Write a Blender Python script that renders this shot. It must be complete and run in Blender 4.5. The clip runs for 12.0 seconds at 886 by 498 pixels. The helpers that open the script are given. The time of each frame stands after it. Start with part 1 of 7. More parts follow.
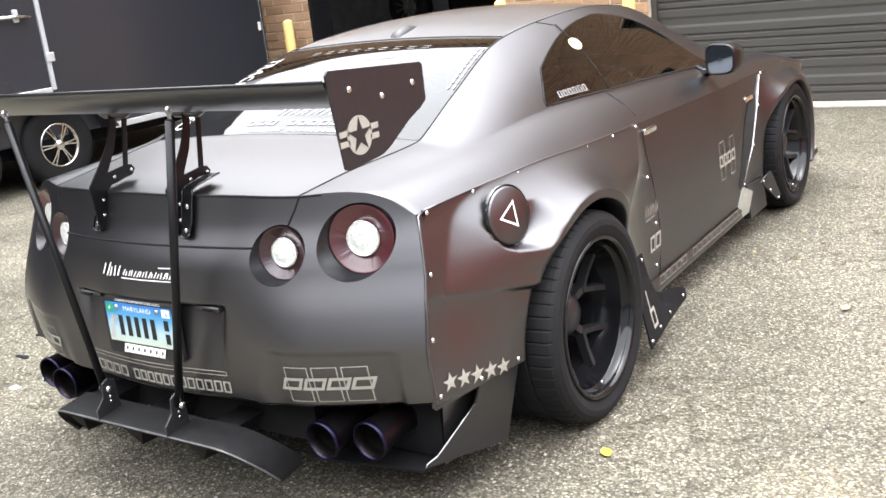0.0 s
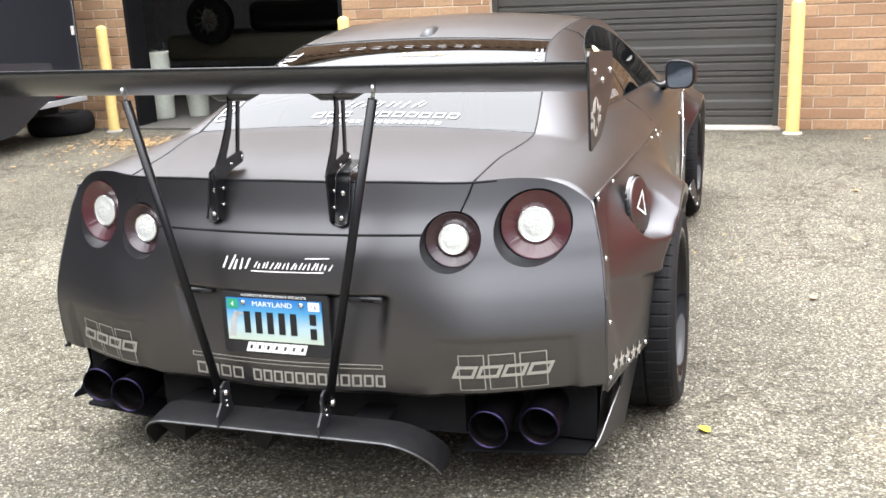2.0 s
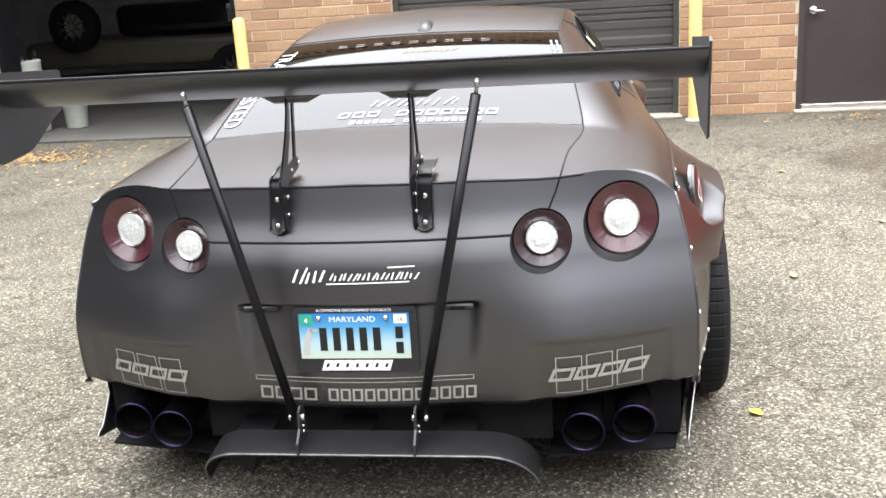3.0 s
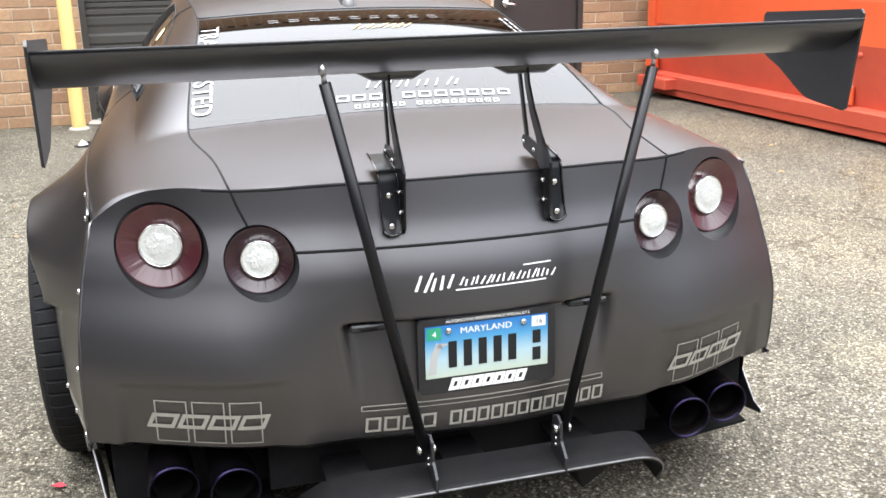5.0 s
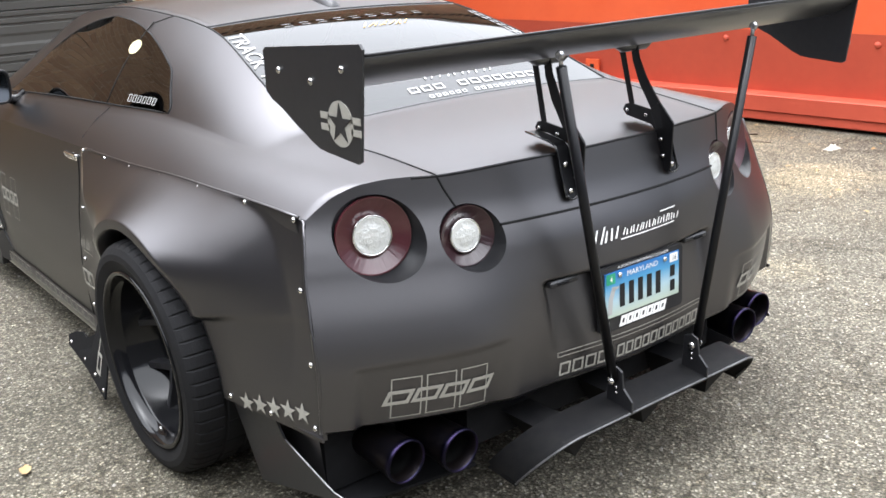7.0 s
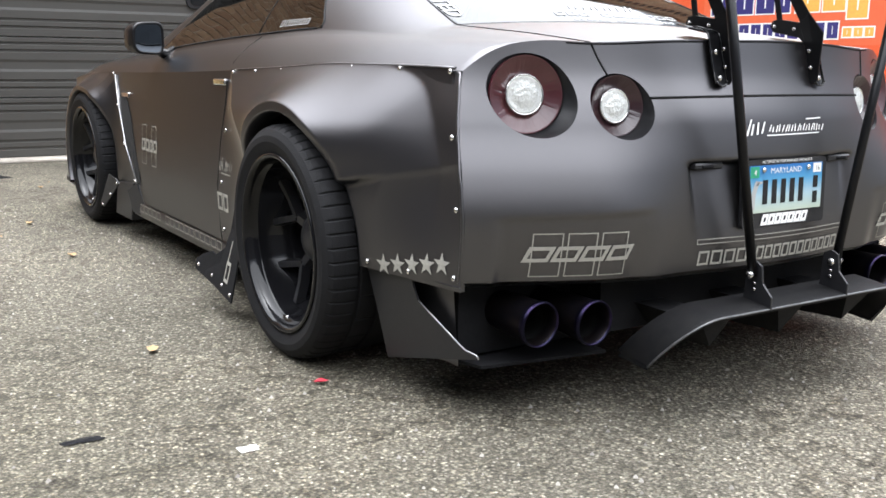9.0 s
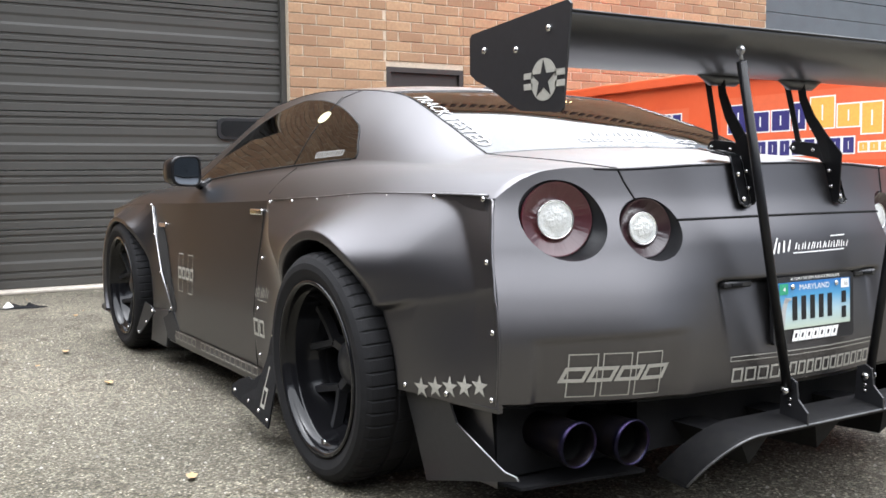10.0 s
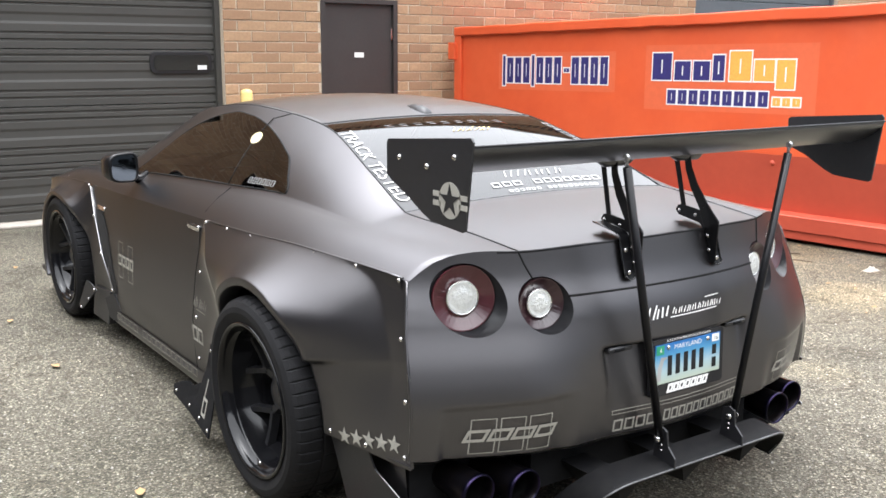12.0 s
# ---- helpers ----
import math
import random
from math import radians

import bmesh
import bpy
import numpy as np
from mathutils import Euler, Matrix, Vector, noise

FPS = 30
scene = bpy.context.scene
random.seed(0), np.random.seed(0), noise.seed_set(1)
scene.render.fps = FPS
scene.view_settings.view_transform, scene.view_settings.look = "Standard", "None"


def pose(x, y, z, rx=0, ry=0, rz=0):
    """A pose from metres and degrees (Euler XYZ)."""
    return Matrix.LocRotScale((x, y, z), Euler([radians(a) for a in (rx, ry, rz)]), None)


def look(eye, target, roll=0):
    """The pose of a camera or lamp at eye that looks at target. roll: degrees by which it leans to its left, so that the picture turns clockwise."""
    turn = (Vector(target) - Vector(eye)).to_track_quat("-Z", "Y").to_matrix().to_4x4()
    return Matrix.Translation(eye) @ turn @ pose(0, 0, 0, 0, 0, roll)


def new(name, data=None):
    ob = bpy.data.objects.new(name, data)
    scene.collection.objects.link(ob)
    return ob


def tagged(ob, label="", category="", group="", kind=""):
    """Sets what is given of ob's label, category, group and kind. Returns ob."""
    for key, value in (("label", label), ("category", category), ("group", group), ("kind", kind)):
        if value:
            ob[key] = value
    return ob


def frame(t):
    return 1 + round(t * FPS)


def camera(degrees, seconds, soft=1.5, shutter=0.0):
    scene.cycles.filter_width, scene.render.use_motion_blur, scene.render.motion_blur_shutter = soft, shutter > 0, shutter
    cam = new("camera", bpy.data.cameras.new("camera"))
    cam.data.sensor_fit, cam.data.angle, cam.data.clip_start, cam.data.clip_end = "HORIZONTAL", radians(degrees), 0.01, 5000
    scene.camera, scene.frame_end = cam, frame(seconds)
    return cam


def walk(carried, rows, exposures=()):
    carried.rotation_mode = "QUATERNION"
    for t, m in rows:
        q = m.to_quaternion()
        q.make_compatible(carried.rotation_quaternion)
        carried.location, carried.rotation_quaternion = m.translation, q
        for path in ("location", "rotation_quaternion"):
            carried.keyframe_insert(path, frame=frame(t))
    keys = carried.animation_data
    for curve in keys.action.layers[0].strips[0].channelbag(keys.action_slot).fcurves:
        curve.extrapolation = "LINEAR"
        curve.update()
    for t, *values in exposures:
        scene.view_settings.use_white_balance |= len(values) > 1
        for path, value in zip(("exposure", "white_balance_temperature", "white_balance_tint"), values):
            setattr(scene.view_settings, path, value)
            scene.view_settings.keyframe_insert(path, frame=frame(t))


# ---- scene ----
cam = camera(48.5, 12.0, 1.6)
PATH = [
    (0, (2.369, -1.796, 1.494), (1.262, -0.222, 0.948), -6.6),
    (0.5, (2.139, -2.018, 1.492), (1.212, -0.332, 0.946), -4.6),
    (1, (1.906, -2.226, 1.512), (1.018, -0.513, 0.985), -3.6),
    (1.5, (1.591, -2.267, 1.502), (0.788, -0.515, 0.965), -3.2),
    (2, (1.269, -2.37, 1.486), (0.67, -0.539, 0.949), -2.7),
    (2.5, (0.966, -2.48, 1.511), (0.554, -0.6, 0.967), -3.3),
    (3, (0.618, -2.39, 1.49), (0.319, -0.492, 0.937), -3.7),
    (3.2, (0.494, -2.357, 1.496), (0.238, -0.45, 0.949), -3.4),
    (4.8, (-0.564, -2.018, 1.484), (-0.117, -0.174, 0.854), -0.7),
    (5, (-0.686, -2.012, 1.456), (-0.147, -0.18, 0.862), -0.8),
    (5.5, (-1.068, -2.041, 1.49), (-0.361, -0.257, 0.928), -2.7),
    (6, (-1.343, -1.886, 1.466), (-0.507, -0.156, 0.909), -3.8),
    (6.5, (-1.615, -1.762, 1.489), (-0.585, -0.144, 0.926), -3.3),
    (7, (-1.939, -1.675, 1.5), (-0.777, -0.169, 0.883), -2.5),
    (7.2, (-2.047, -1.636, 1.494), (-0.872, -0.143, 0.868), -2.6),
    (8.8, (-2.191, -1.704, 0.99), (-1.075, -0.1, 0.565), 1.3),
    (9, (-2.185, -1.729, 0.901), (-1.117, -0.082, 0.517), 0.8),
    (9.5, (-2.209, -1.743, 0.878), (-1.191, -0.045, 0.591), -0.8),
    (10, (-2.247, -1.764, 0.923), (-1.201, -0.065, 0.777), -0.6),
    (10.5, (-2.25, -1.758, 0.918), (-1.179, -0.075, 0.776), -0.0),
    (11, (-2.238, -1.762, 0.947), (-1.127, -0.113, 0.73), 1.1),
    (11.5, (-2.253, -1.843, 1.242), (-1.122, -0.235, 0.873), 1.8),
    (12, (-2.324, -2.0, 1.506), (-1.194, -0.398, 1.112), 0.3),
]
walk(cam, [(t, look(eye, target, roll)) for t, eye, target, roll in PATH], [(0, 3.2, 6150, 10), (3, 3.1, 6150, 10), (5.5, 2.93, 6080, 10), (6.5, 2.77, 6000, 10), (9, 2.74, 6000, 10), (10.2, 2.8, 6000, 10), (11.0, 2.84, 6020, 10), (12, 2.70, 6080, 10)])
# ---- light: bright overcast afternoon ----
world = bpy.data.worlds.new("sky")
scene.world = world
world.use_nodes = True
wn, wl = world.node_tree.nodes, world.node_tree.links
sky = wn.new("ShaderNodeTexSky")
sky.sky_type = "NISHITA"
sky.sun_disc = False
sky.sun_elevation = radians(85)
sky.sun_rotation = radians(0)
sky.air_density, sky.dust_density, sky.ozone_density = 1.0, 8.0, 1.0
veil = wn.new("ShaderNodeHueSaturation")
veil.inputs["Saturation"].default_value = 0.25
wl.new(sky.outputs["Color"], veil.inputs["Color"])
wl.new(veil.outputs["Color"], wn["Background"].inputs["Color"])
wn["Background"].inputs["Strength"].default_value = 0.06
sun = new("sun", bpy.data.lights.new("sun", "SUN"))
sun.data.energy, sun.data.angle, sun.data.color = 1.5, radians(124), (1.0, 0.98, 0.95)
sun.matrix_world = look((0, 1.0, 12), (0, 0, 0))

# ---- helpers of this scene ----


def mesh_of(verts, faces, smooth=False):
    me = bpy.data.meshes.new("mesh")
    me.from_pydata([tuple(v) for v in verts], [], [tuple(q) for q in faces])
    me.validate()
    if smooth:
        me.polygons.foreach_set("use_smooth", [True] * len(me.polygons))
    me.update()
    return me


def bm_mesh(bm, smooth=False):
    bmesh.ops.recalc_face_normals(bm, faces=bm.faces)
    me = bpy.data.meshes.new("mesh")
    bm.to_mesh(me)
    bm.free()
    if smooth:
        me.polygons.foreach_set("use_smooth", [True] * len(me.polygons))
    return me


def part(name, me, material, parent=None, label=""):
    """One mesh object under a thing or a part."""
    if isinstance(me, bmesh.types.BMesh):
        me = bm_mesh(me)
    if material is not None and not me.materials:
        me.materials.append(material)
    ob = new(name, me)
    if parent is not None:
        ob.parent = parent
    return tagged(ob, label)


def thing(name, label, category, me=None, material=None, group="", kind=""):
    if me is None:
        ob = new(name)
    else:
        ob = part(name, me, material)
    return tagged(ob, label, category, group, kind)


def box_bm(x0, x1, y0, y1, z0, z1, bevel=0.0, seg=1):
    bm = bmesh.new()
    bmesh.ops.create_cube(bm, size=1)
    bmesh.ops.scale(bm, vec=(x1 - x0, y1 - y0, z1 - z0), verts=bm.verts)
    bmesh.ops.translate(bm, vec=((x0 + x1) / 2, (y0 + y1) / 2, (z0 + z1) / 2), verts=bm.verts)
    if bevel:
        bmesh.ops.bevel(bm, geom=bm.edges[:], offset=bevel, segments=seg, affect="EDGES", profile=0.5)
    return bm


def boxes_mesh(boxes):
    verts, faces = [], []
    for x0, x1, y0, y1, z0, z1 in boxes:
        n = len(verts)
        verts += [(x, y, z) for z in (z0, z1) for y in (y0, y1) for x in (x0, x1)]
        faces += [tuple(n + k for k in q) for q in ((0, 2, 3, 1), (4, 5, 7, 6), (0, 1, 5, 4), (2, 6, 7, 3), (0, 4, 6, 2), (1, 3, 7, 5))]
    return mesh_of(verts, faces)


def lathe(profile, seg=32, axis="x", closed=False, smooth=True):
    """Turns (radius, along) pairs about an axis through the origin."""
    verts, faces = [], []
    m = len(profile)
    for k in range(seg):
        a = 2 * math.pi * k / seg
        for r, h in profile:
            c, s = r * math.cos(a), r * math.sin(a)
            verts.append({"x": (h, c, s), "y": (s, h, c), "z": (c, s, h)}[axis])
    for k in range(seg):
        k2 = (k + 1) % seg
        for j in range(m if closed else m - 1):
            j2 = (j + 1) % m
            faces.append((k * m + j, k2 * m + j, k2 * m + j2, k * m + j2))
    return mesh_of(verts, faces, smooth)


def tube(points, radius, seg=12, caps=True, smooth=True):
    """A round bar along points; radius may be a list."""
    pts = [Vector(p) for p in points]
    rad = radius if isinstance(radius, (list, tuple)) else [radius] * len(pts)
    verts, faces = [], []
    up = Vector((0, 0, 1))
    for i, p in enumerate(pts):
        d = (pts[min(i + 1, len(pts) - 1)] - pts[max(i - 1, 0)]).normalized()
        a = d.cross(up if abs(d.z) < 0.95 else Vector((1, 0, 0))).normalized()
        b = a.cross(d)
        for k in range(seg):
            t = 2 * math.pi * k / seg
            verts.append(p + (a * math.cos(t) + b * math.sin(t)) * rad[i])
    for i in range(len(pts) - 1):
        for k in range(seg):
            k2 = (k + 1) % seg
            faces.append((i * seg + k, i * seg + k2, (i + 1) * seg + k2, (i + 1) * seg + k))
    if caps:
        faces.append(tuple(range(seg))[::-1])
        faces.append(tuple((len(pts) - 1) * seg + k for k in range(seg)))
    return mesh_of(verts, faces, smooth)


def prism(outline, thick, place=None, bevel=0.0):
    """A flat plate: an outline in (a, b) with a thickness along c, turned into place by a function of (a, b, c)."""
    bm = bmesh.new()
    low = [bm.verts.new((a, b, -thick / 2)) for a, b in outline]
    high = [bm.verts.new((a, b, thick / 2)) for a, b in outline]
    n = len(outline)
    bm.faces.new(low[::-1])
    bm.faces.new(high)
    for i in range(n):
        bm.faces.new((low[i], low[(i + 1) % n], high[(i + 1) % n], high[i]))
    bmesh.ops.recalc_face_normals(bm, faces=bm.faces)
    if bevel:
        bmesh.ops.bevel(bm, geom=bm.edges[:], offset=bevel, segments=2, affect="EDGES", profile=0.5)
    if place:
        for v in bm.verts:
            v.co = Vector(place(*v.co))
    return bm_mesh(bm)


def curve_of(keys):
    """A smooth function through a few (at, value) keys."""
    ks = np.array(keys, float)
    xs, ys = ks[:, 0], ks[:, 1]
    h = np.diff(xs)
    d = np.diff(ys) / h
    m = np.zeros(len(xs))
    m[0], m[-1] = d[0], d[-1]
    for i in range(1, len(xs) - 1):
        if d[i - 1] * d[i] > 0:
            w1, w2 = 2 * h[i] + h[i - 1], h[i] + 2 * h[i - 1]
            m[i] = (w1 + w2) / (w1 / d[i - 1] + w2 / d[i])

    def value(x):
        x = min(max(x, xs[0]), xs[-1])
        i = min(max(int(np.searchsorted(xs, x)) - 1, 0), len(h) - 1)
        t = (x - xs[i]) / h[i]
        return float((1 + 2 * t) * (1 - t) ** 2 * ys[i] + t * (1 - t) ** 2 * h[i] * m[i] + t * t * (3 - 2 * t) * ys[i + 1] + t * t * (t - 1) * h[i] * m[i + 1])

    return value


def smoothstep(a, b, x):
    t = min(max((x - a) / (b - a), 0.0), 1.0)
    return t * t * (3 - 2 * t)
# ---- materials ----


def material(name, color, rough=0.5, metal=0.0, coat=0.0, spec=0.5, grain=0.0, grain_size=40.0, wear=0.0, wear_size=4.0, bump=0.0, bump_size=80.0,
             tint=None, random_tint=0.0, rough_var=0.0, coat_rough=0.1):
    """A surface with colour variation at two scales, and fine relief."""
    mat = bpy.data.materials.new(name)
    mat.use_nodes = True
    nodes, links = mat.node_tree.nodes, mat.node_tree.links
    b = nodes["Principled BSDF"]
    b.inputs["Base Color"].default_value = (*color, 1)
    b.inputs["Roughness"].default_value = rough
    b.inputs["Metallic"].default_value = metal
    b.inputs["Coat Weight"].default_value = coat
    b.inputs["Coat Roughness"].default_value = coat_rough
    b.inputs["Specular IOR Level"].default_value = spec
    coords = nodes.new("ShaderNodeTexCoord")
    out = None

    def noise_at(size, detail=4.0):
        n = nodes.new("ShaderNodeTexNoise")
        n.inputs["Scale"].default_value = size
        n.inputs["Detail"].default_value = detail
        links.new(coords.outputs["Object"], n.inputs["Vector"])
        return n

    def mixed(a, fac, color_b, kind="MIX"):
        m = nodes.new("ShaderNodeMix")
        m.data_type = "RGBA"
        m.blend_type = kind
        if a is None:
            m.inputs["A"].default_value = (*color, 1)
        else:
            links.new(a, m.inputs["A"])
        links.new(fac, m.inputs["Factor"])
        m.inputs["B"].default_value = (*color_b, 1)
        return m.outputs["Result"]

    def ranged(sock, lo, hi, a=0.35, b2=0.65):
        r = nodes.new("ShaderNodeMapRange")
        r.inputs["From Min"].default_value, r.inputs["From Max"].default_value = a, b2
        r.inputs["To Min"].default_value, r.inputs["To Max"].default_value = lo, hi
        links.new(sock, r.inputs["Value"])
        return r.outputs["Result"]

    dark = tint or tuple(c * 0.45 for c in color)
    if grain:
        out = mixed(out, ranged(noise_at(grain_size).outputs["Fac"], 0, grain), dark)
    if wear:
        out = mixed(out, ranged(noise_at(wear_size, 6).outputs["Fac"], 0, wear, 0.42, 0.7), dark)
    if random_tint:
        info = nodes.new("ShaderNodeObjectInfo")
        geo = nodes.new("ShaderNodeNewGeometry")
        add = nodes.new("ShaderNodeMath")
        add.operation = "ADD"
        links.new(info.outputs["Random"], add.inputs[0])
        links.new(geo.outputs["Random Per Island"], add.inputs[1])
        frac = nodes.new("ShaderNodeMath")
        frac.operation = "FRACT"
        links.new(add.outputs[0], frac.inputs[0])
        out = mixed(out, ranged(frac.outputs[0], 0, random_tint, 0, 1), dark)
    if out is not None:
        links.new(out, b.inputs["Base Color"])
    if rough_var:
        links.new(ranged(noise_at(6.0, 5).outputs["Fac"], rough - rough_var, rough + rough_var, 0.3, 0.7), b.inputs["Roughness"])
    if bump:
        bp = nodes.new("ShaderNodeBump")
        bp.inputs["Strength"].default_value = bump
        bp.inputs["Distance"].default_value = 0.01
        links.new(noise_at(bump_size, 5).outputs["Fac"], bp.inputs["Height"])
        links.new(bp.outputs["Normal"], b.inputs["Normal"])
    return mat


def glass_material(name, tint, rough=0.02, ior=1.5, film=0.0):
    """Tinted glass: clear through its tint, with a mirror layer on top; film is the added mirror of a metallised tint film."""
    mat = bpy.data.materials.new(name)
    mat.use_nodes = True
    nodes, links = mat.node_tree.nodes, mat.node_tree.links
    nodes.remove(nodes["Principled BSDF"])
    clear = nodes.new("ShaderNodeBsdfTransparent")
    clear.inputs["Color"].default_value = (*tint, 1)
    gloss = nodes.new("ShaderNodeBsdfGlossy")
    gloss.inputs["Roughness"].default_value = rough
    fres = nodes.new("ShaderNodeFresnel")
    fres.inputs["IOR"].default_value = ior
    mix = nodes.new("ShaderNodeMixShader")
    shine = nodes.new("ShaderNodeMath")
    shine.operation = "MULTIPLY_ADD"
    links.new(fres.outputs["Fac"], shine.inputs[0])
    shine.inputs[1].default_value, shine.inputs[2].default_value = 1.0 - 3.5 * film, film
    links.new(shine.outputs[0], mix.inputs["Fac"])
    links.new(clear.outputs["BSDF"], mix.inputs[1])
    links.new(gloss.outputs["BSDF"], mix.inputs[2])
    links.new(mix.outputs["Shader"], nodes["Material Output"].inputs["Surface"])
    return mat


def asphalt_material():
    mat = bpy.data.materials.new("worn_asphalt")
    mat.use_nodes = True
    nodes, links = mat.node_tree.nodes, mat.node_tree.links
    b = nodes["Principled BSDF"]
    coords = nodes.new("ShaderNodeTexCoord")

    def tex(kind, scale, **inputs):
        n = nodes.new(kind)
        n.inputs["Scale"].default_value = scale
        for key, value in inputs.items():
            n.inputs[key].default_value = value
        links.new(coords.outputs["Object"], n.inputs["Vector"])
        return n

    def ramp(sock, stops):
        r = nodes.new("ShaderNodeValToRGB")
        while len(r.color_ramp.elements) < len(stops):
            r.color_ramp.elements.new(0.5)
        for e, (at, c) in zip(r.color_ramp.elements, stops):
            e.position, e.color = at, (*c, 1)
        links.new(sock, r.inputs["Fac"])
        return r.outputs["Color"]

    def mix(a, b2, fac, kind="MIX"):
        m = nodes.new("ShaderNodeMix")
        m.data_type, m.blend_type = "RGBA", kind
        links.new(a, m.inputs["A"])
        links.new(b2, m.inputs["B"])
        if isinstance(fac, float):
            m.inputs["Factor"].default_value = fac
        else:
            links.new(fac, m.inputs["Factor"])
        return m.outputs["Result"]

    stones = tex("ShaderNodeTexVoronoi", 135.0)
    per_stone = nodes.new("ShaderNodeSeparateColor")
    links.new(stones.outputs["Color"], per_stone.inputs["Color"])
    stone_col = ramp(per_stone.outputs["Red"], [(0.0, (0.050, 0.046, 0.038)), (0.45, (0.100, 0.093, 0.078)), (0.75, (0.165, 0.154, 0.132)), (0.94, (0.27, 0.256, 0.225)), (1.0, (0.45, 0.43, 0.39))])
    fine = tex("ShaderNodeTexVoronoi", 380.0)
    fine_sep = nodes.new("ShaderNodeSeparateColor")
    links.new(fine.outputs["Color"], fine_sep.inputs["Color"])
    fine_col = ramp(fine_sep.outputs["Green"], [(0.0, (0.045, 0.042, 0.035)), (0.6, (0.125, 0.116, 0.098)), (1.0, (0.24, 0.226, 0.2))])
    col = mix(stone_col, fine_col, 0.22)
    patches = tex("ShaderNodeTexNoise", 0.9, Detail=6.0, Roughness=0.6)
    patch_col = ramp(patches.outputs["Fac"], [(0.30, (0.77, 0.765, 0.69)), (0.5, (1.12, 1.105, 1.02)), (0.72, (1.43, 1.40, 1.28))])
    col = mix(col, patch_col, 1.0, "MULTIPLY")
    crumbs = tex("ShaderNodeTexNoise", 34.0, Detail=8.0, Roughness=0.72)
    col = mix(col, ramp(crumbs.outputs["Fac"], [(0.30, (0.62, 0.61, 0.58)), (0.5, (1.0, 1.0, 0.99)), (0.70, (1.38, 1.36, 1.30))]), 0.3, "MULTIPLY")
    pale = tex("ShaderNodeTexVoronoi", 110.0, Randomness=1.0)
    pale_sep = nodes.new("ShaderNodeSeparateColor")
    links.new(pale.outputs["Color"], pale_sep.inputs["Color"])
    col = mix(col, ramp(pale_sep.outputs["Blue"], [(0.0, (0.80, 0.79, 0.77)), (0.8, (1.0, 1.0, 1.0)), (0.93, (1.6, 1.57, 1.5)), (1.0, (2.4, 2.32, 2.18))]), 0.55, "MULTIPLY")
    # dark gaps between the stones, and pits where stones are lost
    col = mix(col, ramp(stones.outputs["Distance"], [(0.0, (1.10, 1.10, 1.09)), (0.42, (1.0, 1.0, 1.0)), (0.66, (0.52, 0.50, 0.46)), (0.9, (0.30, 0.285, 0.26))]), 0.68, "MULTIPLY")
    pits = tex("ShaderNodeTexVoronoi", 52.0)
    pit_sep = nodes.new("ShaderNodeSeparateColor")
    links.new(pits.outputs["Color"], pit_sep.inputs["Color"])
    pit_on = ramp(pit_sep.outputs["Green"], [(0.0, (0.75, 0.75, 0.75)), (0.11, (0.6, 0.6, 0.6)), (0.14, (0, 0, 0))])
    pit_tone = ramp(pits.outputs["Distance"], [(0.0, (0.30, 0.28, 0.25)), (0.30, (0.45, 0.43, 0.40)), (0.50, (1, 1, 1))])
    solid = nodes.new("ShaderNodeRGB")
    solid.outputs[0].default_value = (1, 1, 1, 1)
    col = mix(col, mix(solid.outputs[0], pit_tone, pit_on), 1.0, "MULTIPLY")
    # fine crazing where the top is worn out
    fine_cells = nodes.new("ShaderNodeTexVoronoi")
    fine_cells.feature = "DISTANCE_TO_EDGE"
    fine_cells.inputs["Scale"].default_value = 3.6
    bend2 = tex("ShaderNodeTexNoise", 9.0, Detail=6.0)
    warp2 = nodes.new("ShaderNodeMix")
    warp2.data_type = "VECTOR"
    warp2.inputs["Factor"].default_value = 0.22
    links.new(coords.outputs["Object"], warp2.inputs["A"])
    links.new(bend2.outputs["Color"], warp2.inputs["B"])
    links.new(warp2.outputs["Result"], fine_cells.inputs["Vector"])
    crazed = ramp(fine_cells.outputs["Distance"], [(0.0, (0.36, 0.34, 0.30)), (0.020, (0.60, 0.58, 0.54)), (0.045, (1, 1, 1))])
    craze_gate = ramp(tex("ShaderNodeTexNoise", 0.8, Detail=3.0, Roughness=0.7).outputs["Fac"], [(0.42, (0, 0, 0)), (0.56, (0.8, 0.8, 0.8))])
    plain = nodes.new("ShaderNodeRGB")
    plain.outputs[0].default_value = (1, 1, 1, 1)
    col = mix(col, mix(plain.outputs[0], crazed, craze_gate), 1.0, "MULTIPLY")
    # wandering cracks, drawn as dark lines
    bend = tex("ShaderNodeTexNoise", 3.2, Detail=9.0, Roughness=0.62)
    warp = nodes.new("ShaderNodeMix")
    warp.data_type = "VECTOR"
    warp.inputs["Factor"].default_value = 0.32
    links.new(coords.outputs["Object"], warp.inputs["A"])
    links.new(bend.outputs["Color"], warp.inputs["B"])
    cells = nodes.new("ShaderNodeTexVoronoi")
    cells.feature = "DISTANCE_TO_EDGE"
    cells.inputs["Scale"].default_value = 1.5
    links.new(warp.outputs["Result"], cells.inputs["Vector"])
    crack = ramp(cells.outputs["Distance"], [(0.0, (0.40, 0.38, 0.34)), (0.006, (0.58, 0.56, 0.52)), (0.014, (1, 1, 1))])
    gate = tex("ShaderNodeTexNoise", 0.7, Detail=2.0)
    gate_col = ramp(gate.outputs["Fac"], [(0.42, (0, 0, 0)), (0.55, (0.75, 0.75, 0.75))])
    white = nodes.new("ShaderNodeRGB")
    white.outputs[0].default_value = (1, 1, 1, 1)
    crack = mix(white.outputs[0], crack, gate_col)
    col = mix(col, crack, 1.0, "MULTIPLY")
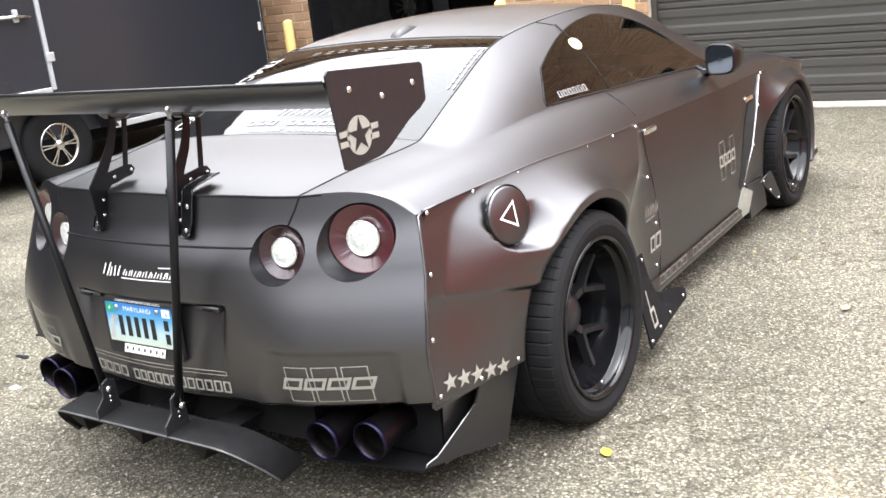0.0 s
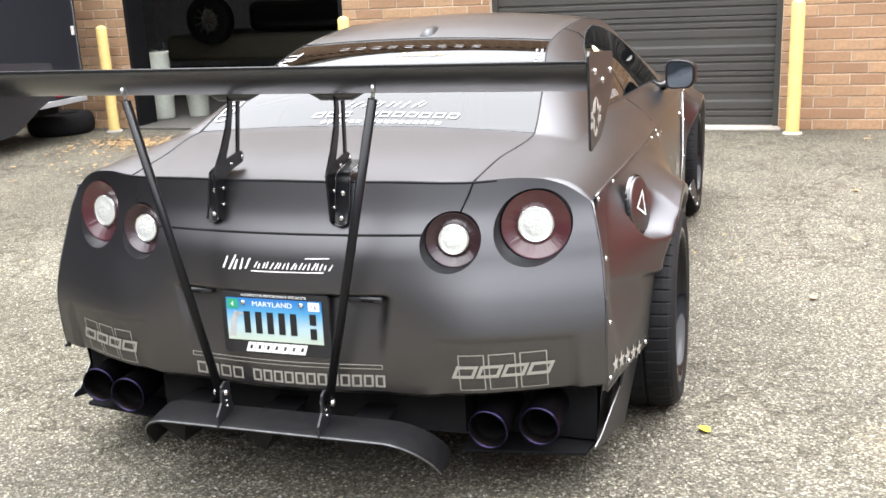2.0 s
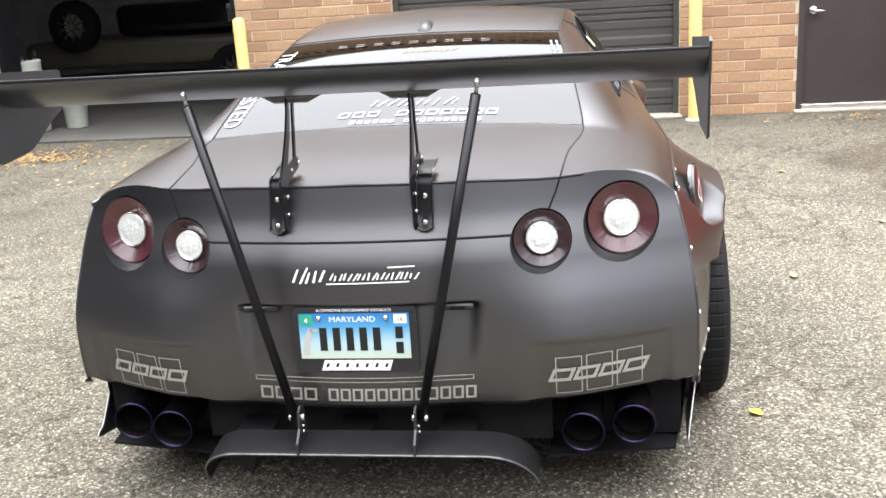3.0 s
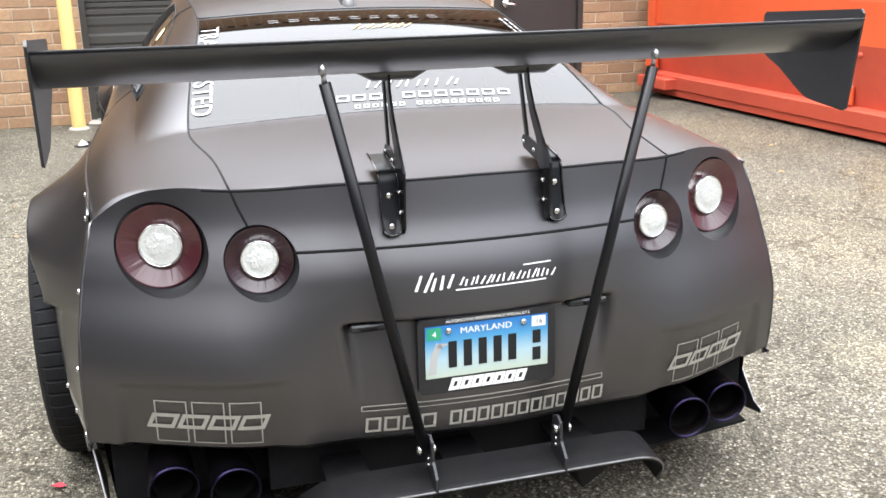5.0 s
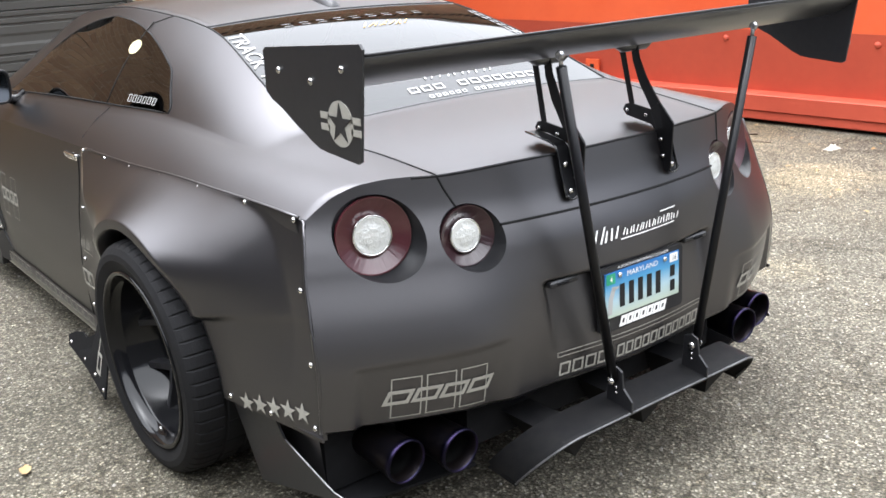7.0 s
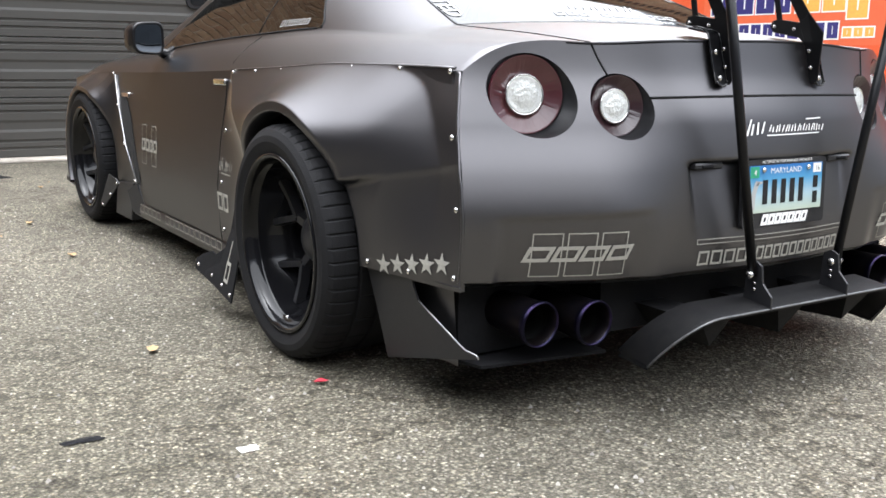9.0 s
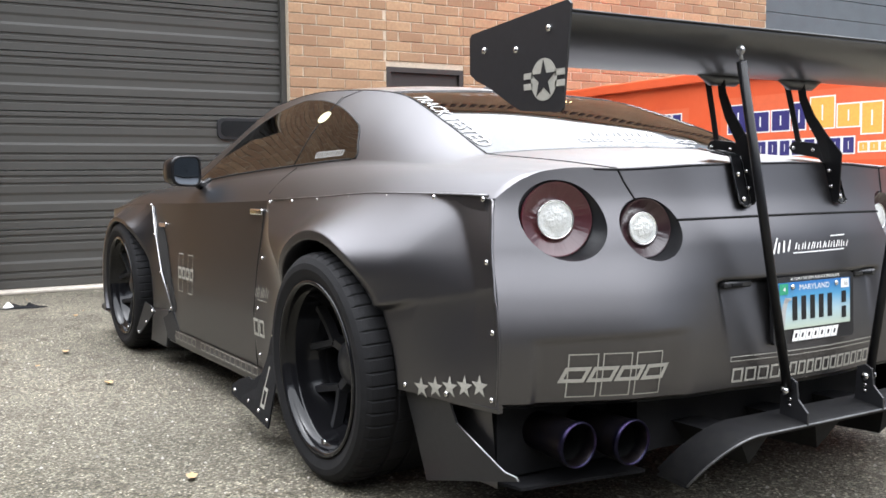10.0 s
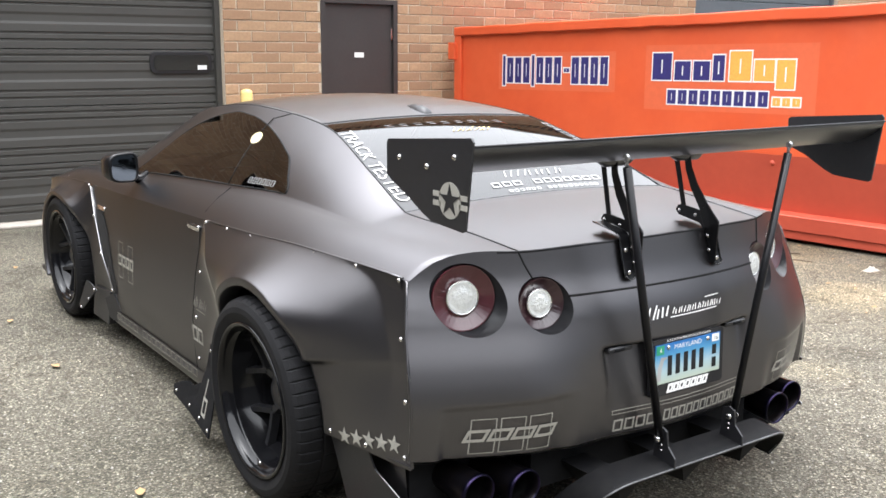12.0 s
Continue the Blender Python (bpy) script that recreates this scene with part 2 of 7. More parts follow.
    # single marks with ragged edges: worn pale patches, an oil stain, painted shade
    ragged = tex("ShaderNodeTexNoise", 3.5, Detail=6.0, Roughness=0.65)
    for at, size, amount, tone in (((3.3, 1.46), 0.34, 0.85, (1.8, 1.72, 1.56)), ((3.2, 1.9), 1.2, 0.5, (1.16, 1.08, 0.95)), ((1.78, 0.68), 0.20, 0.6, (1.6, 1.54, 1.42)), ((2.6, 4.8), 0.5, 0.6, (0.45, 0.43, 0.40)),
                                   # the wide dark patches left of the car put shade into the colour
                                   ((4.0, 2.6), 0.7, 0.45, (1.4, 1.32, 1.2)), ((3.4, 4.6), 0.9, 0.5, (0.95, 0.82, 0.66)), ((4.3, 2.9), 0.7, 0.55, (1.08, 0.93, 0.74)), ((-1.0, -1.1), 0.6, 0.35, (0.6, 0.58, 0.53)), ((-3.6, 3.2), 1.3, 0.55, (0.62, 0.6, 0.55)), ((-2.4, 0.6), 1.4, 0.6, (0.62, 0.62, 0.56))):
        away = nodes.new("ShaderNodeVectorMath")
        away.operation = "DISTANCE"
        links.new(coords.outputs["Object"], away.inputs[0])
        away.inputs[1].default_value = (*at, 0)
        torn = nodes.new("ShaderNodeMath")
        torn.operation = "MULTIPLY_ADD"
        links.new(ragged.outputs["Fac"], torn.inputs[0])
        torn.inputs[1].default_value = size * 1.6
        links.new(away.outputs["Value"], torn.inputs[2])
        mark = nodes.new("ShaderNodeMapRange")
        mark.inputs["From Min"].default_value, mark.inputs["From Max"].default_value = size * 2.1, size * 1.3
        mark.inputs["To Min"].default_value, mark.inputs["To Max"].default_value = 0.0, amount
        links.new(torn.outputs[0], mark.inputs["Value"])
        shade = nodes.new("ShaderNodeRGB")
        shade.outputs[0].default_value = (*tone, 1)
        col = mix(col, shade.outputs[0], mark.outputs["Result"], "MULTIPLY")
    links.new(col, b.inputs["Base Color"])
    b.inputs["Roughness"].default_value = 0.85
    b.inputs["Specular IOR Level"].default_value = 0.3
    bp = nodes.new("ShaderNodeBump")
    bp.inputs["Strength"].default_value = 0.9
    bp.inputs["Distance"].default_value = 0.008
    links.new(stones.outputs["Distance"], bp.inputs["Height"])
    lumps = nodes.new("ShaderNodeBump")
    lumps.inputs["Strength"].default_value = 0.7
    lumps.inputs["Distance"].default_value = 0.012
    links.new(crumbs.outputs["Fac"], lumps.inputs["Height"])
    links.new(bp.outputs["Normal"], lumps.inputs["Normal"])
    links.new(lumps.outputs["Normal"], b.inputs["Normal"])
    return mat


M_ASPHALT = asphalt_material()
M_PAINT = material("satin_gunmetal_wrap", (0.117, 0.113, 0.117), rough=0.35, metal=1.0, spec=0.5, grain=0.05, grain_size=600, wear=0.06, wear_size=1.5, rough_var=0.01)


def satin_sheen(mat, rough):
    """Gives a wrap film its soft sheen: a glossy layer without a long tail."""
    nodes, links = mat.node_tree.nodes, mat.node_tree.links
    old = nodes["Principled BSDF"]
    gloss = nodes.new("ShaderNodeBsdfGlossy")
    gloss.distribution = "BECKMANN"
    gloss.inputs["Roughness"].default_value = rough
    for link in list(links):
        if link.to_socket == old.inputs["Base Color"]:
            links.new(link.from_socket, gloss.inputs["Color"])
    body = nodes.new("ShaderNodeBsdfDiffuse")
    links.new(gloss.inputs["Color"].links[0].from_socket, body.inputs["Color"])
    film = nodes.new("ShaderNodeMixShader")
    film.inputs["Fac"].default_value = 0.1
    links.new(gloss.outputs["BSDF"], film.inputs[1])
    links.new(body.outputs["BSDF"], film.inputs[2])
    # the clear face of the film shines at a low angle
    face = nodes.new("ShaderNodeBsdfGlossy")
    face.distribution = "BECKMANN"
    face.inputs["Roughness"].default_value = 0.40
    face.inputs["Color"].default_value = (0.95, 0.95, 0.95, 1)
    fres = nodes.new("ShaderNodeFresnel")
    fres.inputs["IOR"].default_value = 1.155
    top = nodes.new("ShaderNodeMixShader")
    links.new(fres.outputs["Fac"], top.inputs["Fac"])
    links.new(film.outputs["Shader"], top.inputs[1])
    links.new(face.outputs["BSDF"], top.inputs[2])
    links.new(top.outputs["Shader"], nodes["Material Output"].inputs["Surface"])
    nodes.remove(old)


satin_sheen(M_PAINT, 0.40)
M_BLACK = material("satin_black_aluminium", (0.017, 0.017, 0.019), rough=0.36, spec=0.42, grain=0.3, grain_size=60, bump=0.03, bump_size=400)
M_GLOSS = material("gloss_black", (0.006, 0.006, 0.007), rough=0.12, coat=0.6, wear=0.2, rough_var=0.04)
M_RIM = material("gloss_black_rim", (0.006, 0.006, 0.007), rough=0.11, spec=0.3, grain=0.3, grain_size=40, rough_var=0.04)
M_PALE = material("pale_ground_reflection", (0.30, 0.30, 0.26), rough=0.4, grain=0.3, grain_size=30, wear=0.4, wear_size=8)
M_UNDER = material("dusty_black_plastic", (0.009, 0.009, 0.010), rough=0.8, spec=0.12, grain=0.4, grain_size=30, wear=0.3, bump=0.1)
M_RUBBER = material("tyre_rubber", (0.010, 0.010, 0.011), rough=0.75, grain=0.4, grain_size=25, wear=0.4, wear_size=9, bump=0.12, bump_size=220, spec=0.2)
M_STEEL = material("bright_steel", (0.72, 0.71, 0.70), rough=0.22, metal=1.0, grain=0.2, grain_size=90)
M_CHROME = material("chrome", (0.75, 0.74, 0.73), rough=0.12, metal=1.0, wear=0.2)
M_TIP = material("blued_titanium", (0.014, 0.013, 0.019), rough=0.35, metal=0.9, grain=0.5, grain_size=18, tint=(0.04, 0.03, 0.025))
M_BLUED = material("blue_heat_ring", (0.013, 0.014, 0.026), rough=0.35, metal=1.0, grain=0.4, grain_size=30, tint=(0.05, 0.03, 0.09))
M_BLADE = material("dusty_carbon_blade", (0.006, 0.006, 0.007), rough=0.6, spec=0.13, grain=0.5, grain_size=35, wear=0.4, wear_size=7, tint=(0.013, 0.0125, 0.012), bump=0.06, bump_size=200)
# scuffed darker copy of the dumpster orange, with the shade below put in
M_SHADED = material("shaded_scuffed_orange", (0.52, 0.080, 0.040), rough=0.6, grain=0.2, grain_size=14, wear=0.45, wear_size=2.5, tint=(0.40, 0.055, 0.03), bump=0.08, bump_size=9)
M_PANEL = material("orange_vinyl_sheet", (0.70, 0.135, 0.055), rough=0.4, grain=0.1, grain_size=20)
M_SOOT = material("soot", (0.004, 0.004, 0.004), rough=0.95, spec=0.1, grain=0.4)
M_SMOKE = material("smoked_lamp_plastic", (0.030, 0.009, 0.013), rough=0.28, spec=0.5, coat=0.5, coat_rough=0.22, wear=0.3, wear_size=12)
M_RED = material("dark_red_lamp_plastic", (0.072, 0.011, 0.017), rough=0.28, spec=0.5, coat=0.7, coat_rough=0.22, wear=0.3, wear_size=12, tint=(0.04, 0.003, 0.006))
M_CLEAR = material("silvered_lamp_lens", (0.76, 0.77, 0.74), rough=0.2, metal=0.2, grain=0.35, grain_size=70, tint=(0.62, 0.63, 0.62), bump=0.5, bump_size=95)
M_GLASS = glass_material("tinted_glass", (0.06, 0.06, 0.055), ior=1.52, film=0.025)
M_SIDEGLASS = glass_material("dark_side_glass", (0.09, 0.08, 0.075), rough=0.015, ior=1.55)
M_MIRRORCAP = material("satin_black_mirror_cap", (0.008, 0.008, 0.009), rough=0.3, spec=0.3, grain=0.2, grain_size=60)
# dark blue-grey colour stands in for the reflection of a darker yard
M_MIRROR = material("mirror_glass", (0.30, 0.34, 0.38), rough=0.03, metal=1.0)
# black rubber and print; also paints the shade in gaps, vent and holes
M_SEAM = material("black_rubber_and_shade", (0.004, 0.004, 0.004), rough=0.9, grain=0.3)
M_DECAL = material("silver_vinyl", (0.34, 0.33, 0.29), rough=0.5, metal=0.2, grain=0.3, grain_size=120, tint=(0.25, 0.24, 0.22))
M_WHITE = material("white_vinyl", (0.8, 0.8, 0.78), rough=0.5, grain=0.15, grain_size=120, tint=(0.6, 0.6, 0.58))
M_GOLD = material("gold_vinyl", (0.62, 0.42, 0.14), rough=0.45, metal=0.3, grain=0.2)
M_INTERIOR = material("black_cabin_cloth", (0.015, 0.015, 0.016), rough=0.8, grain=0.4, bump=0.2)
M_BRICK = material("fired_brick", (0.48, 0.315, 0.18), rough=0.85, grain=0.45, grain_size=30, wear=0.25, wear_size=5, bump=0.5, bump_size=90, random_tint=0.75, tint=(0.25, 0.14, 0.08))
M_MORTAR = material("lime_mortar", (0.66, 0.56, 0.43), rough=0.95, grain=0.4, grain_size=60, wear=0.3, bump=0.4)
M_ROLL = material("brown_painted_steel_door", (0.056, 0.054, 0.049), spec=0.3, rough=0.5, grain=0.2, grain_size=30, wear=0.35, wear_size=1.6, tint=(0.070, 0.067, 0.060), rough_var=0.06)
M_DOOR = material("dark_brown_door_paint", (0.040, 0.034, 0.032), rough=0.5, grain=0.2, wear=0.2)
M_GREYDOOR = material("slate_grey_door_paint", (0.10, 0.115, 0.13), rough=0.55, grain=0.2, wear=0.25)
M_YELLOW = material("yellow_bollard_paint", (0.80, 0.60, 0.22), rough=0.55, grain=0.2, wear=0.35, wear_size=6, tint=(0.5, 0.33, 0.12), bump=0.15)
M_CONCRETE = material("pale_concrete", (0.46, 0.42, 0.36), rough=0.9, grain=0.4, grain_size=25, wear=0.4, wear_size=2.5, bump=0.3)
M_DARKFLOOR = material("oily_workshop_floor", (0.12, 0.112, 0.10), rough=0.7, grain=0.4, wear=0.5, wear_size=1.5)
# near white, to brighten the bay where little light reaches
M_ROOM = material("pale_workshop_wall", (0.78, 0.77, 0.76), rough=0.85, grain=0.4, wear=0.4)
M_ORANGE = material("orange_dumpster_paint", (0.68, 0.105, 0.032), rough=0.45, grain=0.12, grain_size=14, wear=0.35, wear_size=1.8, tint=(0.55, 0.06, 0.015), bump=0.08, bump_size=9, rough_var=0.08)
M_NAVY = material("navy_print", (0.030, 0.026, 0.15), rough=0.5, grain=0.2)
M_AMBER = material("amber_print", (0.85, 0.42, 0.08), rough=0.5, grain=0.2)
M_TRAILER = material("black_trailer_skin", (0.024, 0.025, 0.032), rough=0.33, grain=0.2, wear=0.15, wear_size=0.6, coat=0.2, rough_var=0.03)
M_ALU = material("dull_aluminium", (0.55, 0.56, 0.58), rough=0.45, metal=0.4, grain=0.25, grain_size=60)
M_LEAF = material("fallen_leaf", (0.44, 0.31, 0.15), rough=0.75, random_tint=0.8, grain=0.4, tint=(0.24, 0.14, 0.06), bump=0.2)
M_YLEAF = material("yellow_leaf", (0.75, 0.60, 0.03), rough=0.7, grain=0.3, grain_size=60)
M_REDBIT = material("red_petal", (0.45, 0.02, 0.04), rough=0.7, grain=0.3)
M_PAPER = material("pale_scrap", (0.75, 0.73, 0.68), rough=0.85, grain=0.3)
M_DRUM = material("white_plastic_drum", (0.55, 0.58, 0.50), rough=0.5, grain=0.2, wear=0.3)
M_GREEN = material("green_sticker", (0.03, 0.30, 0.16), rough=0.5, grain=0.2)

# for the added walls; the south copy is lighter to lift the tail's reflections
M_PALEWALL = material("lifted_grey_render", (0.15, 0.15, 0.155), rough=0.9, grain=0.3, grain_size=12, wear=0.4, wear_size=0.8, bump=0.2)
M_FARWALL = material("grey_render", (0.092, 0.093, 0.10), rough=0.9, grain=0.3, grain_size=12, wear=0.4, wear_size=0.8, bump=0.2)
M_GREYVINYL = material("grey_vinyl", (0.20, 0.20, 0.20), rough=0.5, grain=0.2, grain_size=120)
M_PALEGOLD = material("pale_gold_vinyl", (0.62, 0.55, 0.32), rough=0.5, grain=0.4, grain_size=60, tint=(0.25, 0.2, 0.1))
M_EDGELINE = material("edge_highlight", (0.16, 0.16, 0.165), rough=0.35, metal=0.6, grain=0.5, grain_size=40, tint=(0.05, 0.05, 0.05))
M_TRIM = material("brushed_trim", (0.42, 0.42, 0.43), rough=0.3, metal=0.9, grain=0.4, grain_size=50, tint=(0.2, 0.2, 0.2))
M_WING = material("satin_black_wing", (0.030, 0.030, 0.034), rough=0.33, spec=0.75, coat=0.35, coat_rough=0.3, grain=0.25, grain_size=60, wear=0.2, wear_size=3)
M_STAY = material("black_anodised_rod", (0.007, 0.007, 0.008), rough=0.3, spec=0.22, grain=0.2, grain_size=80)
M_PALEVINYL = material("pale_vinyl", (0.38, 0.38, 0.37), rough=0.5, grain=0.2, grain_size=120, tint=(0.35, 0.35, 0.34))
# ---- the yard and the building ----
tagged(part("ground", mesh_of([(-300, -300, 0), (300, -300, 0), (300, 300, 0), (-300, 300, 0)], [(0, 1, 2, 3)]), M_ASPHALT),
       "pale worn asphalt yard with cracks and loose grit", "asphalt", kind="structure")

FACE = 6.97  # the brick face
TOP = 5.45
BAY, ROLL, STEEL, GREY = (-5.27, -2.73, 3.05), (-1.20, 1.45, 3.05), (2.49, 3.40, 2.03), (8.05, 11.2, 3.9)
WEST, EAST = -10.0, 14.0


def solid_spans():
    """Rectangles of brickwork between and above the openings: x0, x1, z0, z1."""
    spans, x = [], WEST
    for x0, x1, head in (BAY, ROLL, STEEL, GREY):
        spans += [(x, x0, 0.0, TOP), (x0, x1, head, TOP)]
        x = x1
    return spans + [(x, EAST, 0.0, TOP)]


wall_north = part("wall_north", boxes_mesh([(x0, x1, FACE + 0.006, FACE + 0.30, z0, z1) for x0, x1, z0, z1 in solid_spans()]), M_MORTAR)
tagged(wall_north, "tan and brown brick wall of a workshop with pale mortar", "brick wall", kind="structure")
part("coping", box_bm(WEST, EAST, FACE - 0.05, FACE + 0.35, TOP, TOP + 0.12, 0.01), M_CONCRETE, wall_north, "pale stone coping along the roof edge")
tagged(part("roof", boxes_mesh([(WEST, EAST, FACE + 0.3, FACE + 9.0, TOP - 0.3, TOP - 0.05)]), M_ROOM), "flat workshop roof", "roof", kind="structure")

# thresholds and the strip of concrete before the doors
for k, (x0, x1, head) in enumerate((ROLL, BAY, STEEL)):
    tagged(part(f"trim_{k + 1}", box_bm(x0 - 0.02, x1 + 0.02, FACE - 0.10, FACE + 0.32, 0.0, 0.024, 0.006), M_DARKFLOOR if k == 1 else M_CONCRETE), "concrete threshold at the foot of a door", "threshold", kind="structure")


def ribbed_panel(width, height, ribs):
    """A pressed steel door section with rounded ribs across it, standing on z = 0 and facing -y."""
    prof = [(0.0, 0.0), (0.012, 0.0)]
    for c, half, deep in ribs:
        prof += [(c - half, 0.0), (c - half * 0.55, deep), (c + half * 0.55, deep), (c + half, 0.0)]
    prof += [(height - 0.012, 0.0), (height - 0.004, 0.010)]
    verts, faces = [], []
    for x in (0.0, width):
        verts += [(x, d, z) for z, d in prof] + [(x, 0.04, height - 0.004), (x, 0.04, 0.0)]
    n = len(prof) + 2
    for i in range(n):
        j = (i + 1) % n
        faces.append((i, j, n + j, n + i))
    faces += [tuple(range(n))[::-1], tuple(n + i for i in range(n))]
    return mesh_of(verts, faces)


RIBS = [(0.07, 0.014, 0.010), (0.13, 0.014, 0.010), (0.255, 0.05, 0.007), (0.375, 0.014, 0.010), (0.435, 0.014, 0.010)]


def sectional_door(name, opening, y, mat, label, sections, ribs):
    x0, x1, head = opening
    frame_bm = boxes_mesh([(x0, x0 + 0.05, y - 0.06, y + 0.05, 0.024, head), (x1 - 0.05, x1, y - 0.06, y + 0.05, 0.024, head), (x0 + 0.05, x1 - 0.05, y - 0.06, y + 0.05, head - 0.05, head)])
    door = tagged(part(name, frame_bm, mat), label, "garage door", kind="structure")
    h = (head - 0.05 - 0.03) / sections
    me = ribbed_panel(x1 - x0 - 0.1, h - 0.004, ribs)
    me.materials.append(mat)
    for k in range(sections):
        ob = part("panel", me, None, door)
        ob.location = (x0 + 0.05, y - 0.012, 0.03 + k * h)
    return door, h


door_1, _ = sectional_door("door_1", ROLL, FACE + 0.13, M_ROLL, "closed dark brown ribbed steel garage door", 6, RIBS)
door_2, _ = sectional_door("door_2", GREY, FACE + 0.13, M_GREYDOOR, "closed slate grey panelled garage door", 7, [(0.27, 0.012, 0.008)])
# the small window in the garage door
pane_z = 1.29


def rounded(w, h, r, seg=5):
    pts = []
    for cx, cz, a0 in ((w - r, r, -90), (w - r, h - r, 0), (r, h - r, 90), (r, r, 180)):
        for k in range(seg + 1):
            a = radians(a0 + 90 * k / seg)
            pts.append((cx + r * math.cos(a), cz + r * math.sin(a)))
    return pts


part("window_frame", prism(rounded(0.60, 0.20, 0.06), 0.02, lambda a, b, c: (0.77 + a, FACE + 0.112 + c, pane_z + b), 0.004), M_BLACK, door_1, "black rubber window surround")
part("pane", prism(rounded(0.53, 0.14, 0.045), 0.012, lambda a, b, c: (0.805 + a, FACE + 0.102 + c, pane_z + 0.03 + b)), M_GLOSS, door_1, "dark glass pane")
part("sticker", box_bm(1.22, 1.31, FACE + 0.088, FACE + 0.092, 1.325, 1.365), M_WHITE, door_1, "small white label")

# the steel door
x0, x1, head = STEEL
door_3 = tagged(part("door_3", boxes_mesh([(x0, x0 + 0.05, FACE - 0.004, FACE + 0.16, 0.024, head), (x1 - 0.05, x1, FACE - 0.004, FACE + 0.16, 0.024, head), (x0 + 0.05, x1 - 0.05, FACE - 0.004, FACE + 0.16, head - 0.05, head)]), M_DOOR),
                "closed dark brown steel door in the brick wall", "door", kind="structure")
part("leaf_panel", box_bm(x0 + 0.053, x1 - 0.053, FACE + 0.03, FACE + 0.075, 0.05, head - 0.053, 0.003), M_DOOR, door_3)
part("kick_plate", box_bm(x0 + 0.053, x1 - 0.053, FACE + 0.024, FACE + 0.032, 0.03, 0.062, 0.002), M_STEEL, door_3, "bright steel sill strip")
handle = part("door_handle", lathe([(0.0, -0.012), (0.034, -0.012), (0.036, -0.006), (0.036, 0.004), (0.0, 0.004)], 20, "y"), M_CHROME, door_3, "chrome lever handle")
handle.location = (x0 + 0.125, FACE + 0.028, 0.90)
part("lever", tube([(x0 + 0.125, FACE + 0.02, 0.90), (x0 + 0.125, FACE - 0.025, 0.90), (x0 + 0.15, FACE - 0.032, 0.898), (x0 + 0.235, FACE - 0.03, 0.893)], [0.012, 0.012, 0.012, 0.008], 10), M_CHROME, door_3)
part("sign", box_bm(x0 + 0.40, x0 + 0.51, FACE + 0.024, FACE + 0.028, 1.44, 1.49), M_WHITE, door_3, "small white notice")
part("hinge", box_bm(x1 - 0.075, x1 - 0.05, FACE + 0.012, FACE + 0.034, 1.62, 1.74, 0.003), M_STEEL, door_3)

# the dim workshop behind the open bay; its pale colour makes up for light
x0, x1, head = BAY
tagged(part("room", boxes_mesh([(WEST + 0.2, EAST - 0.2, FACE + 7.4, FACE + 7.5, 0, 4.2), (WEST + 0.1, WEST + 0.2, FACE + 0.3, FACE + 7.5, 0, 4.2), (EAST - 0.2, EAST - 0.1, FACE + 0.3, FACE + 7.5, 0, 4.2)]), M_ROOM), "workshop walls, coloured pale to lift the dark bay", "workshop wall", kind="structure")
tagged(part("ceiling", boxes_mesh([(WEST + 0.1, EAST - 0.1, FACE + 0.3, FACE + 7.5, 4.2, 4.3)]), M_ROOM), "workshop ceiling, coloured pale to lift the dark bay", "ceiling", kind="structure")
tagged(part("floor", boxes_mesh([(WEST + 0.2, EAST - 0.2, FACE + 0.32, FACE + 7.4, 0.004, 0.018)]), M_DARKFLOOR), "stained concrete workshop floor", "floor", kind="structure")
tagged(part("trim_4", boxes_mesh([(x0, x0 + 0.04, FACE + 0.0, FACE + 0.32, 0.024, head), (x1 - 0.04, x1, FACE + 0.0, FACE + 0.32, 0.024, head), (x0 + 0.04, x1 - 0.04, FACE, FACE + 0.32, head - 0.04, head)]), M_UNDER), "near-black lining of an open doorway", "door frame", kind="structure")

# unseen walls, added behind the camera and to the west to block sky light
tagged(part("wall_south", boxes_mesh([(-10.3, 2.5, -13.3, -13.0, 0, 8.5)]), M_PALEWALL), "unseen plain grey wall added to shape the tail's reflections", "wall", kind="structure")
tagged(part("wall_west", boxes_mesh([(-10.3, -10.0, -13.0, 6.9, 0, 7.8)]), M_FARWALL), "unseen plain grey wall added to darken the left side", "wall", kind="structure")
# ---- the car: a low, wide coupe; its tail at y = 0, its nose towards +y ----
car = thing("car", "satin dark grey widebody coupe with riveted flares and rear wing", "car")
AXLE_R, AXLE_F, HUB = 0.943, 3.722, 0.352

# lines of the body against y: centre height, inner edge, belt, shoulder
Z_MID = curve_of([(0.05, 0.955), (0.3, 0.985), (0.62, 1.0085), (0.655, 1.0113), (0.662, 1.0137), (0.70, 1.029), (0.9, 1.106), (1.15, 1.191), (1.28, 1.228), (1.37, 1.246), (1.6, 1.284), (2.0, 1.312), (2.35, 1.292), (2.8, 1.12), (3.22, 0.935), (3.6, 0.88), (4.1, 0.80), (4.5, 0.66)])
X_IN = curve_of([(0.05, 0.54), (0.3, 0.555), (0.63, 0.60), (0.9, 0.575), (1.37, 0.515), (2.0, 0.53), (2.35, 0.55), (2.8, 0.64), (3.22, 0.71), (3.7, 0.62), (4.5, 0.5)])
Z_IN = curve_of([(0.05, 0.94), (0.3, 0.962), (0.62, 0.9865), (0.655, 0.9893), (0.662, 0.9917), (0.70, 1.0065), (0.9, 1.086), (1.15, 1.172), (1.28, 1.210), (1.37, 1.228), (1.6, 1.255), (2.0, 1.275), (2.35, 1.25), (2.8, 1.075), (3.22, 0.905), (3.7, 0.855), (4.3, 0.74), (4.5, 0.65)])
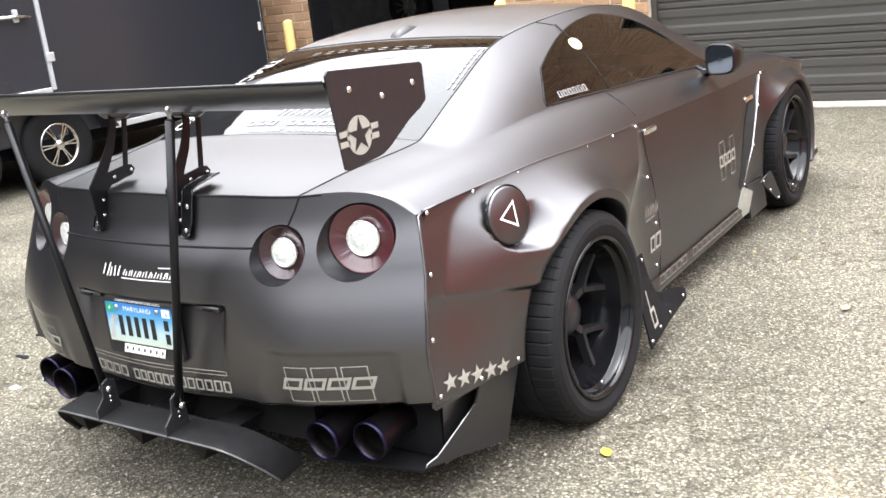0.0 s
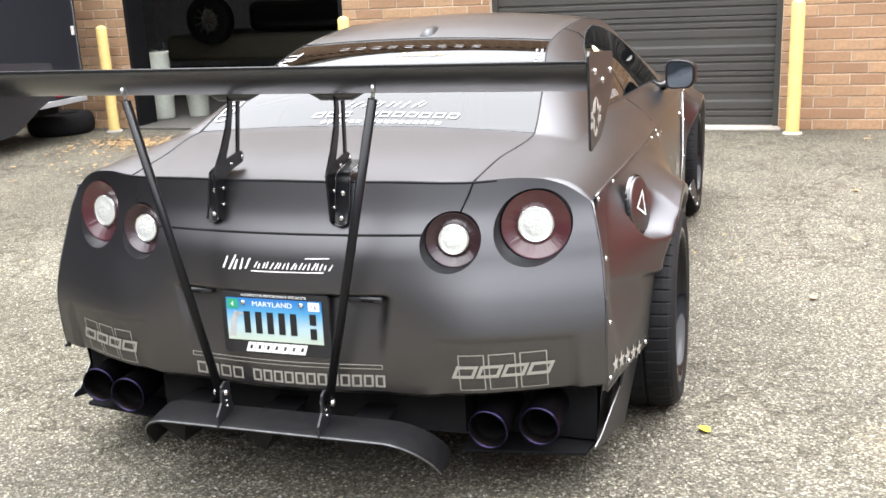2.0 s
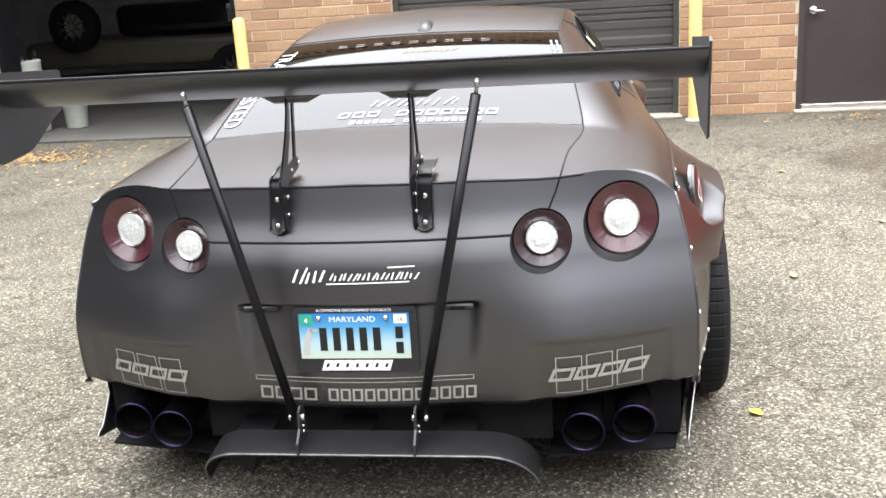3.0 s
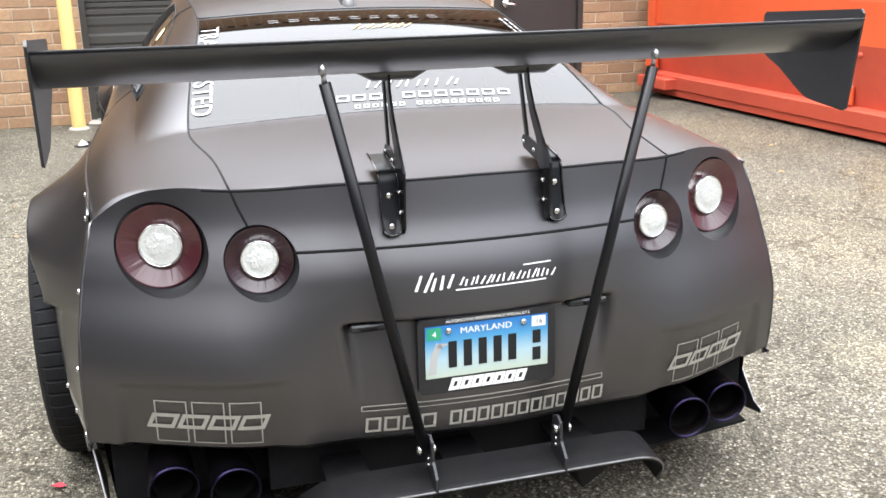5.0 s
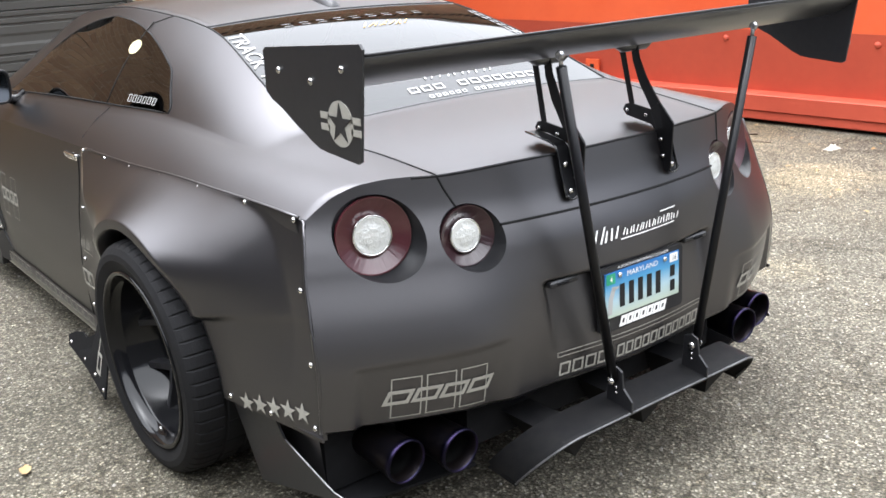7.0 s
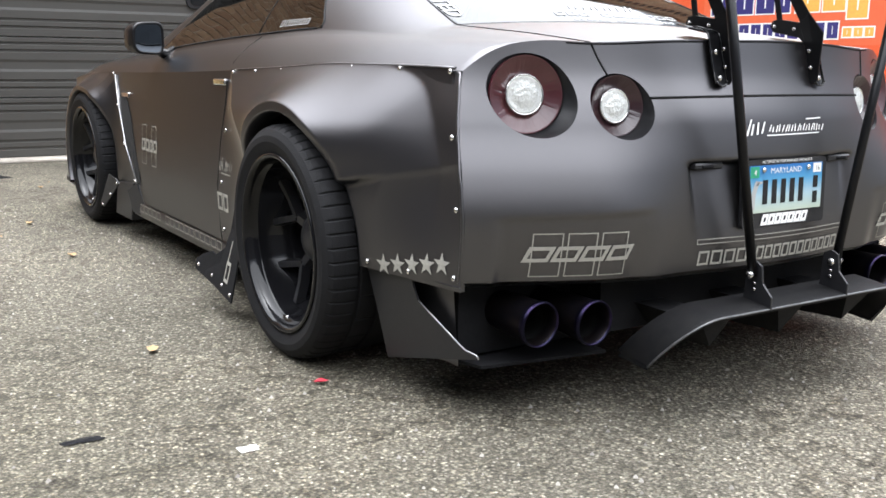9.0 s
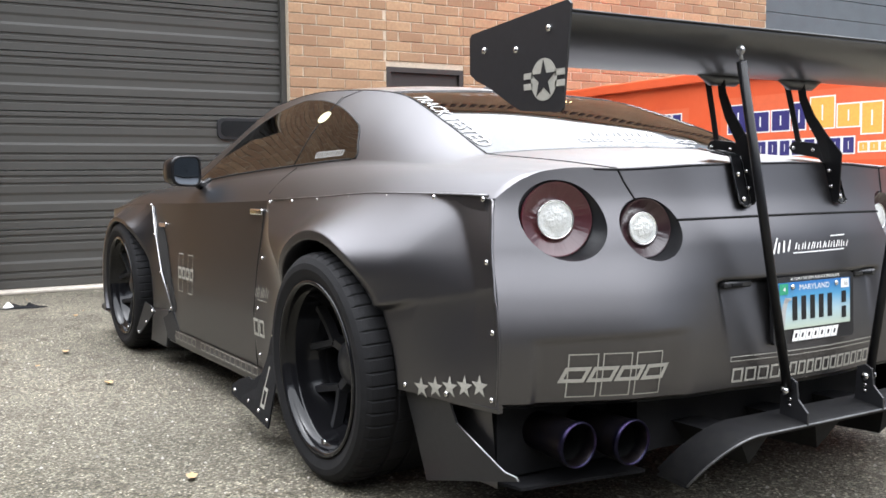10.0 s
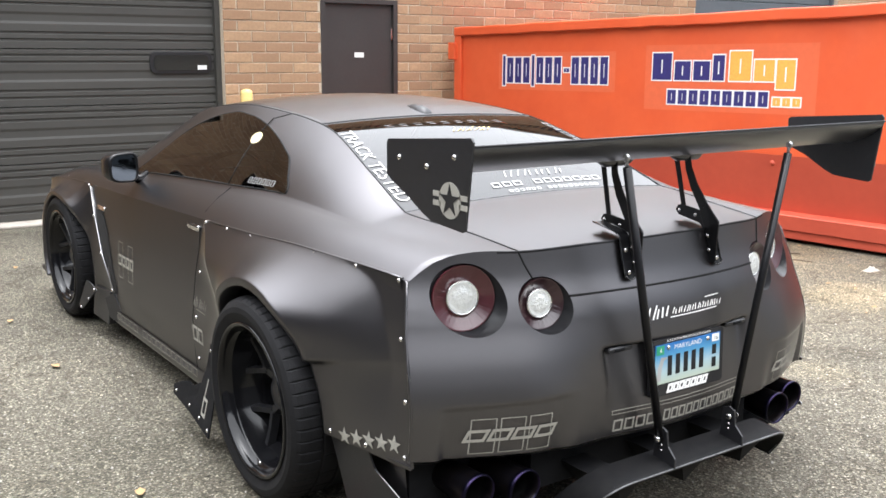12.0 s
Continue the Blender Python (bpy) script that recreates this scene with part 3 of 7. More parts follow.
X_BELT = curve_of([(0.05, 0.72), (0.4, 0.73), (0.75, 0.74), (1.25, 0.735), (1.7, 0.752), (2.75, 0.762), (3.2, 0.765), (3.7, 0.77), (4.5, 0.66)])
Z_BELT = curve_of([(0.05, 0.936), (0.4, 0.948), (0.75, 0.962), (1.25, 0.978), (1.7, 0.962), (2.75, 0.912), (3.2, 0.885), (3.7, 0.86), (4.5, 0.64)])
X_SHO = curve_of([(0.05, 0.84), (0.52, 0.86), (0.8, 0.875), (1.25, 0.882), (1.84, 0.868), (2.8, 0.858), (3.5, 0.85), (4.1, 0.86), (4.5, 0.78)])
Z_SHO = curve_of([(0.05, 0.868), (0.52, 0.876), (0.8, 0.876), (1.25, 0.858), (1.84, 0.838), (2.8, 0.812), (3.5, 0.80), (4.1, 0.76), (4.5, 0.62)])
TAIL_MID = curve_of([(0.30, -0.010), (0.40, -0.029), (0.50, -0.0345), (0.62, -0.0305), (0.74, -0.012), (0.87, 0.040), (0.96, 0.064)])
TAIL_TOP = curve_of([(0.0, 0.956), (0.30, 0.951), (0.54, 0.941), (0.63, 0.944), (0.70, 0.938), (0.76, 0.920), (0.80, 0.897), (0.84, 0.868)])
SEAM_X = curve_of([(0.33, 0.893), (0.38, 0.896), (0.54, 0.895), (0.71, 0.876), (0.868, 0.84)])


def tail_y(x, z):
    """The rear face of the body."""
    x = abs(x)
    low = 0.06 * (1 - smoothstep(0.5, 0.78, z)) * smoothstep(0.25, 0.6, x)
    return TAIL_MID(z) + 0.325 * x * x - low


def side_x(y, z):
    """Half width of the body side below the shoulder."""
    top, zt = X_SHO(y), Z_SHO(y)
    t = (zt - z) / (zt - 0.13)
    belly = 0.03 * math.sin(min(max(t, 0), 1) * math.pi * 0.75)
    return top + belly - 0.012 * smoothstep(0.6, 1.0, t)


def grid_mesh(rows, smooth=True, keep=None, flip=False):
    """A skin over rows of points; keep(i, j) leaves out cells."""
    n = len(rows[0])
    verts = [p for r in rows for p in r]
    faces = []
    for i in range(len(rows) - 1):
        for j in range(n - 1):
            if keep is None or keep(i, j):
                q = (i * n + j, i * n + j + 1, (i + 1) * n + j + 1, (i + 1) * n + j)
                faces.append(q[::-1] if flip else q)
    used = sorted({k for q in faces for k in q})
    at = {k: i for i, k in enumerate(used)}
    return mesh_of([verts[k] for k in used], [tuple(at[k] for k in q) for q in faces], smooth)


def mirrored(rows):
    """Half a section row (x >= 0, from the edge to the middle) made whole."""
    return [r + [Vector((-p[0], p[1], p[2])) for p in r[-2::-1]] for r in rows]


# upper body: sections from the shoulder over belt and roof edge to the middle
N_A, N_B, N_C = 7, 40, 14


def bent(p, q, bow, t):
    a = p + (q - p) * t
    n = Vector((q.y - p.y, p.x - q.x)).normalized()
    if n.y < 0:
        n = -n
    return a + n * bow * math.sin(math.pi * t)


def upper_section(y):
    sh, be = Vector((X_SHO(y), Z_SHO(y))), Vector((X_BELT(y), Z_BELT(y)))
    ed, mi = Vector((X_IN(y), Z_IN(y))), Vector((0.0, Z_MID(y)))
    house = smoothstep(0.7, 1.3, y) * (1 - smoothstep(2.7, 3.3, y))
    pts = [bent(sh, be, 0.014 - 0.004 * house, k / N_A) for k in range(N_A)]
    pts += [bent(be, ed, 0.006 + 0.013 * house, k / N_B) for k in range(N_B)]
    c = mi.y - ed.y
    pts += [Vector((ed.x * (1 - k / N_C), ed.y + c * (1 - (1 - k / N_C) ** 2))) for k in range(N_C + 1)]
    fall = max(0.0, 1 - (y - 0.05) / 0.6) ** 1.4
    out = []
    for p in pts:
        z = p.y
        if y < 0.0501:
            z = TAIL_TOP(p.x)
        shift = (tail_y(p.x, TAIL_TOP(min(p.x, 0.84))) - 0.05) * fall
        out.append(Vector((p.x, y + shift, z)))
    return out


STATIONS = [0.05, 0.07, 0.1, 0.14, 0.2] + [0.26 + 0.02 * k for k in range(212)]
upper = mirrored([upper_section(y) for y in STATIONS])
HALF = N_A + N_B + N_C
GLASS_LOW, GLASS_TOP, SHIELD_TOP, SHIELD_LOW = 0.66, 1.37, 2.36, 3.2
# outline of the side windows: how far back and forward they reach at each height
WIN_BACK = curve_of([(0.03, 1.272), (0.07, 1.268), (0.25, 1.318), (0.42, 1.372), (0.475, 1.395), (0.52, 1.432), (0.66, 1.562), (0.78, 1.71), (0.86, 1.88), (0.89, 2.02)])
WIN_FRONT = curve_of([(0.03, 2.90), (0.3, 2.72), (0.6, 2.50), (0.8, 2.28), (0.86, 2.16), (0.89, 2.05)])


def cell_kind(i, j):
    y = STATIONS[i] + 0.01
    k = min(j, 2 * HALF - 1 - j)
    if k >= N_A + N_B:
        if GLASS_LOW < y < GLASS_TOP:
            return "rear_glass"
        if SHIELD_TOP < y < SHIELD_LOW:
            return "windscreen"
    elif k >= N_A:
        v = (k - N_A + 0.5) / N_B
        if all(0.06 < v + dv < 0.875 and WIN_BACK(v + dv) + 0.012 < y + dy < WIN_FRONT(v + dv) - 0.012 for dv in (-0.0125, 0.0125) for dy in (-0.01, 0.01)):
            return "opening"
    return "body"


part("upper_body", grid_mesh(upper, keep=lambda i, j: cell_kind(i, j) == "body", flip=True), M_PAINT, car)
part("rear_window", grid_mesh(upper, keep=lambda i, j: cell_kind(i, j) == "rear_glass", flip=True), M_GLASS, car, "large sloping tinted rear window")
part("windscreen", grid_mesh(upper, keep=lambda i, j: cell_kind(i, j) == "windscreen", flip=True), M_GLASS, car, "tinted windscreen")

def upper_at(y, s, lift=0.0):
    """A place on the upper body: y, and s from 0 (right shoulder) over 1 (middle) to 2 (left shoulder)."""
    def at(yy, ss):
        sec = upper_section(yy)
        sec = sec + [Vector((-p.x, p.y, p.z)) for p in sec[-2::-1]]
        f = min(max(ss, 0), 1.9999) * HALF
        k = int(f)
        return sec[k].lerp(sec[k + 1], f - k)
    p = at(y, s)
    if lift:
        a, b = at(y + 0.01, s) - at(y - 0.01, s) if y > 0.07 else at(y + 0.01, s) - p, at(y, s + 0.01) - at(y, s - 0.01)
        p = p + a.cross(b).normalized() * lift
    return p


def side_glass(y, v, lift):
    """A place on the smooth flank of the cabin, v from the belt to the roof edge."""
    def at(yy, vv):
        house = smoothstep(0.7, 1.3, yy) * (1 - smoothstep(2.7, 3.3, yy))
        q = bent(Vector((X_BELT(yy), Z_BELT(yy))), Vector((X_IN(yy), Z_IN(yy))), 0.006 + 0.013 * house, vv)
        return Vector((q.x, yy, q.y))
    n = (at(y + 0.03, v) - at(y - 0.03, v)).cross(at(y, v + 0.03) - at(y, v - 0.03)).normalized()
    return at(y, v) + n * lift


for left in (0, 1):
    mirror_x = -1 if left else 1
    win = []
    for v in np.linspace(0.035, 0.888, 26):
        v = float(v)
        a, b = WIN_BACK(v), WIN_FRONT(v)
        win.append([Vector((p.x * mirror_x, p.y, p.z)) for p in (side_glass(a + (b - a) * float(u), v, 0.004) for u in np.linspace(0, 1, 60))])
    part("side_window", grid_mesh(win, flip=bool(left)), M_SIDEGLASS, car, "dark tinted side window")
    band = [[p + Vector((-mirror_x * 0.0016, 0, -0.0008)) for p in r] for r in win]
    part("window_band", grid_mesh(band, keep=lambda i, j: i < 4 or i > 20 or j < 6 or j > 53, flip=bool(left)), M_SEAM, car, "black border band of the glass")
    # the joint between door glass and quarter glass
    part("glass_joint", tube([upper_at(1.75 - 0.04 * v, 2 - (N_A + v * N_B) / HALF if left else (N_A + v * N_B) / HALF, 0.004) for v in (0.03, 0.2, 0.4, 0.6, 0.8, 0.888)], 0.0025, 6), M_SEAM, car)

# ---- rear face, with the lamp holes and the plate recess ----
LAMPS = [(sx * x, z, r) for sx in (1, -1) for x, z, r in ((0.488, 0.786, 0.080), (0.698, 0.812, 0.101))]


def recess(x, z):
    edge = 0.334 - 0.10 * (0.648 - z)
    return 0.030 * smoothstep(edge + 0.006, edge - 0.030, abs(x)) * smoothstep(0.650, 0.640, z) * min(max((z - 0.445) / 0.19, 0.0), 1.0)


def wing_panel(x, z):
    """The sunken field over each pair of exhausts."""
    a = abs(x)
    return (0.005 + 0.085 * max(0.0, 0.54 - z)) * smoothstep(0.415, 0.50, a) * smoothstep(0.836, 0.806, a) * smoothstep(0.554 - 0.03 * a, 0.538 - 0.03 * a, z)


nx, nz = 210, 84
rows = []
for j in range(nz + 1):
    line = []
    for i in range(nx + 1):
        u = -1 + 2 * i / nx
        v = j / nz
        z_low = 0.368
        xm = 0.84 + (0.896 - 0.84) * (1 - v)
        for _ in range(3):
            top = TAIL_TOP(min(abs(u) * xm, 0.84))
            z = z_low + (top - z_low) * v
            xm = SEAM_X(z) if abs(u) > 0.02 else xm
        x = u * (xm * abs(u) ** 2 + 0.87 * (1 - abs(u) ** 2))
        y = tail_y(x, z) + recess(x, z) + wing_panel(x, z)
        line.append(Vector((x, y, z)))
    rows.append(line)


def fascia_keep(j, i):
    c = (rows[j][i] + rows[j + 1][i + 1] + rows[j + 1][i] + rows[j][i + 1]) / 4
    return all(math.hypot(c.x - cx, c.z - cz) > r * 1.055 for cx, cz, r in LAMPS)


bumper = part("rear_bumper", grid_mesh(rows, keep=fascia_keep), M_PAINT, car)
# the bumper's folded lower edge
rows2 = [[p for p in rows[0]], [Vector((p.x * 0.985, p.y + 0.012, p.z - 0.012)) for p in rows[0]], [Vector((p.x * 0.97, p.y + 0.07, p.z - 0.008)) for p in rows[0]]]
part("bumper_lip", grid_mesh(rows2, flip=True), M_PAINT, bumper)

# ---- tail lamps ----


def tail_lamp(cx, cz, r):
    side = 1 if cx > 0 else -1
    big = abs(cx) > 0.6
    yaw = 0.26 * side if big else 0.16 * side
    y_in = tail_y(cx, cz) + (0.035 if big else 0.034)
    axis = Vector((math.sin(yaw), -math.cos(yaw), 0.10)).normalized()
    side_v = Vector((math.cos(yaw), math.sin(yaw), 0))
    up_v = side_v.cross(axis)
    if up_v.z < 0:
        up_v = -up_v
    centre = Vector((cx, y_in, cz))
    seg = 48
    hole = []
    for k in range(seg):
        a = 2 * math.pi * k / seg
        x, z = cx + r * math.cos(a), cz + r * math.sin(a)
        hole.append(Vector((x, tail_y(x, z), z)))
    deep = [centre + (side_v * math.cos(2 * math.pi * k / seg) + up_v * math.sin(2 * math.pi * k / seg)) * r * 0.93 + axis * -0.002 for k in range(seg)]
    flat = [centre + (side_v * math.cos(2 * math.pi * k / seg) + up_v * math.sin(2 * math.pi * k / seg)) * r * 0.2 - axis * 0.022 for k in range(seg)]
    verts = [p * 1.0 for p in hole] + deep + flat
    faces = []
    for b in (0, seg):
        for k in range(seg):
            k2 = (k + 1) % seg
            faces.append((b + k, b + k2, b + seg + k2, b + seg + k))
    lamp = part("tail_lamp", mesh_of(verts, faces, True), M_BLACK, car, "round recessed tail lamp, dark red with a clear centre")
    ring_rows = []
    for k, dy in ((1.0, -0.0003), (1.04, -0.0003), (1.08, -0.0003), (1.12, -0.0003), (1.16, -0.0003)):
        line = []
        for q in range(seg + 1):
            a = -2 * math.pi * q / seg
            x, z = cx + r * k * math.cos(a), cz + r * k * math.sin(a)
            line.append(Vector((x, tail_y(x, z) + dy, z)))
        ring_rows.append(line)
    part("lamp_bezel", grid_mesh(ring_rows, flip=True), M_PAINT, lamp, "body-coloured rolled edge of the lamp hole")
    turn = Matrix((side_v, up_v, axis)).transposed().to_4x4()
    core = (0.465 if big else 0.495) * r
    # a concave reflector of wedges, each leaning a little differently
    wedge = random.Random(7 if big else 9)
    n_w, vs, fs = 44, [], []
    for k in range(n_w):
        c, sn = math.cos(2 * math.pi * k / n_w), math.sin(2 * math.pi * k / n_w)
        vs += [(q * c, q * sn, h) for q, h in ((r * 0.945, 0.004), (r * 0.945, 0.0155), (r * 0.915, 0.0150), (core + 0.003, -0.007 + wedge.uniform(-0.0008, 0.0008)))]
        e = 4 * k, 4 * ((k + 1) % n_w)
        fs += [(e[0] + j, e[1] + j, e[1] + 1 + j, e[0] + 1 + j) for j in range(3)]
    ring = part("lens_ring", mesh_of(vs, fs), M_RED if big else M_SMOKE, lamp, "dark red faceted lens ring")
    hub = part("clear_lens", lathe([(core, -0.010), (core, 0.003), (core * 0.93, 0.005), (core * 0.88, 0.0035), (core * 0.6, 0.009), (core * 0.3, 0.011), (0.0005, 0.0115)], 32, "z"), M_CLEAR, lamp, "silvery clear lamp centre")
    collar = part("lens_collar", lathe([(core + 0.004, -0.008), (core + 0.004, 0.004), (core + 0.0015, 0.0055), (core - 0.001, 0.003)], 32, "z"), M_CHROME, lamp, "thin bright ring round the centre")
    for ob in (ring, hub, collar):
        ob.matrix_local = Matrix.Translation(centre) @ turn
    return lamp


for cx, cz, r in LAMPS:
    tail_lamp(cx, cz, r)

# ---- body sides with wheel arches ----
ARCHES = [(AXLE_R, HUB, 0.415), (AXLE_F, HUB, 0.40)]
side_rows = []
ys = [0.24 + 0.03 * k for k in range(140)]
for y in ys:
    line = []
    for j in range(27):
        zt = Z_SHO(y)
        z = zt - (zt - 0.135) * j / 26
        yy = max(y, tail_y(0.89, z) + 0.0)
        for cy, cz, r in ARCHES:
            d = math.hypot(yy - cy, z - cz)
            if abs(d - r) < 0.02:
                yy, z = cy + (yy - cy) * r / d, cz + (z - cz) * r / d
        nose = smoothstep(4.0, 4.44, y)
        line.append(Vector((side_x(yy, z) - 0.12 * nose ** 2, yy, z)))
    side_rows.append(line)


def side_keep(i, j):
    c = (side_rows[i][j] + side_rows[i + 1][j + 1]) / 2
    return all(math.hypot(c.y - cy, c.z - cz) > r for cy, cz, r in ARCHES)


for s in (1, -1):
    rr = [[Vector((p.x * s, p.y, p.z)) for p in r] for r in side_rows]
    part("body_side", grid_mesh(rr, keep=side_keep, flip=s < 0), M_PAINT, car)

# wheel wells and floor pan
for s in (1, -1):
    for cy, cz, r in ARCHES:
        verts, faces = [], []
        for k in range(25):
            a = math.pi * (k / 24 * 1.3 - 0.15)
            for x in (0.55, 0.86):
                verts.append((x * s, cy + (r + 0.012) * math.cos(a), cz + (r + 0.012) * math.sin(a)))
        for k in range(24):
            faces.append((2 * k, 2 * k + 1, 2 * k + 3, 2 * k + 2))
        faces.append(tuple(range(0, 50, 2)))
        part("wheel_well", mesh_of(verts, faces), M_UNDER, car)
part("floor_pan", boxes_mesh([(-0.84, 0.84, 1.37, 3.28, 0.12, 0.15), (-0.54, 0.54, 0.25, 1.37, 0.16, 0.2), (-0.54, 0.54, 3.28, 4.4, 0.14, 0.18)]), M_UNDER, car, "black underside")
# black boxes stand in for the shade in the hollow under the bumper
part("rear_valance", boxes_mesh([(-0.86, 0.86, 0.24, 0.29, 0.16, 0.40), (-0.50, 0.50, 0.12, 0.24, 0.20, 0.36)]), M_UNDER, car, "black boxes for the shade under the bumper")
part("nose", boxes_mesh([(-0.70, 0.70, 4.40, 4.52, 0.14, 0.64)]), M_PAINT, car)
# ---- fender flares ----


def ray_poly(cy, cz, a, poly):
    """How far from the hub, at angle a, a border line of (y, z) points lies."""
    c, sn = math.cos(a), math.sin(a)
    best = 3.0
    for (y0, z0), (y1, z1) in zip(poly, poly[1:]):
        ey, ez = y1 - y0, z1 - z0
        det = ey * sn - ez * c
        if abs(det) < 1e-9:
            continue
        d = (ey * (z0 - cz) - ez * (y0 - cy)) / det
        k = (c * (z0 - cz) - sn * (y0 - cy)) / det
        if d > 0 and -1e-6 <= k <= 1 + 1e-6:
            best = min(best, d)
    return best


REAR_BORDER = [(0.60, 0.338), (0.180, 0.338)] + [(tail_y(SEAM_X(z), z), z) for z in (0.40, 0.47, 0.54, 0.60, 0.66, 0.71, 0.76, 0.81, 0.85)] + [(0.28, 0.866)] + \
    [(y, Z_SHO(y)) for y in (0.36, 0.44, 0.52, 0.64, 0.76, 0.88, 1.0, 1.12, 1.25, 1.4, 1.55, 1.72)] + [(1.745, 0.72), (1.775, 0.60), (1.805, 0.42), (1.815, 0.24), (1.60, 0.15), (1.2, 0.13)]
FRONT_BORDER = [(3.3, 0.27), (2.95, 0.29), (3.11, 0.46), (3.24, 0.635), (3.335, 0.785)] + [(y, Z_SHO(y) + 0.002) for y in (3.45, 3.7, 3.85, 4.0, 4.15, 4.3)] + [(4.40, 0.45), (4.38, 0.15), (4.0, 0.13)]
R_IN = 0.390


def swollen_x(y, z):
    """The arch over the rear wheel, as it bulges from the body."""
    a = math.atan2(z - HUB, y - AXLE_R)
    d = math.hypot(y - AXLE_R, z - HUB)
    out = max(ray_poly(AXLE_R, HUB, a if a > -1.2 else a + 2 * math.pi, REAR_BORDER), R_IN + 0.012)
    zs = min(max(z, 0.34), 0.868)
    seam_y = tail_y(SEAM_X(zs), zs)
    body = side_x(y, max(z, 0.15)) + 0.006 - 0.0052 * smoothstep(1.25, 1.66, y)
    base = body + (SEAM_X(zs) + 0.004 - side_x(max(seam_y, 0.24), zs) - 0.006) * (1 - smoothstep(seam_y, seam_y + 0.35, y))
    cap = 0.33 + 0.35 * smoothstep(AXLE_R, AXLE_R + 0.4, y)
    blend = max(0.10 - abs(out - R_IN - cap), 0.0) / 0.10
    reach = max(min(out - R_IN, cap) - blend * blend * 0.025, 0.012)
    t = min(max((d - R_IN - 0.026) / max(reach - 0.026, 0.02), 0.0), 1.0)
    ahead = smoothstep(AXLE_R + 0.10, AXLE_R + 0.42, y) * (1 - smoothstep(0.50, 0.74, z))
    lip = 1.045 - 0.065 * ahead if y > AXLE_R else 1.006 + 0.039 * smoothstep(0.575, 0.735, z)
    return base + max(lip - base, 0.0) * (1 - t) ** (1.22 + 1.5 * ahead)


def rear_flare_x(y, z):
    """Half width of the rear arch skin: a swollen arch over a flat panel, with a crease between them behind the wheel."""
    swell = swollen_x(y, z)
    if y >= AXLE_R:
        return swell
    zs = min(max(z, 0.34), 0.868)
    seam_y = tail_y(SEAM_X(zs), zs)
    crease = 0.572 + (0.60 - y) * 0.20
    flat = SEAM_X(zs) + 0.004 + (y - seam_y) * 0.19
    near = min(flat, swollen_x(y, crease) - 0.002)
    low = flat + (near - flat) * smoothstep(crease - 0.26, crease, z)
    return low + (swell - low) * smoothstep(crease - 0.014, crease + 0.006, z)


def front_in(a):
    """Radius of the front arch opening: close over the tyre, wide open behind it."""
    return 0.352 + 0.05 * smoothstep(radians(95), radians(140), a) + 0.06 * smoothstep(radians(140), radians(190), a)


def front_flare_x(y, z):
    a = math.atan2(z - HUB, y - AXLE_F)
    d = math.hypot(y - AXLE_F, z - HUB)
    a = a if a > -1.0 else a + 2 * math.pi
    r_in = front_in(a)
    out = max(ray_poly(AXLE_F, HUB, a, FRONT_BORDER), r_in + 0.012)
    t = min(max((d - r_in - 0.02) / max(out - r_in - 0.02, 0.01), 0.0), 1.0)
    yb, zb = AXLE_F + out * math.cos(a), HUB + out * math.sin(a)
    edge = side_x(min(yb, 4.2), min(zb, 0.79)) + 0.006 - 0.10 * smoothstep(4.1, 4.4, yb) ** 2
    lip = 0.955 - 0.065 * smoothstep(radians(120), radians(160), a)
    return edge + (max(lip, edge) - edge) * (1 - t) ** 1.45


def flare(s, cy, r_in, start, end, border, x_of, name, deep):
    """A bolted-on arch skin, built in rings round the hub, with a folded lip."""
    marks = sorted([start + (end - start) * k / 300 for k in range(301)] + [math.atan2(z - HUB, y - cy) % (2 * math.pi) if math.atan2(z - HUB, y - cy) < -1.0 else math.atan2(z - HUB, y - cy) for y, z in border], reverse=True)
    angles = [a for a in marks if min(start, end) <= a <= max(start, end)]
    n_r = 48
    rows_f = []
    for a in angles:
        c, sn = math.cos(a), math.sin(a)
        r0 = r_in(a) if callable(r_in) else r_in
        out = max(ray_poly(cy, HUB, a, border), r0 + 0.012)
        line = []
        for k in range(n_r + 1):
            d = r0 + (out - r0) * (k / n_r) ** 1.1
            y, z = cy + d * c, HUB + d * sn
            line.append(Vector((x_of(y, z) * s, y, z)))
        first, last = line[0], line[-1]
        lip = [Vector((first.x - s * deep, first.y - 0.004 * c, first.z - 0.004 * sn)), Vector((first.x - s * 0.005, first.y - 0.003 * c, first.z - 0.003 * sn))]
        rows_f.append(lip + line[:-1] + [last.lerp(line[-2], 0.06), last, Vector((last.x - s * 0.014, last.y, last.z))])
    return part(name, grid_mesh(rows_f, flip=s > 0), M_PAINT, car)


RIVET = lathe([(0.0075, 0.0), (0.0078, 0.002), (0.006, 0.0045), (0.003, 0.0058), (0.0004, 0.006)], 10, "x")
RIVET.materials.append(M_STEEL)


def rivet(parent, s, x, y, z, name="rivet"):
    ob = part(name, RIVET, None, parent)
    ob.matrix_local = Matrix.Translation((x * s, y, z)) @ Matrix.Diagonal((s, 1, 1, 1))
    return ob


# the fuel flap faces straight out and sits in a teardrop pocket of the right flare
FY, FZ = 0.590, 0.785
FLAP_N = Vector((0.968, -0.20, 0.15)).normalized()
FLAP_X = rear_flare_x(FY - 0.088, FZ) + 0.005 - FLAP_N.y / FLAP_N.x * 0.088


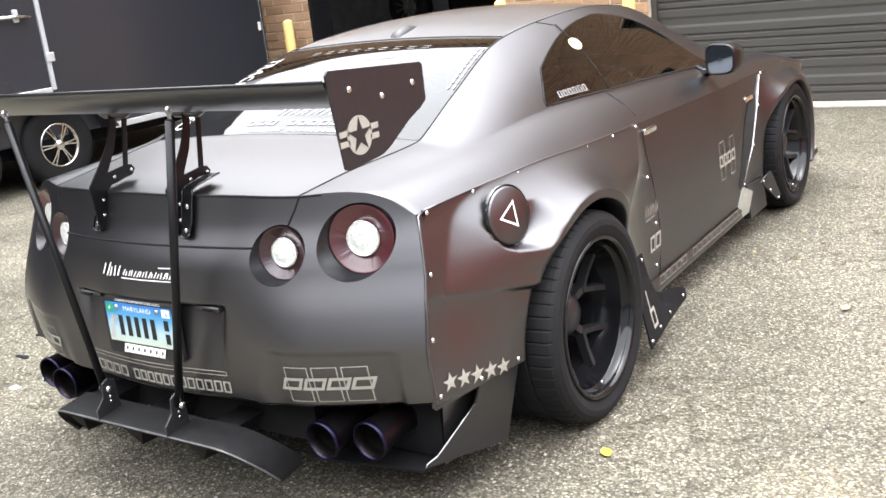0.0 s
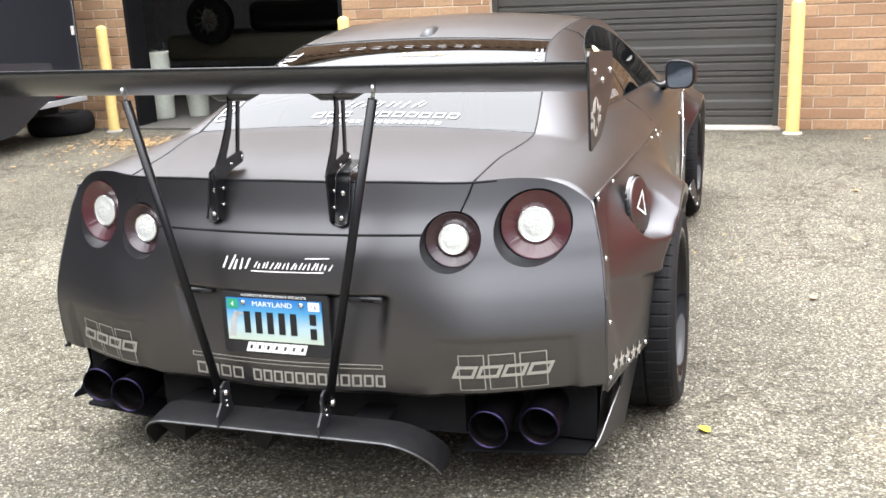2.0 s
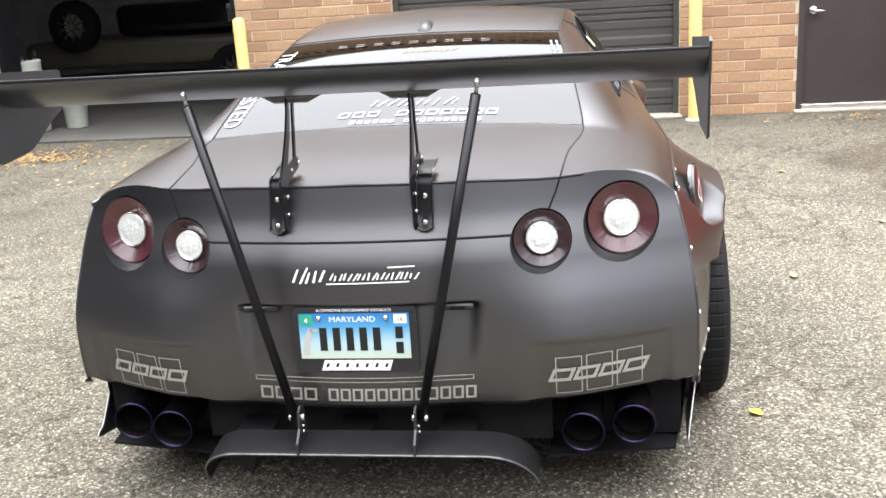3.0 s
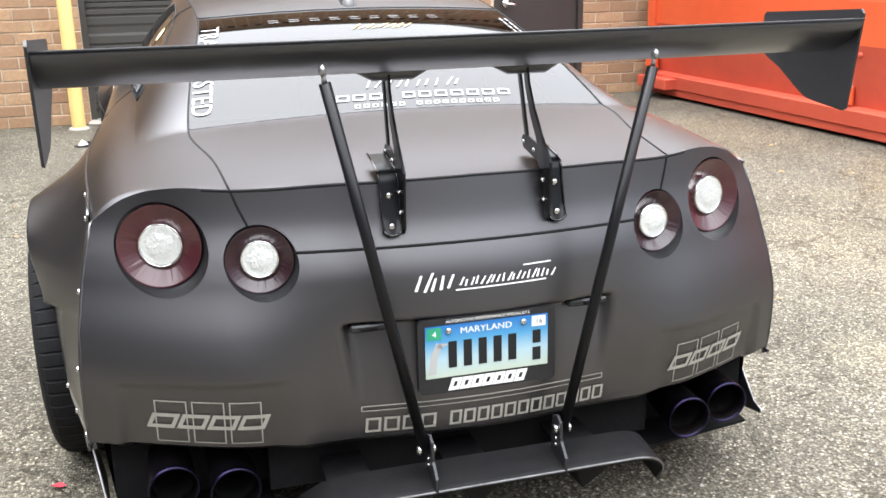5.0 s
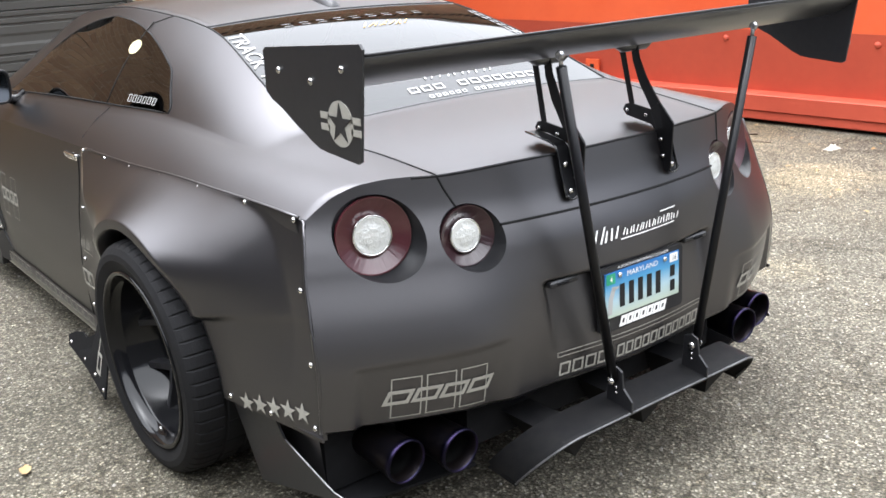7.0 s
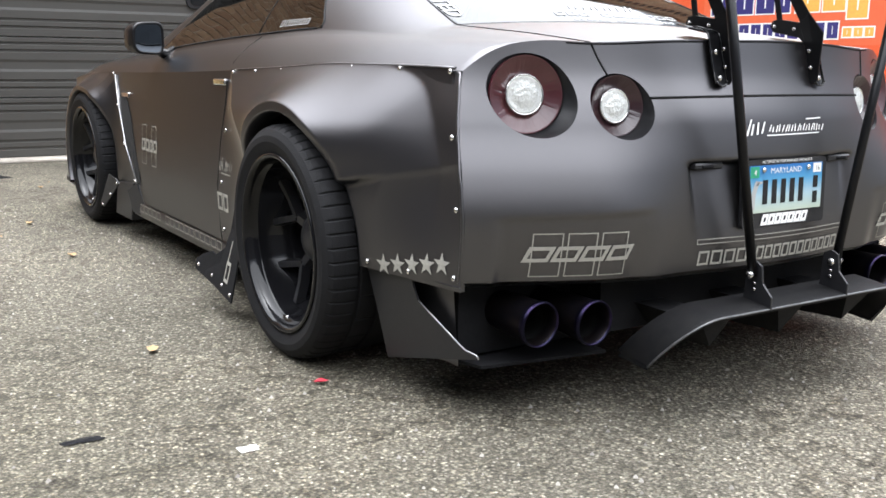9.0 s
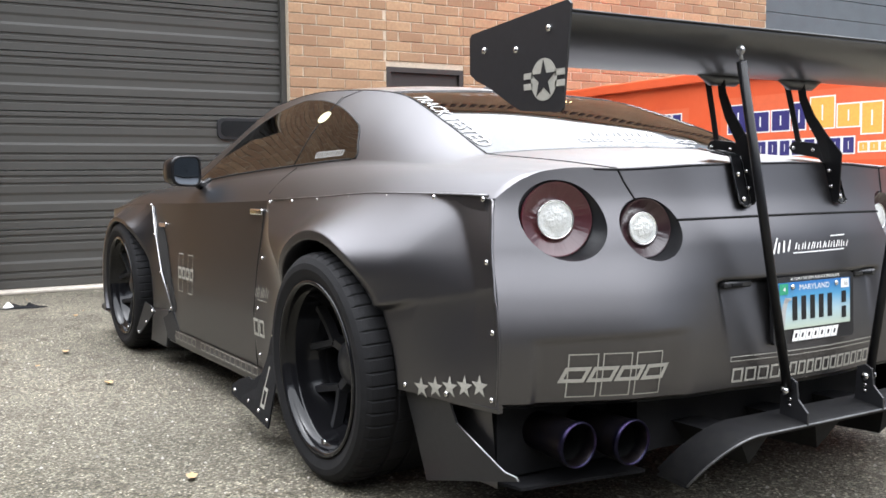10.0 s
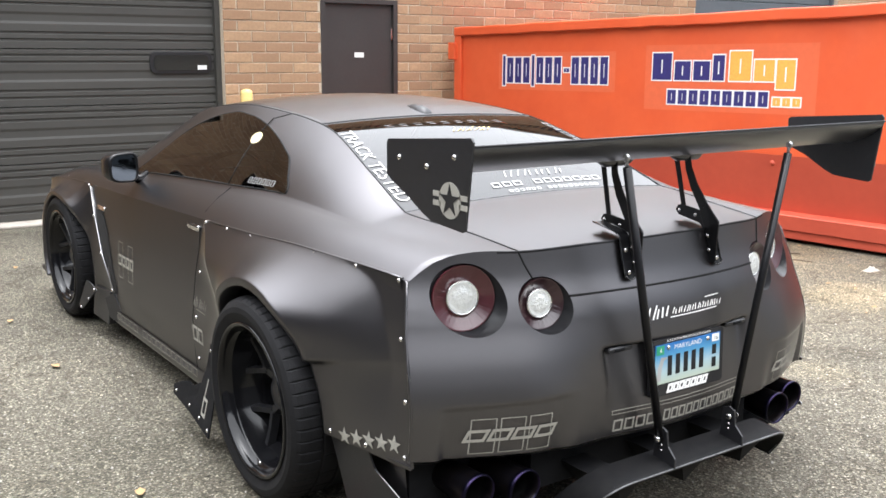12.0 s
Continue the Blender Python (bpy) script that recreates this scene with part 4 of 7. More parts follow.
def right_flare_x(y, z):
    skin_x = rear_flare_x(y, z)
    d, a = math.hypot(y - FY, z - FZ), math.atan2(z - FZ, y - FY)
    if d > 0.25:
        return skin_x
    plane = FLAP_X - 0.012 - (FLAP_N.y * (y - FY) + FLAP_N.z * (z - FZ)) / FLAP_N.x
    reach = 0.100 + 0.085 * max(0.0, math.cos(a + 0.22)) ** 2.5
    w = smoothstep(0.093, reach, d)
    return min(skin_x, plane + (skin_x - plane) * w)


for s in (1, -1):
    fl = flare(s, AXLE_R, R_IN, radians(180.5), radians(-26), REAR_BORDER, right_flare_x if s > 0 else rear_flare_x, "rear_flare", 0.07)
    for y in (0.30, 0.525, 0.765, 1.005, 1.235, 1.46, 1.685):
        rivet(fl, s, X_SHO(y) + 0.004, y, Z_SHO(y) - 0.008)
    for z in (0.71, 0.543, 0.376):
        rivet(fl, s, SEAM_X(z) + 0.008, tail_y(SEAM_X(z), z) + 0.022, z)
    for y, z in ((0.36, 0.366), (0.52, 0.366)):
        rivet(fl, s, rear_flare_x(y, z), y, z)
    for y, z in ((1.735, 0.625), (1.775, 0.43), (1.785, 0.25)):
        rivet(fl, s, rear_flare_x(y, z), y, z)
    # the rolled seam between bumper and flare
    part("flare_edge", tube([(s * (SEAM_X(z) + 0.003), tail_y(SEAM_X(z), z) + 0.004, z) for z in np.linspace(0.366, 0.862, 14)], 0.0045, 8), M_PAINT, fl)
    part("flare_edge", tube([(s * (X_SHO(y) + 0.001), max(y, 0.285), Z_SHO(y) + 0.001) for y in np.linspace(0.285, 1.70, 22)], 0.004, 8), M_PAINT, fl)
    # front
    ff = flare(s, AXLE_F, front_in, radians(190), radians(-28), FRONT_BORDER, front_flare_x, "front_flare", 0.06)
    strip = [(s * 0.862, 3.335, 0.79), (s * 0.874, 3.245, 0.64), (s * 0.886, 3.115, 0.46), (s * 0.886, 2.95, 0.295)]
    part("vent_edge", tube(strip, 0.0045, 8), M_TRIM, ff, "bright metal edge of the fender vent")
    part("vent_edge", tube([(x - s * 0.004, y - 0.018, z - 0.004) for x, y, z in strip], 0.004, 8), M_GLOSS, ff, "black inner edge of the fender vent")
    for x, y, z in strip:
        rivet(ff, s, abs(x) + 0.004, y + 0.006, z + 0.006)
    for y in (3.62, 3.82):
        rivet(ff, s, X_SHO(y) - 0.01, y, Z_SHO(y) + 0.005)
    # a flat black panel on the body paints the shade inside the vent
    hole = [(3.26, 0.70), (3.12, 0.69), (3.03, 0.60), (2.95, 0.46), (2.885, 0.32), (2.90, 0.285), (2.95, 0.30), (3.11, 0.465), (3.24, 0.64)]
    n_h = len(hole)
    part("fender_vent", mesh_of([(s * (side_x(y, z) + 0.003), y, z) for y, z in hole + [(mid[0] * 0.4 + 1.836, mid[1] * 0.4 + 0.306) for mid in hole]], [(q, (q + 1) % n_h, n_h + (q + 1) % n_h, n_h + q) for q in range(n_h)] + [tuple(n_h + q for q in range(n_h))]), M_SEAM, car, "flat black panel for the shaded vent behind the front wheel")
    part("fender_badge", box_bm(min(s * 0.858, s * 0.872), max(s * 0.858, s * 0.872), 3.08, 3.20, 0.687, 0.712, 0.004), M_CHROME, car, "chrome fender badge")
    # canards behind the front wheel and at the nose
    part("spat", prism([(2.98, 0.29), (3.26, 0.27), (3.32, 0.10), (3.04, 0.10)], 0.10, lambda a, b, c: (s * (0.845 + c), a, b), 0.006), M_BLACK, car, "black air guard behind the front wheel")
    plate_f = part("spat_plate", prism([(3.13, 0.27), (3.17, 0.295), (3.23, 0.31), (3.33, 0.16), (3.30, 0.14)], 0.006, lambda a, b, c: (s * (0.945 + c - 0.20 * (3.25 - a)), a, b)), M_BLACK, car, "small black riveted plate with a faded print")
    for y, z in ((3.15, 0.272), (3.22, 0.21), (3.305, 0.15)):
        rivet(plate_f, s, 0.948 - 0.20 * (3.25 - y), y, z)
    # the right lining has the reflection of bright ground painted in as pale colour
    part("spat_lining", prism([(2.95, 0.29), (3.03, 0.25), (2.99, 0.15), (2.84, 0.13)], 0.008, lambda a, b, c: (s * (0.885 + c + 0.25 * (a - 2.95)), a, b)), M_PALE if s > 0 else M_BLACK, car, "lining coloured pale for the bright ground it reflects" if s > 0 else "black plastic lining")
    part("canard", prism([(4.10, 0.40), (4.40, 0.46), (4.42, 0.50), (4.12, 0.43)], 0.07, lambda a, b, c: (s * (0.835 + c), a, b), 0.004), M_BLACK, car)
    part("canard", prism([(4.12, 0.12), (4.46, 0.14), (4.46, 0.17), (4.14, 0.14)], 0.07, lambda a, b, c: (s * (0.85 + c), a, b), 0.004), M_BLACK, car)

# ---- wheels ----


def wheel(s, cy, outer, width, r_tyre, r_rim, dish, thing_label):
    root = part("wheel", lathe([(r_rim + 0.006, -0.004), (r_rim + 0.008, 0.004), (r_rim - 0.002, 0.006), (r_rim - 0.008, 0.0), (r_rim - 0.012, -0.012), (r_rim - 0.014, -0.030), (r_rim - 0.022, -0.034), (r_rim - 0.024, -0.040), (r_rim - 0.030, -dish), (r_rim - 0.05, -dish - 0.03), (r_rim - 0.055, -width + 0.03)], 56, "x"), M_RIM, car, thing_label)
    root.matrix_local = Matrix.Translation((s * outer, cy, HUB - 0.002)) @ Matrix.Rotation(radians(-1.5), 4, "Y") @ Matrix.Diagonal((s, 1, 1, 1))
    prof = [(r_rim + 0.002, -0.004), (r_rim + 0.016, 0.002), (r_rim + 0.04, 0.010), (r_tyre - 0.032, 0.008), (r_tyre - 0.016, -0.002), (r_tyre - 0.006, -0.014), (r_tyre - 0.002, -0.030), (r_tyre, -0.05),
            (r_tyre, -0.084), (r_tyre - 0.008, -0.087), (r_tyre - 0.008, -0.095), (r_tyre, -0.098), (r_tyre, -0.15), (r_tyre - 0.008, -0.153), (r_tyre - 0.008, -0.162), (r_tyre, -0.165),
            (r_tyre, -width * 0.5 - 0.05), (r_tyre - 0.006, -width + 0.02), (r_tyre - 0.03, -width), (r_rim, -width)]
    seg = 448
    verts, faces = [], []
    for k in range(seg):
        for n, (r, h) in enumerate(prof):
            # grooves lean across the shoulder blocks
            cut = 0.004 if 5 <= n <= 8 and k % 8 == 0 else 0.003 if n in (11, 12) and k % 16 == 6 else 0.0
            a = 2 * math.pi * k / seg
            verts.append((h, (r - cut) * math.cos(a), (r - cut) * math.sin(a)))
    m = len(prof)
    for k in range(seg):
        for n in range(m - 1):
            faces.append((k * m + n, (k + 1) % seg * m + n, (k + 1) % seg * m + n + 1, k * m + n + 1))
    part("tyre", mesh_of(verts, faces), M_RUBBER, root, "black low-profile tyre")
    # five forked spokes, dished towards the hub
    rim_p = r_rim - 0.028

    def bar(p, q, w0, w1, x0, x1, deep):
        side = (q - p).cross(Vector((1, 0, 0))).normalized()
        vs = []
        for at, w, x in ((p, w0, x0), (p.lerp(q, 0.5), (w0 + w1) / 2 * 0.9, (x0 + x1) / 2 - 0.004), (q, w1, x1)):
            vs += [at - side * w + Vector((x - deep, 0, 0)), at + side * w + Vector((x - deep, 0, 0)), at + side * w * 0.72 + Vector((x, 0, 0)), at - side * w * 0.72 + Vector((x, 0, 0))]
        fs = [(0, 1, 2, 3), (8, 11, 10, 9)]
        for b in (0, 4):
            for e in range(4):
                fs.append((b + e, b + 4 + e, b + 4 + (e + 1) % 4, b + (e + 1) % 4))
        return mesh_of(vs, fs)

    for k in range(5):
        a = 2 * math.pi * k / 5 + 0.42
        t = Vector((0, math.cos(a), math.sin(a)))
        fork = t * (r_rim * 0.47)
        part("spoke", bar(t * 0.045, fork + t * 0.012, 0.024, 0.017, -dish - 0.022, -dish - 0.008, 0.035), M_BLACK, root)
        for off in (-0.33, 0.33):
            u = Vector((0, math.cos(a + off), math.sin(a + off)))
            part("spoke_fork", bar(fork, u * rim_p, 0.013, 0.014, -dish - 0.008, -dish + 0.016, 0.03), M_BLACK, root)
    part("hub_cap", lathe([(0.0005, -dish + 0.012), (0.025, -dish + 0.012), (0.05, -dish + 0.004), (0.068, -dish - 0.01), (0.07, -dish - 0.06)], 24, "x"), M_BLACK, root)
    part("brake_disc", lathe([(0.05, -dish - 0.09), (0.19, -dish - 0.09), (0.19, -dish - 0.115), (0.05, -dish - 0.115)], 40, "x", True), M_UNDER, root, "dark brake disc")
    for k in range(5):
        a = 2 * math.pi * k / 5
        nut = part("wheel_nut", RIVET, None, root)
        nut.location = (-dish - 0.008, 0.045 * math.cos(a), 0.045 * math.sin(a))
    valve = part("valve", RIVET, None, root)
    valve.location = (-0.024, 0.0, -r_rim + 0.03)


for s in (1, -1):
    wheel(s, AXLE_R, 1.040, 0.325, HUB, 0.262, 0.105, "deep-dish gloss black rear wheel")
    wheel(s, AXLE_F, 0.938, 0.28, HUB - 0.004, 0.262, 0.06, "gloss black front wheel")
# ---- rear wing ----
SPAN = 0.888
W_TE, W_LE = Vector((-0.088, 1.276)), Vector((0.262, 1.205))


def wing_section(x):
    """Upside-down aerofoil, nose forward and tail raised."""
    pts = []
    chord = W_LE - W_TE
    n = Vector((-chord.y, chord.x)).normalized()
    if n.y < 0:
        n = -n
    for k in range(15):
        t = 0.5 - 0.5 * math.cos(math.pi * k / 14)
        pts.append(W_TE + chord * t + n * (0.004 + 0.012 * math.sin(math.pi * t)) * (0.4 + 0.6 * t))
    for k in range(13, 0, -1):
        t = 0.5 - 0.5 * math.cos(math.pi * k / 14)
        pts.append(W_TE + chord * t - n * 0.052 * (math.sin(math.pi * t ** 0.75) ** 0.9))
    return [Vector((x, p.x, p.y)) for p in pts]


xs_w = np.linspace(-SPAN, SPAN, 25)
secs = [wing_section(float(x)) for x in xs_w]
n_s = len(secs[0])
verts = [p for sec in secs for p in sec]
faces = [(i * n_s + j, i * n_s + (j + 1) % n_s, (i + 1) * n_s + (j + 1) % n_s, (i + 1) * n_s + j) for i in range(24) for j in range(n_s)]
wing = part("rear_wing", mesh_of(verts, faces, True), M_WING, car, "satin black carbon rear wing plane")
part("trailing_edge", tube([(-SPAN, W_TE.x, W_TE.y + 0.002), (SPAN, W_TE.x, W_TE.y + 0.002)], 0.0032, 8), M_BLACK, wing)
PLATE_OUT = [(0.296, 1.264), (0.296, 1.175), (0.27, 1.158), (0.21, 1.135), (0.12, 1.088), (0.085, 1.074), (0.05, 1.070), (-0.058, 1.062), (-0.070, 1.068), (-0.098, 1.290), (-0.088, 1.300), (0.286, 1.272)]
for s in (1, -1):
    set_on = 0.016 if s > 0 else 0.0
    part("endplate", prism([(a + set_on * (1 - 0.7 * smoothstep(0.0, 0.28, a)), b) for a, b in PLATE_OUT], 0.006, lambda a, b, c: (s * (SPAN + 0.004) + c, a, b)), M_BLACK, wing, "black endplate with bolts and a pale star emblem")
    for y, z in ((-0.022, 1.247), (0.10, 1.213), (0.231, 1.226)):
        b = part("bolt", RIVET, None, wing)
        b.matrix_local = Matrix.Translation((s * (SPAN + 0.007), y + set_on, z)) @ Matrix.Diagonal((s, 1.1, 1.1, 1))
    # star roundel with bars
    ex = s * (SPAN + 0.0078)
    ey, ez = -0.004 + set_on, 1.137

    def flat(outline, name, mat, lift):
        part(name, prism(outline, 0.0012, lambda a, b, c: (ex + s * lift + c, ey + a, ez + b)), mat, wing)

    flat([(0.047 * math.cos(2 * math.pi * k / 40), 0.047 * math.sin(2 * math.pi * k / 40)) for k in range(40)], "emblem_disc", M_DECAL, 0.0)
    for d in (1, -1):
        for b0 in (0.005, -0.019):
            flat([(d * 0.040, b0), (d * 0.074, b0), (d * 0.074, b0 + 0.014), (d * 0.040, b0 + 0.014)], "emblem_bar", M_DECAL, 0.0)
    flat([((0.043 if k % 2 == 0 else 0.0165) * math.sin(math.pi * k / 5), (0.043 if k % 2 == 0 else 0.0165) * math.cos(math.pi * k / 5)) for k in range(10)], "emblem_star", M_BLACK, 0.0015)
    # stay from the diffuser to the wing
    top, low = Vector((s * 0.357, -0.088, 1.196)), Vector((s * 0.170, -0.088, 0.362))
    stay = part("stay", tube([top, low], 0.0125, 14), M_STAY, wing, "slim black support rod")
    part("rod_end", tube([top, top + Vector((s * 0.002, 0.0, 0.012)), top + Vector((s * 0.004, 0.0, 0.026))], [0.006, 0.0045, 0.006], 10), M_TRIM, wing, "bright rod end joint")
    eye = part("rod_eye", lathe([(0.010, -0.005), (0.0125, 0.0), (0.010, 0.005), (0.003, 0.007), (0.003, -0.007)], 16, "x", True), M_TRIM, wing)
    eye.location = top + Vector((s * 0.004, 0.0, 0.026))
    # bracket on the boot lid that carries the wing
    bx, lean = (0.172, -0.06) if s > 0 else (-0.179, 0.0)

    def plate_at(outline, name, thick=0.006, dx=0.0):
        return part(name, prism(outline, thick, lambda a, b, c: (bx + dx + c + lean * max(0.0, b - 0.97), a, b), 0.0012), M_STAY, wing)

    plate_at([(0.018, 0.852), (0.029, 0.839), (0.042, 0.843), (0.068, 0.945), (0.09, 0.966), (0.178, 0.982), (0.190, 0.998), (0.180, 1.014), (0.160, 1.018), (0.09, 1.008), (0.060, 1.030), (0.012, 0.978)], "upright", 0.006, -s * 0.004)
    plate_at([(0.012, 0.978), (0.060, 1.030), (0.088, 1.0085), (0.128, 1.075), (0.150, 1.135), (0.158, 1.195), (0.134, 1.195), (0.127, 1.145), (0.102, 1.092), (0.058, 1.030)], "strut", 0.006, -s * 0.004)
    plate_at([(0.150, 1.0165), (0.167, 1.0165), (0.184, 1.10), (0.205, 1.195), (0.186, 1.195), (0.167, 1.10)], "strut", 0.006, -s * 0.004)
    # folded angle plate on the outer side, over the lid edge, with a rolled rim
    foot_line = [(tail_y(bx, z) - 0.007, z) for z in (0.836, 0.842, 0.88, 0.92, 0.948)] + [(0.070, 0.968), (0.088, 0.976), (0.13, 0.984), (0.182, 0.992)]
    foot_rows = []
    for w in np.linspace(0.0, 0.042, 6):
        inset = 0.012 * max(0.0, abs(float(w) / 0.021 - 1) - 0.5) * 2
        line = [Vector((bx + s * float(w), y, z + (inset if k == 0 else 0.0))) for k, (y, z) in enumerate(foot_line)]
        foot_rows.append(line)
    part("bracket_foot", grid_mesh(foot_rows, flip=s < 0), M_STAY, wing, "folded black bracket over the lid edge")
    for rim_row in (foot_rows[0], foot_rows[-1], [r[0] for r in foot_rows]):
        part("bracket_rim", tube([p + Vector((0, -0.002, 0.001)) for p in rim_row], 0.0028, 6), M_GLOSS, wing, "glossy rolled rim")
    for y, z in ((0.172, 0.998), (0.105, 0.990), (0.050, 0.930), (0.042, 0.885)):
        b = part("bolt", RIVET, None, wing)
        b.matrix_local = Matrix.Translation((bx - s * 0.008, y, z)) @ Matrix.Diagonal((-s, 0.8, 0.8, 1))
        b = part("bolt", RIVET, None, wing)
        b.matrix_local = Matrix.Translation((bx - s * 0.001, y, z)) @ Matrix.Diagonal((s, 0.8, 0.8, 1))
    for z in (0.856, 0.922):
        b = part("bolt", RIVET, None, wing)
        b.matrix_local = Matrix.Translation((bx + s * 0.022, tail_y(bx, z) - 0.008, z)) @ Matrix.Rotation(radians(-90), 4, "Z") @ Matrix.Diagonal((1, 1.1, 1.1, 1))
    # the pad under the wing
    part("wing_pad", tube([(bx - s * 0.105, 0.15, 1.190), (bx - s * 0.06, 0.15, 1.182), (bx + s * 0.03, 0.15, 1.182), (bx + s * 0.08, 0.15, 1.194)], [0.004, 0.019, 0.019, 0.004], 10), M_WING, wing)

# ---- diffuser, its blade and the exhausts ----
BLADE = [(1.335, 0.080), (1.345, 0.16), (1.36, 0.25), (1.385, 0.33), (1.41, 0.40), (1.495, 0.395), (1.52, 0.36), (1.53, 0.29), (1.56, 0.225), (1.65, 0.185), (1.70, 0.19), (1.79, 0.165), (1.862, 0.135), (1.85, 0.100), (1.62, 0.085)]


def blade_x(y, z):
    return 0.935 + 0.25 * max(0.0, 0.34 - z) + 0.15 * max(0.0, 1.6 - y) - 0.06 * max(0.0, y - 1.65)


blade_path = [(x, 0.0) for x in np.linspace(0, 0.33, 12)] + [(0.33 + 0.135 * math.sin(t), 1 - math.cos(t)) for t in np.linspace(0.08, 1.45, 20)]
blade_path = [(-x, d) for x, d in blade_path[:0:-1]] + blade_path
blade_rows, blade_line = [], []
for x, d in blade_path:
    drop, back = 0.155 * d, 0.13 * d
    blade_rows.append([Vector((x, y + back, z - drop)) for y, z in ((-0.030, 0.296), (-0.070, 0.292), (-0.126, 0.285), (-0.136, 0.282), (-0.1405, 0.277), (-0.1385, 0.271), (-0.07, 0.278), (-0.030, 0.280))])
    blade_line.append((x, -0.139 + back, 0.2785 - drop))
diffuser = part("diffuser", grid_mesh(blade_rows, flip=True), M_BLADE, car, "black rear diffuser blade with a highlight line along its edge")
# a lighter grey bead paints the highlight along the rounded edge
part("blade_edge", tube(blade_line, 0.0030, 8), M_EDGELINE, diffuser, "grey line for the highlight on the edge")
for x, slant in ((-0.33, 0.02), (-0.045, 0.0), (0.245, -0.02)):
    # hollow wedge: two cheeks that meet in a keel
    part("fin", mesh_of([(x - 0.055, -0.120, 0.272), (x + 0.055, -0.120, 0.272), (x + slant, -0.085, 0.190), (x - 0.050, 0.13, 0.270), (x + 0.050, 0.13, 0.270), (x + slant, 0.11, 0.180)],
                        [(0, 1, 2), (3, 5, 4), (0, 2, 5, 3), (1, 4, 5, 2), (0, 3, 4, 1)]), M_BLADE, diffuser, "black wedge under the blade")
for s in (1, -1):
    part("tab", prism([(-0.142, 0.275), (-0.142, 0.31), (-0.112, 0.34), (-0.106, 0.385), (-0.085, 0.396), (-0.06, 0.385), (-0.055, 0.30), (-0.05, 0.284)], 0.007, lambda a, b, c: (s * 0.156 + c, a, b), 0.001), M_BLACK, diffuser)
    for z in (0.362, 0.338, 0.322):
        for d in (1, -1):
            b = part("bolt", RIVET, None, diffuser)
            k = 1.5 if z > 0.35 else 0.7
            b.matrix_local = Matrix.Translation((s * 0.156 + d * 0.0045 + (s * 0.02 if z > 0.35 and d == s else 0), -0.088, z)) @ Matrix.Diagonal((d * k, k, k, 1))
    for x, y, z in ((0.585, 0.045, 0.258), (0.722, 0.088, 0.262)):
        tip = part("exhaust_tip", lathe([(0.048, 0.30), (0.050, 0.14), (0.0545, 0.03), (0.0575, 0.004), (0.0565, -0.004), (0.053, 0.0), (0.051, 0.03), (0.046, 0.12), (0.0005, 0.13)], 36, "y"), M_TIP, car, "dark blued round exhaust tip")
        tip.matrix_local = Matrix.Translation((s * x, y, z)) @ Matrix.Rotation(radians(-3 * s), 4, "Z") @ Matrix.Rotation(radians(3), 4, "X")
        part("heat_ring", lathe([(0.0578, 0.012), (0.0590, 0.004), (0.0580, -0.005), (0.0545, -0.006), (0.0528, 0.002)], 36, "y"), M_BLUED, tip, "blue heat-stained rim")
        bore = part("bore", lathe([(0.0485, 0.035), (0.046, 0.11), (0.0005, 0.115)], 30, "y"), M_SOOT, tip, "sooty inside of the pipe")
    # bumper corner guards
    gp = lambda a, b: 0.947 + (b - 0.352) * 0.16 - (0.55 - a) * 0.12
    part("corner_guard", prism([(0.36, 0.352), (0.55, 0.352), (0.53, 0.22), (0.515, 0.094), (0.22, 0.163), (0.135, 0.184), (0.140, 0.193), (0.18, 0.195), (0.20, 0.205), (0.343, 0.290), (0.355, 0.325)], 0.006, lambda a, b, c: (s * (gp(a, b) + c), a, b)), M_BLACK, car, "dark grey winglet at the bumper corner")
    part("corner_rail", prism([(0.17, 0.357), (0.37, 0.357), (0.37, 0.342), (0.17, 0.347)], 0.006, lambda a, b, c: (s * (gp(a, b) + c), a, b)), M_PAINT, car)
    part("guard_edge", tube([(s * gp(a, b), a, b) for a, b in ((0.345, 0.290), (0.27, 0.247), (0.20, 0.207), (0.18, 0.197), (0.14, 0.193), (0.134, 0.184))], 0.0022, 6), M_TRIM, car, "thin bright edge")
    part("undertray", prism([(0.49, 0.10), (0.84, 0.165), (0.89, 0.50), (0.49, 0.58)], 0.008, lambda a, b, c: (s * a, b, 0.138 + c + 0.09 * max(0, 0.3 - b))), M_UNDER, car, "black tray under the exhausts")
    # sills, and the blade that leans outwards to its foot
    part("side_skirt", grid_mesh([[Vector((s * x, y, z)) for x, z in ((side_x(y, 0.20) + 0.003, 0.20), (side_x(y, 0.20) + 0.012, 0.175), (side_x(y, 0.2) + 0.010, 0.135), (side_x(y, 0.2) - 0.03, 0.12), (side_x(y, 0.2) - 0.12, 0.118))] for y in np.linspace(1.40, 3.25, 30)], flip=s < 0), M_PAINT, car, "dark grey side skirt")
    part("skirt_blade", prism(BLADE, 0.006, lambda a, b, c: (s * (blade_x(a, b) + c), a, b)), M_UNDER, car, "dark grey riveted blade before the rear wheel")
    for y, z in ((1.485, 0.370), (1.362, 0.102), (1.493, 0.107), (1.637, 0.112), (1.815, 0.120)):
        rivet(car, s, blade_x(y, z) + 0.003, y, z)
    # mirrors, handles
    def mirror_ring(w, h, y):
        return [Vector((w * math.copysign(abs(math.cos(t)) ** 0.5, math.cos(t)), y, h * math.copysign(abs(math.sin(t)) ** 0.5, math.sin(t)) * (1 - 0.12 * s * math.cos(t)))) for t in np.linspace(0, 2 * math.pi, 33)]
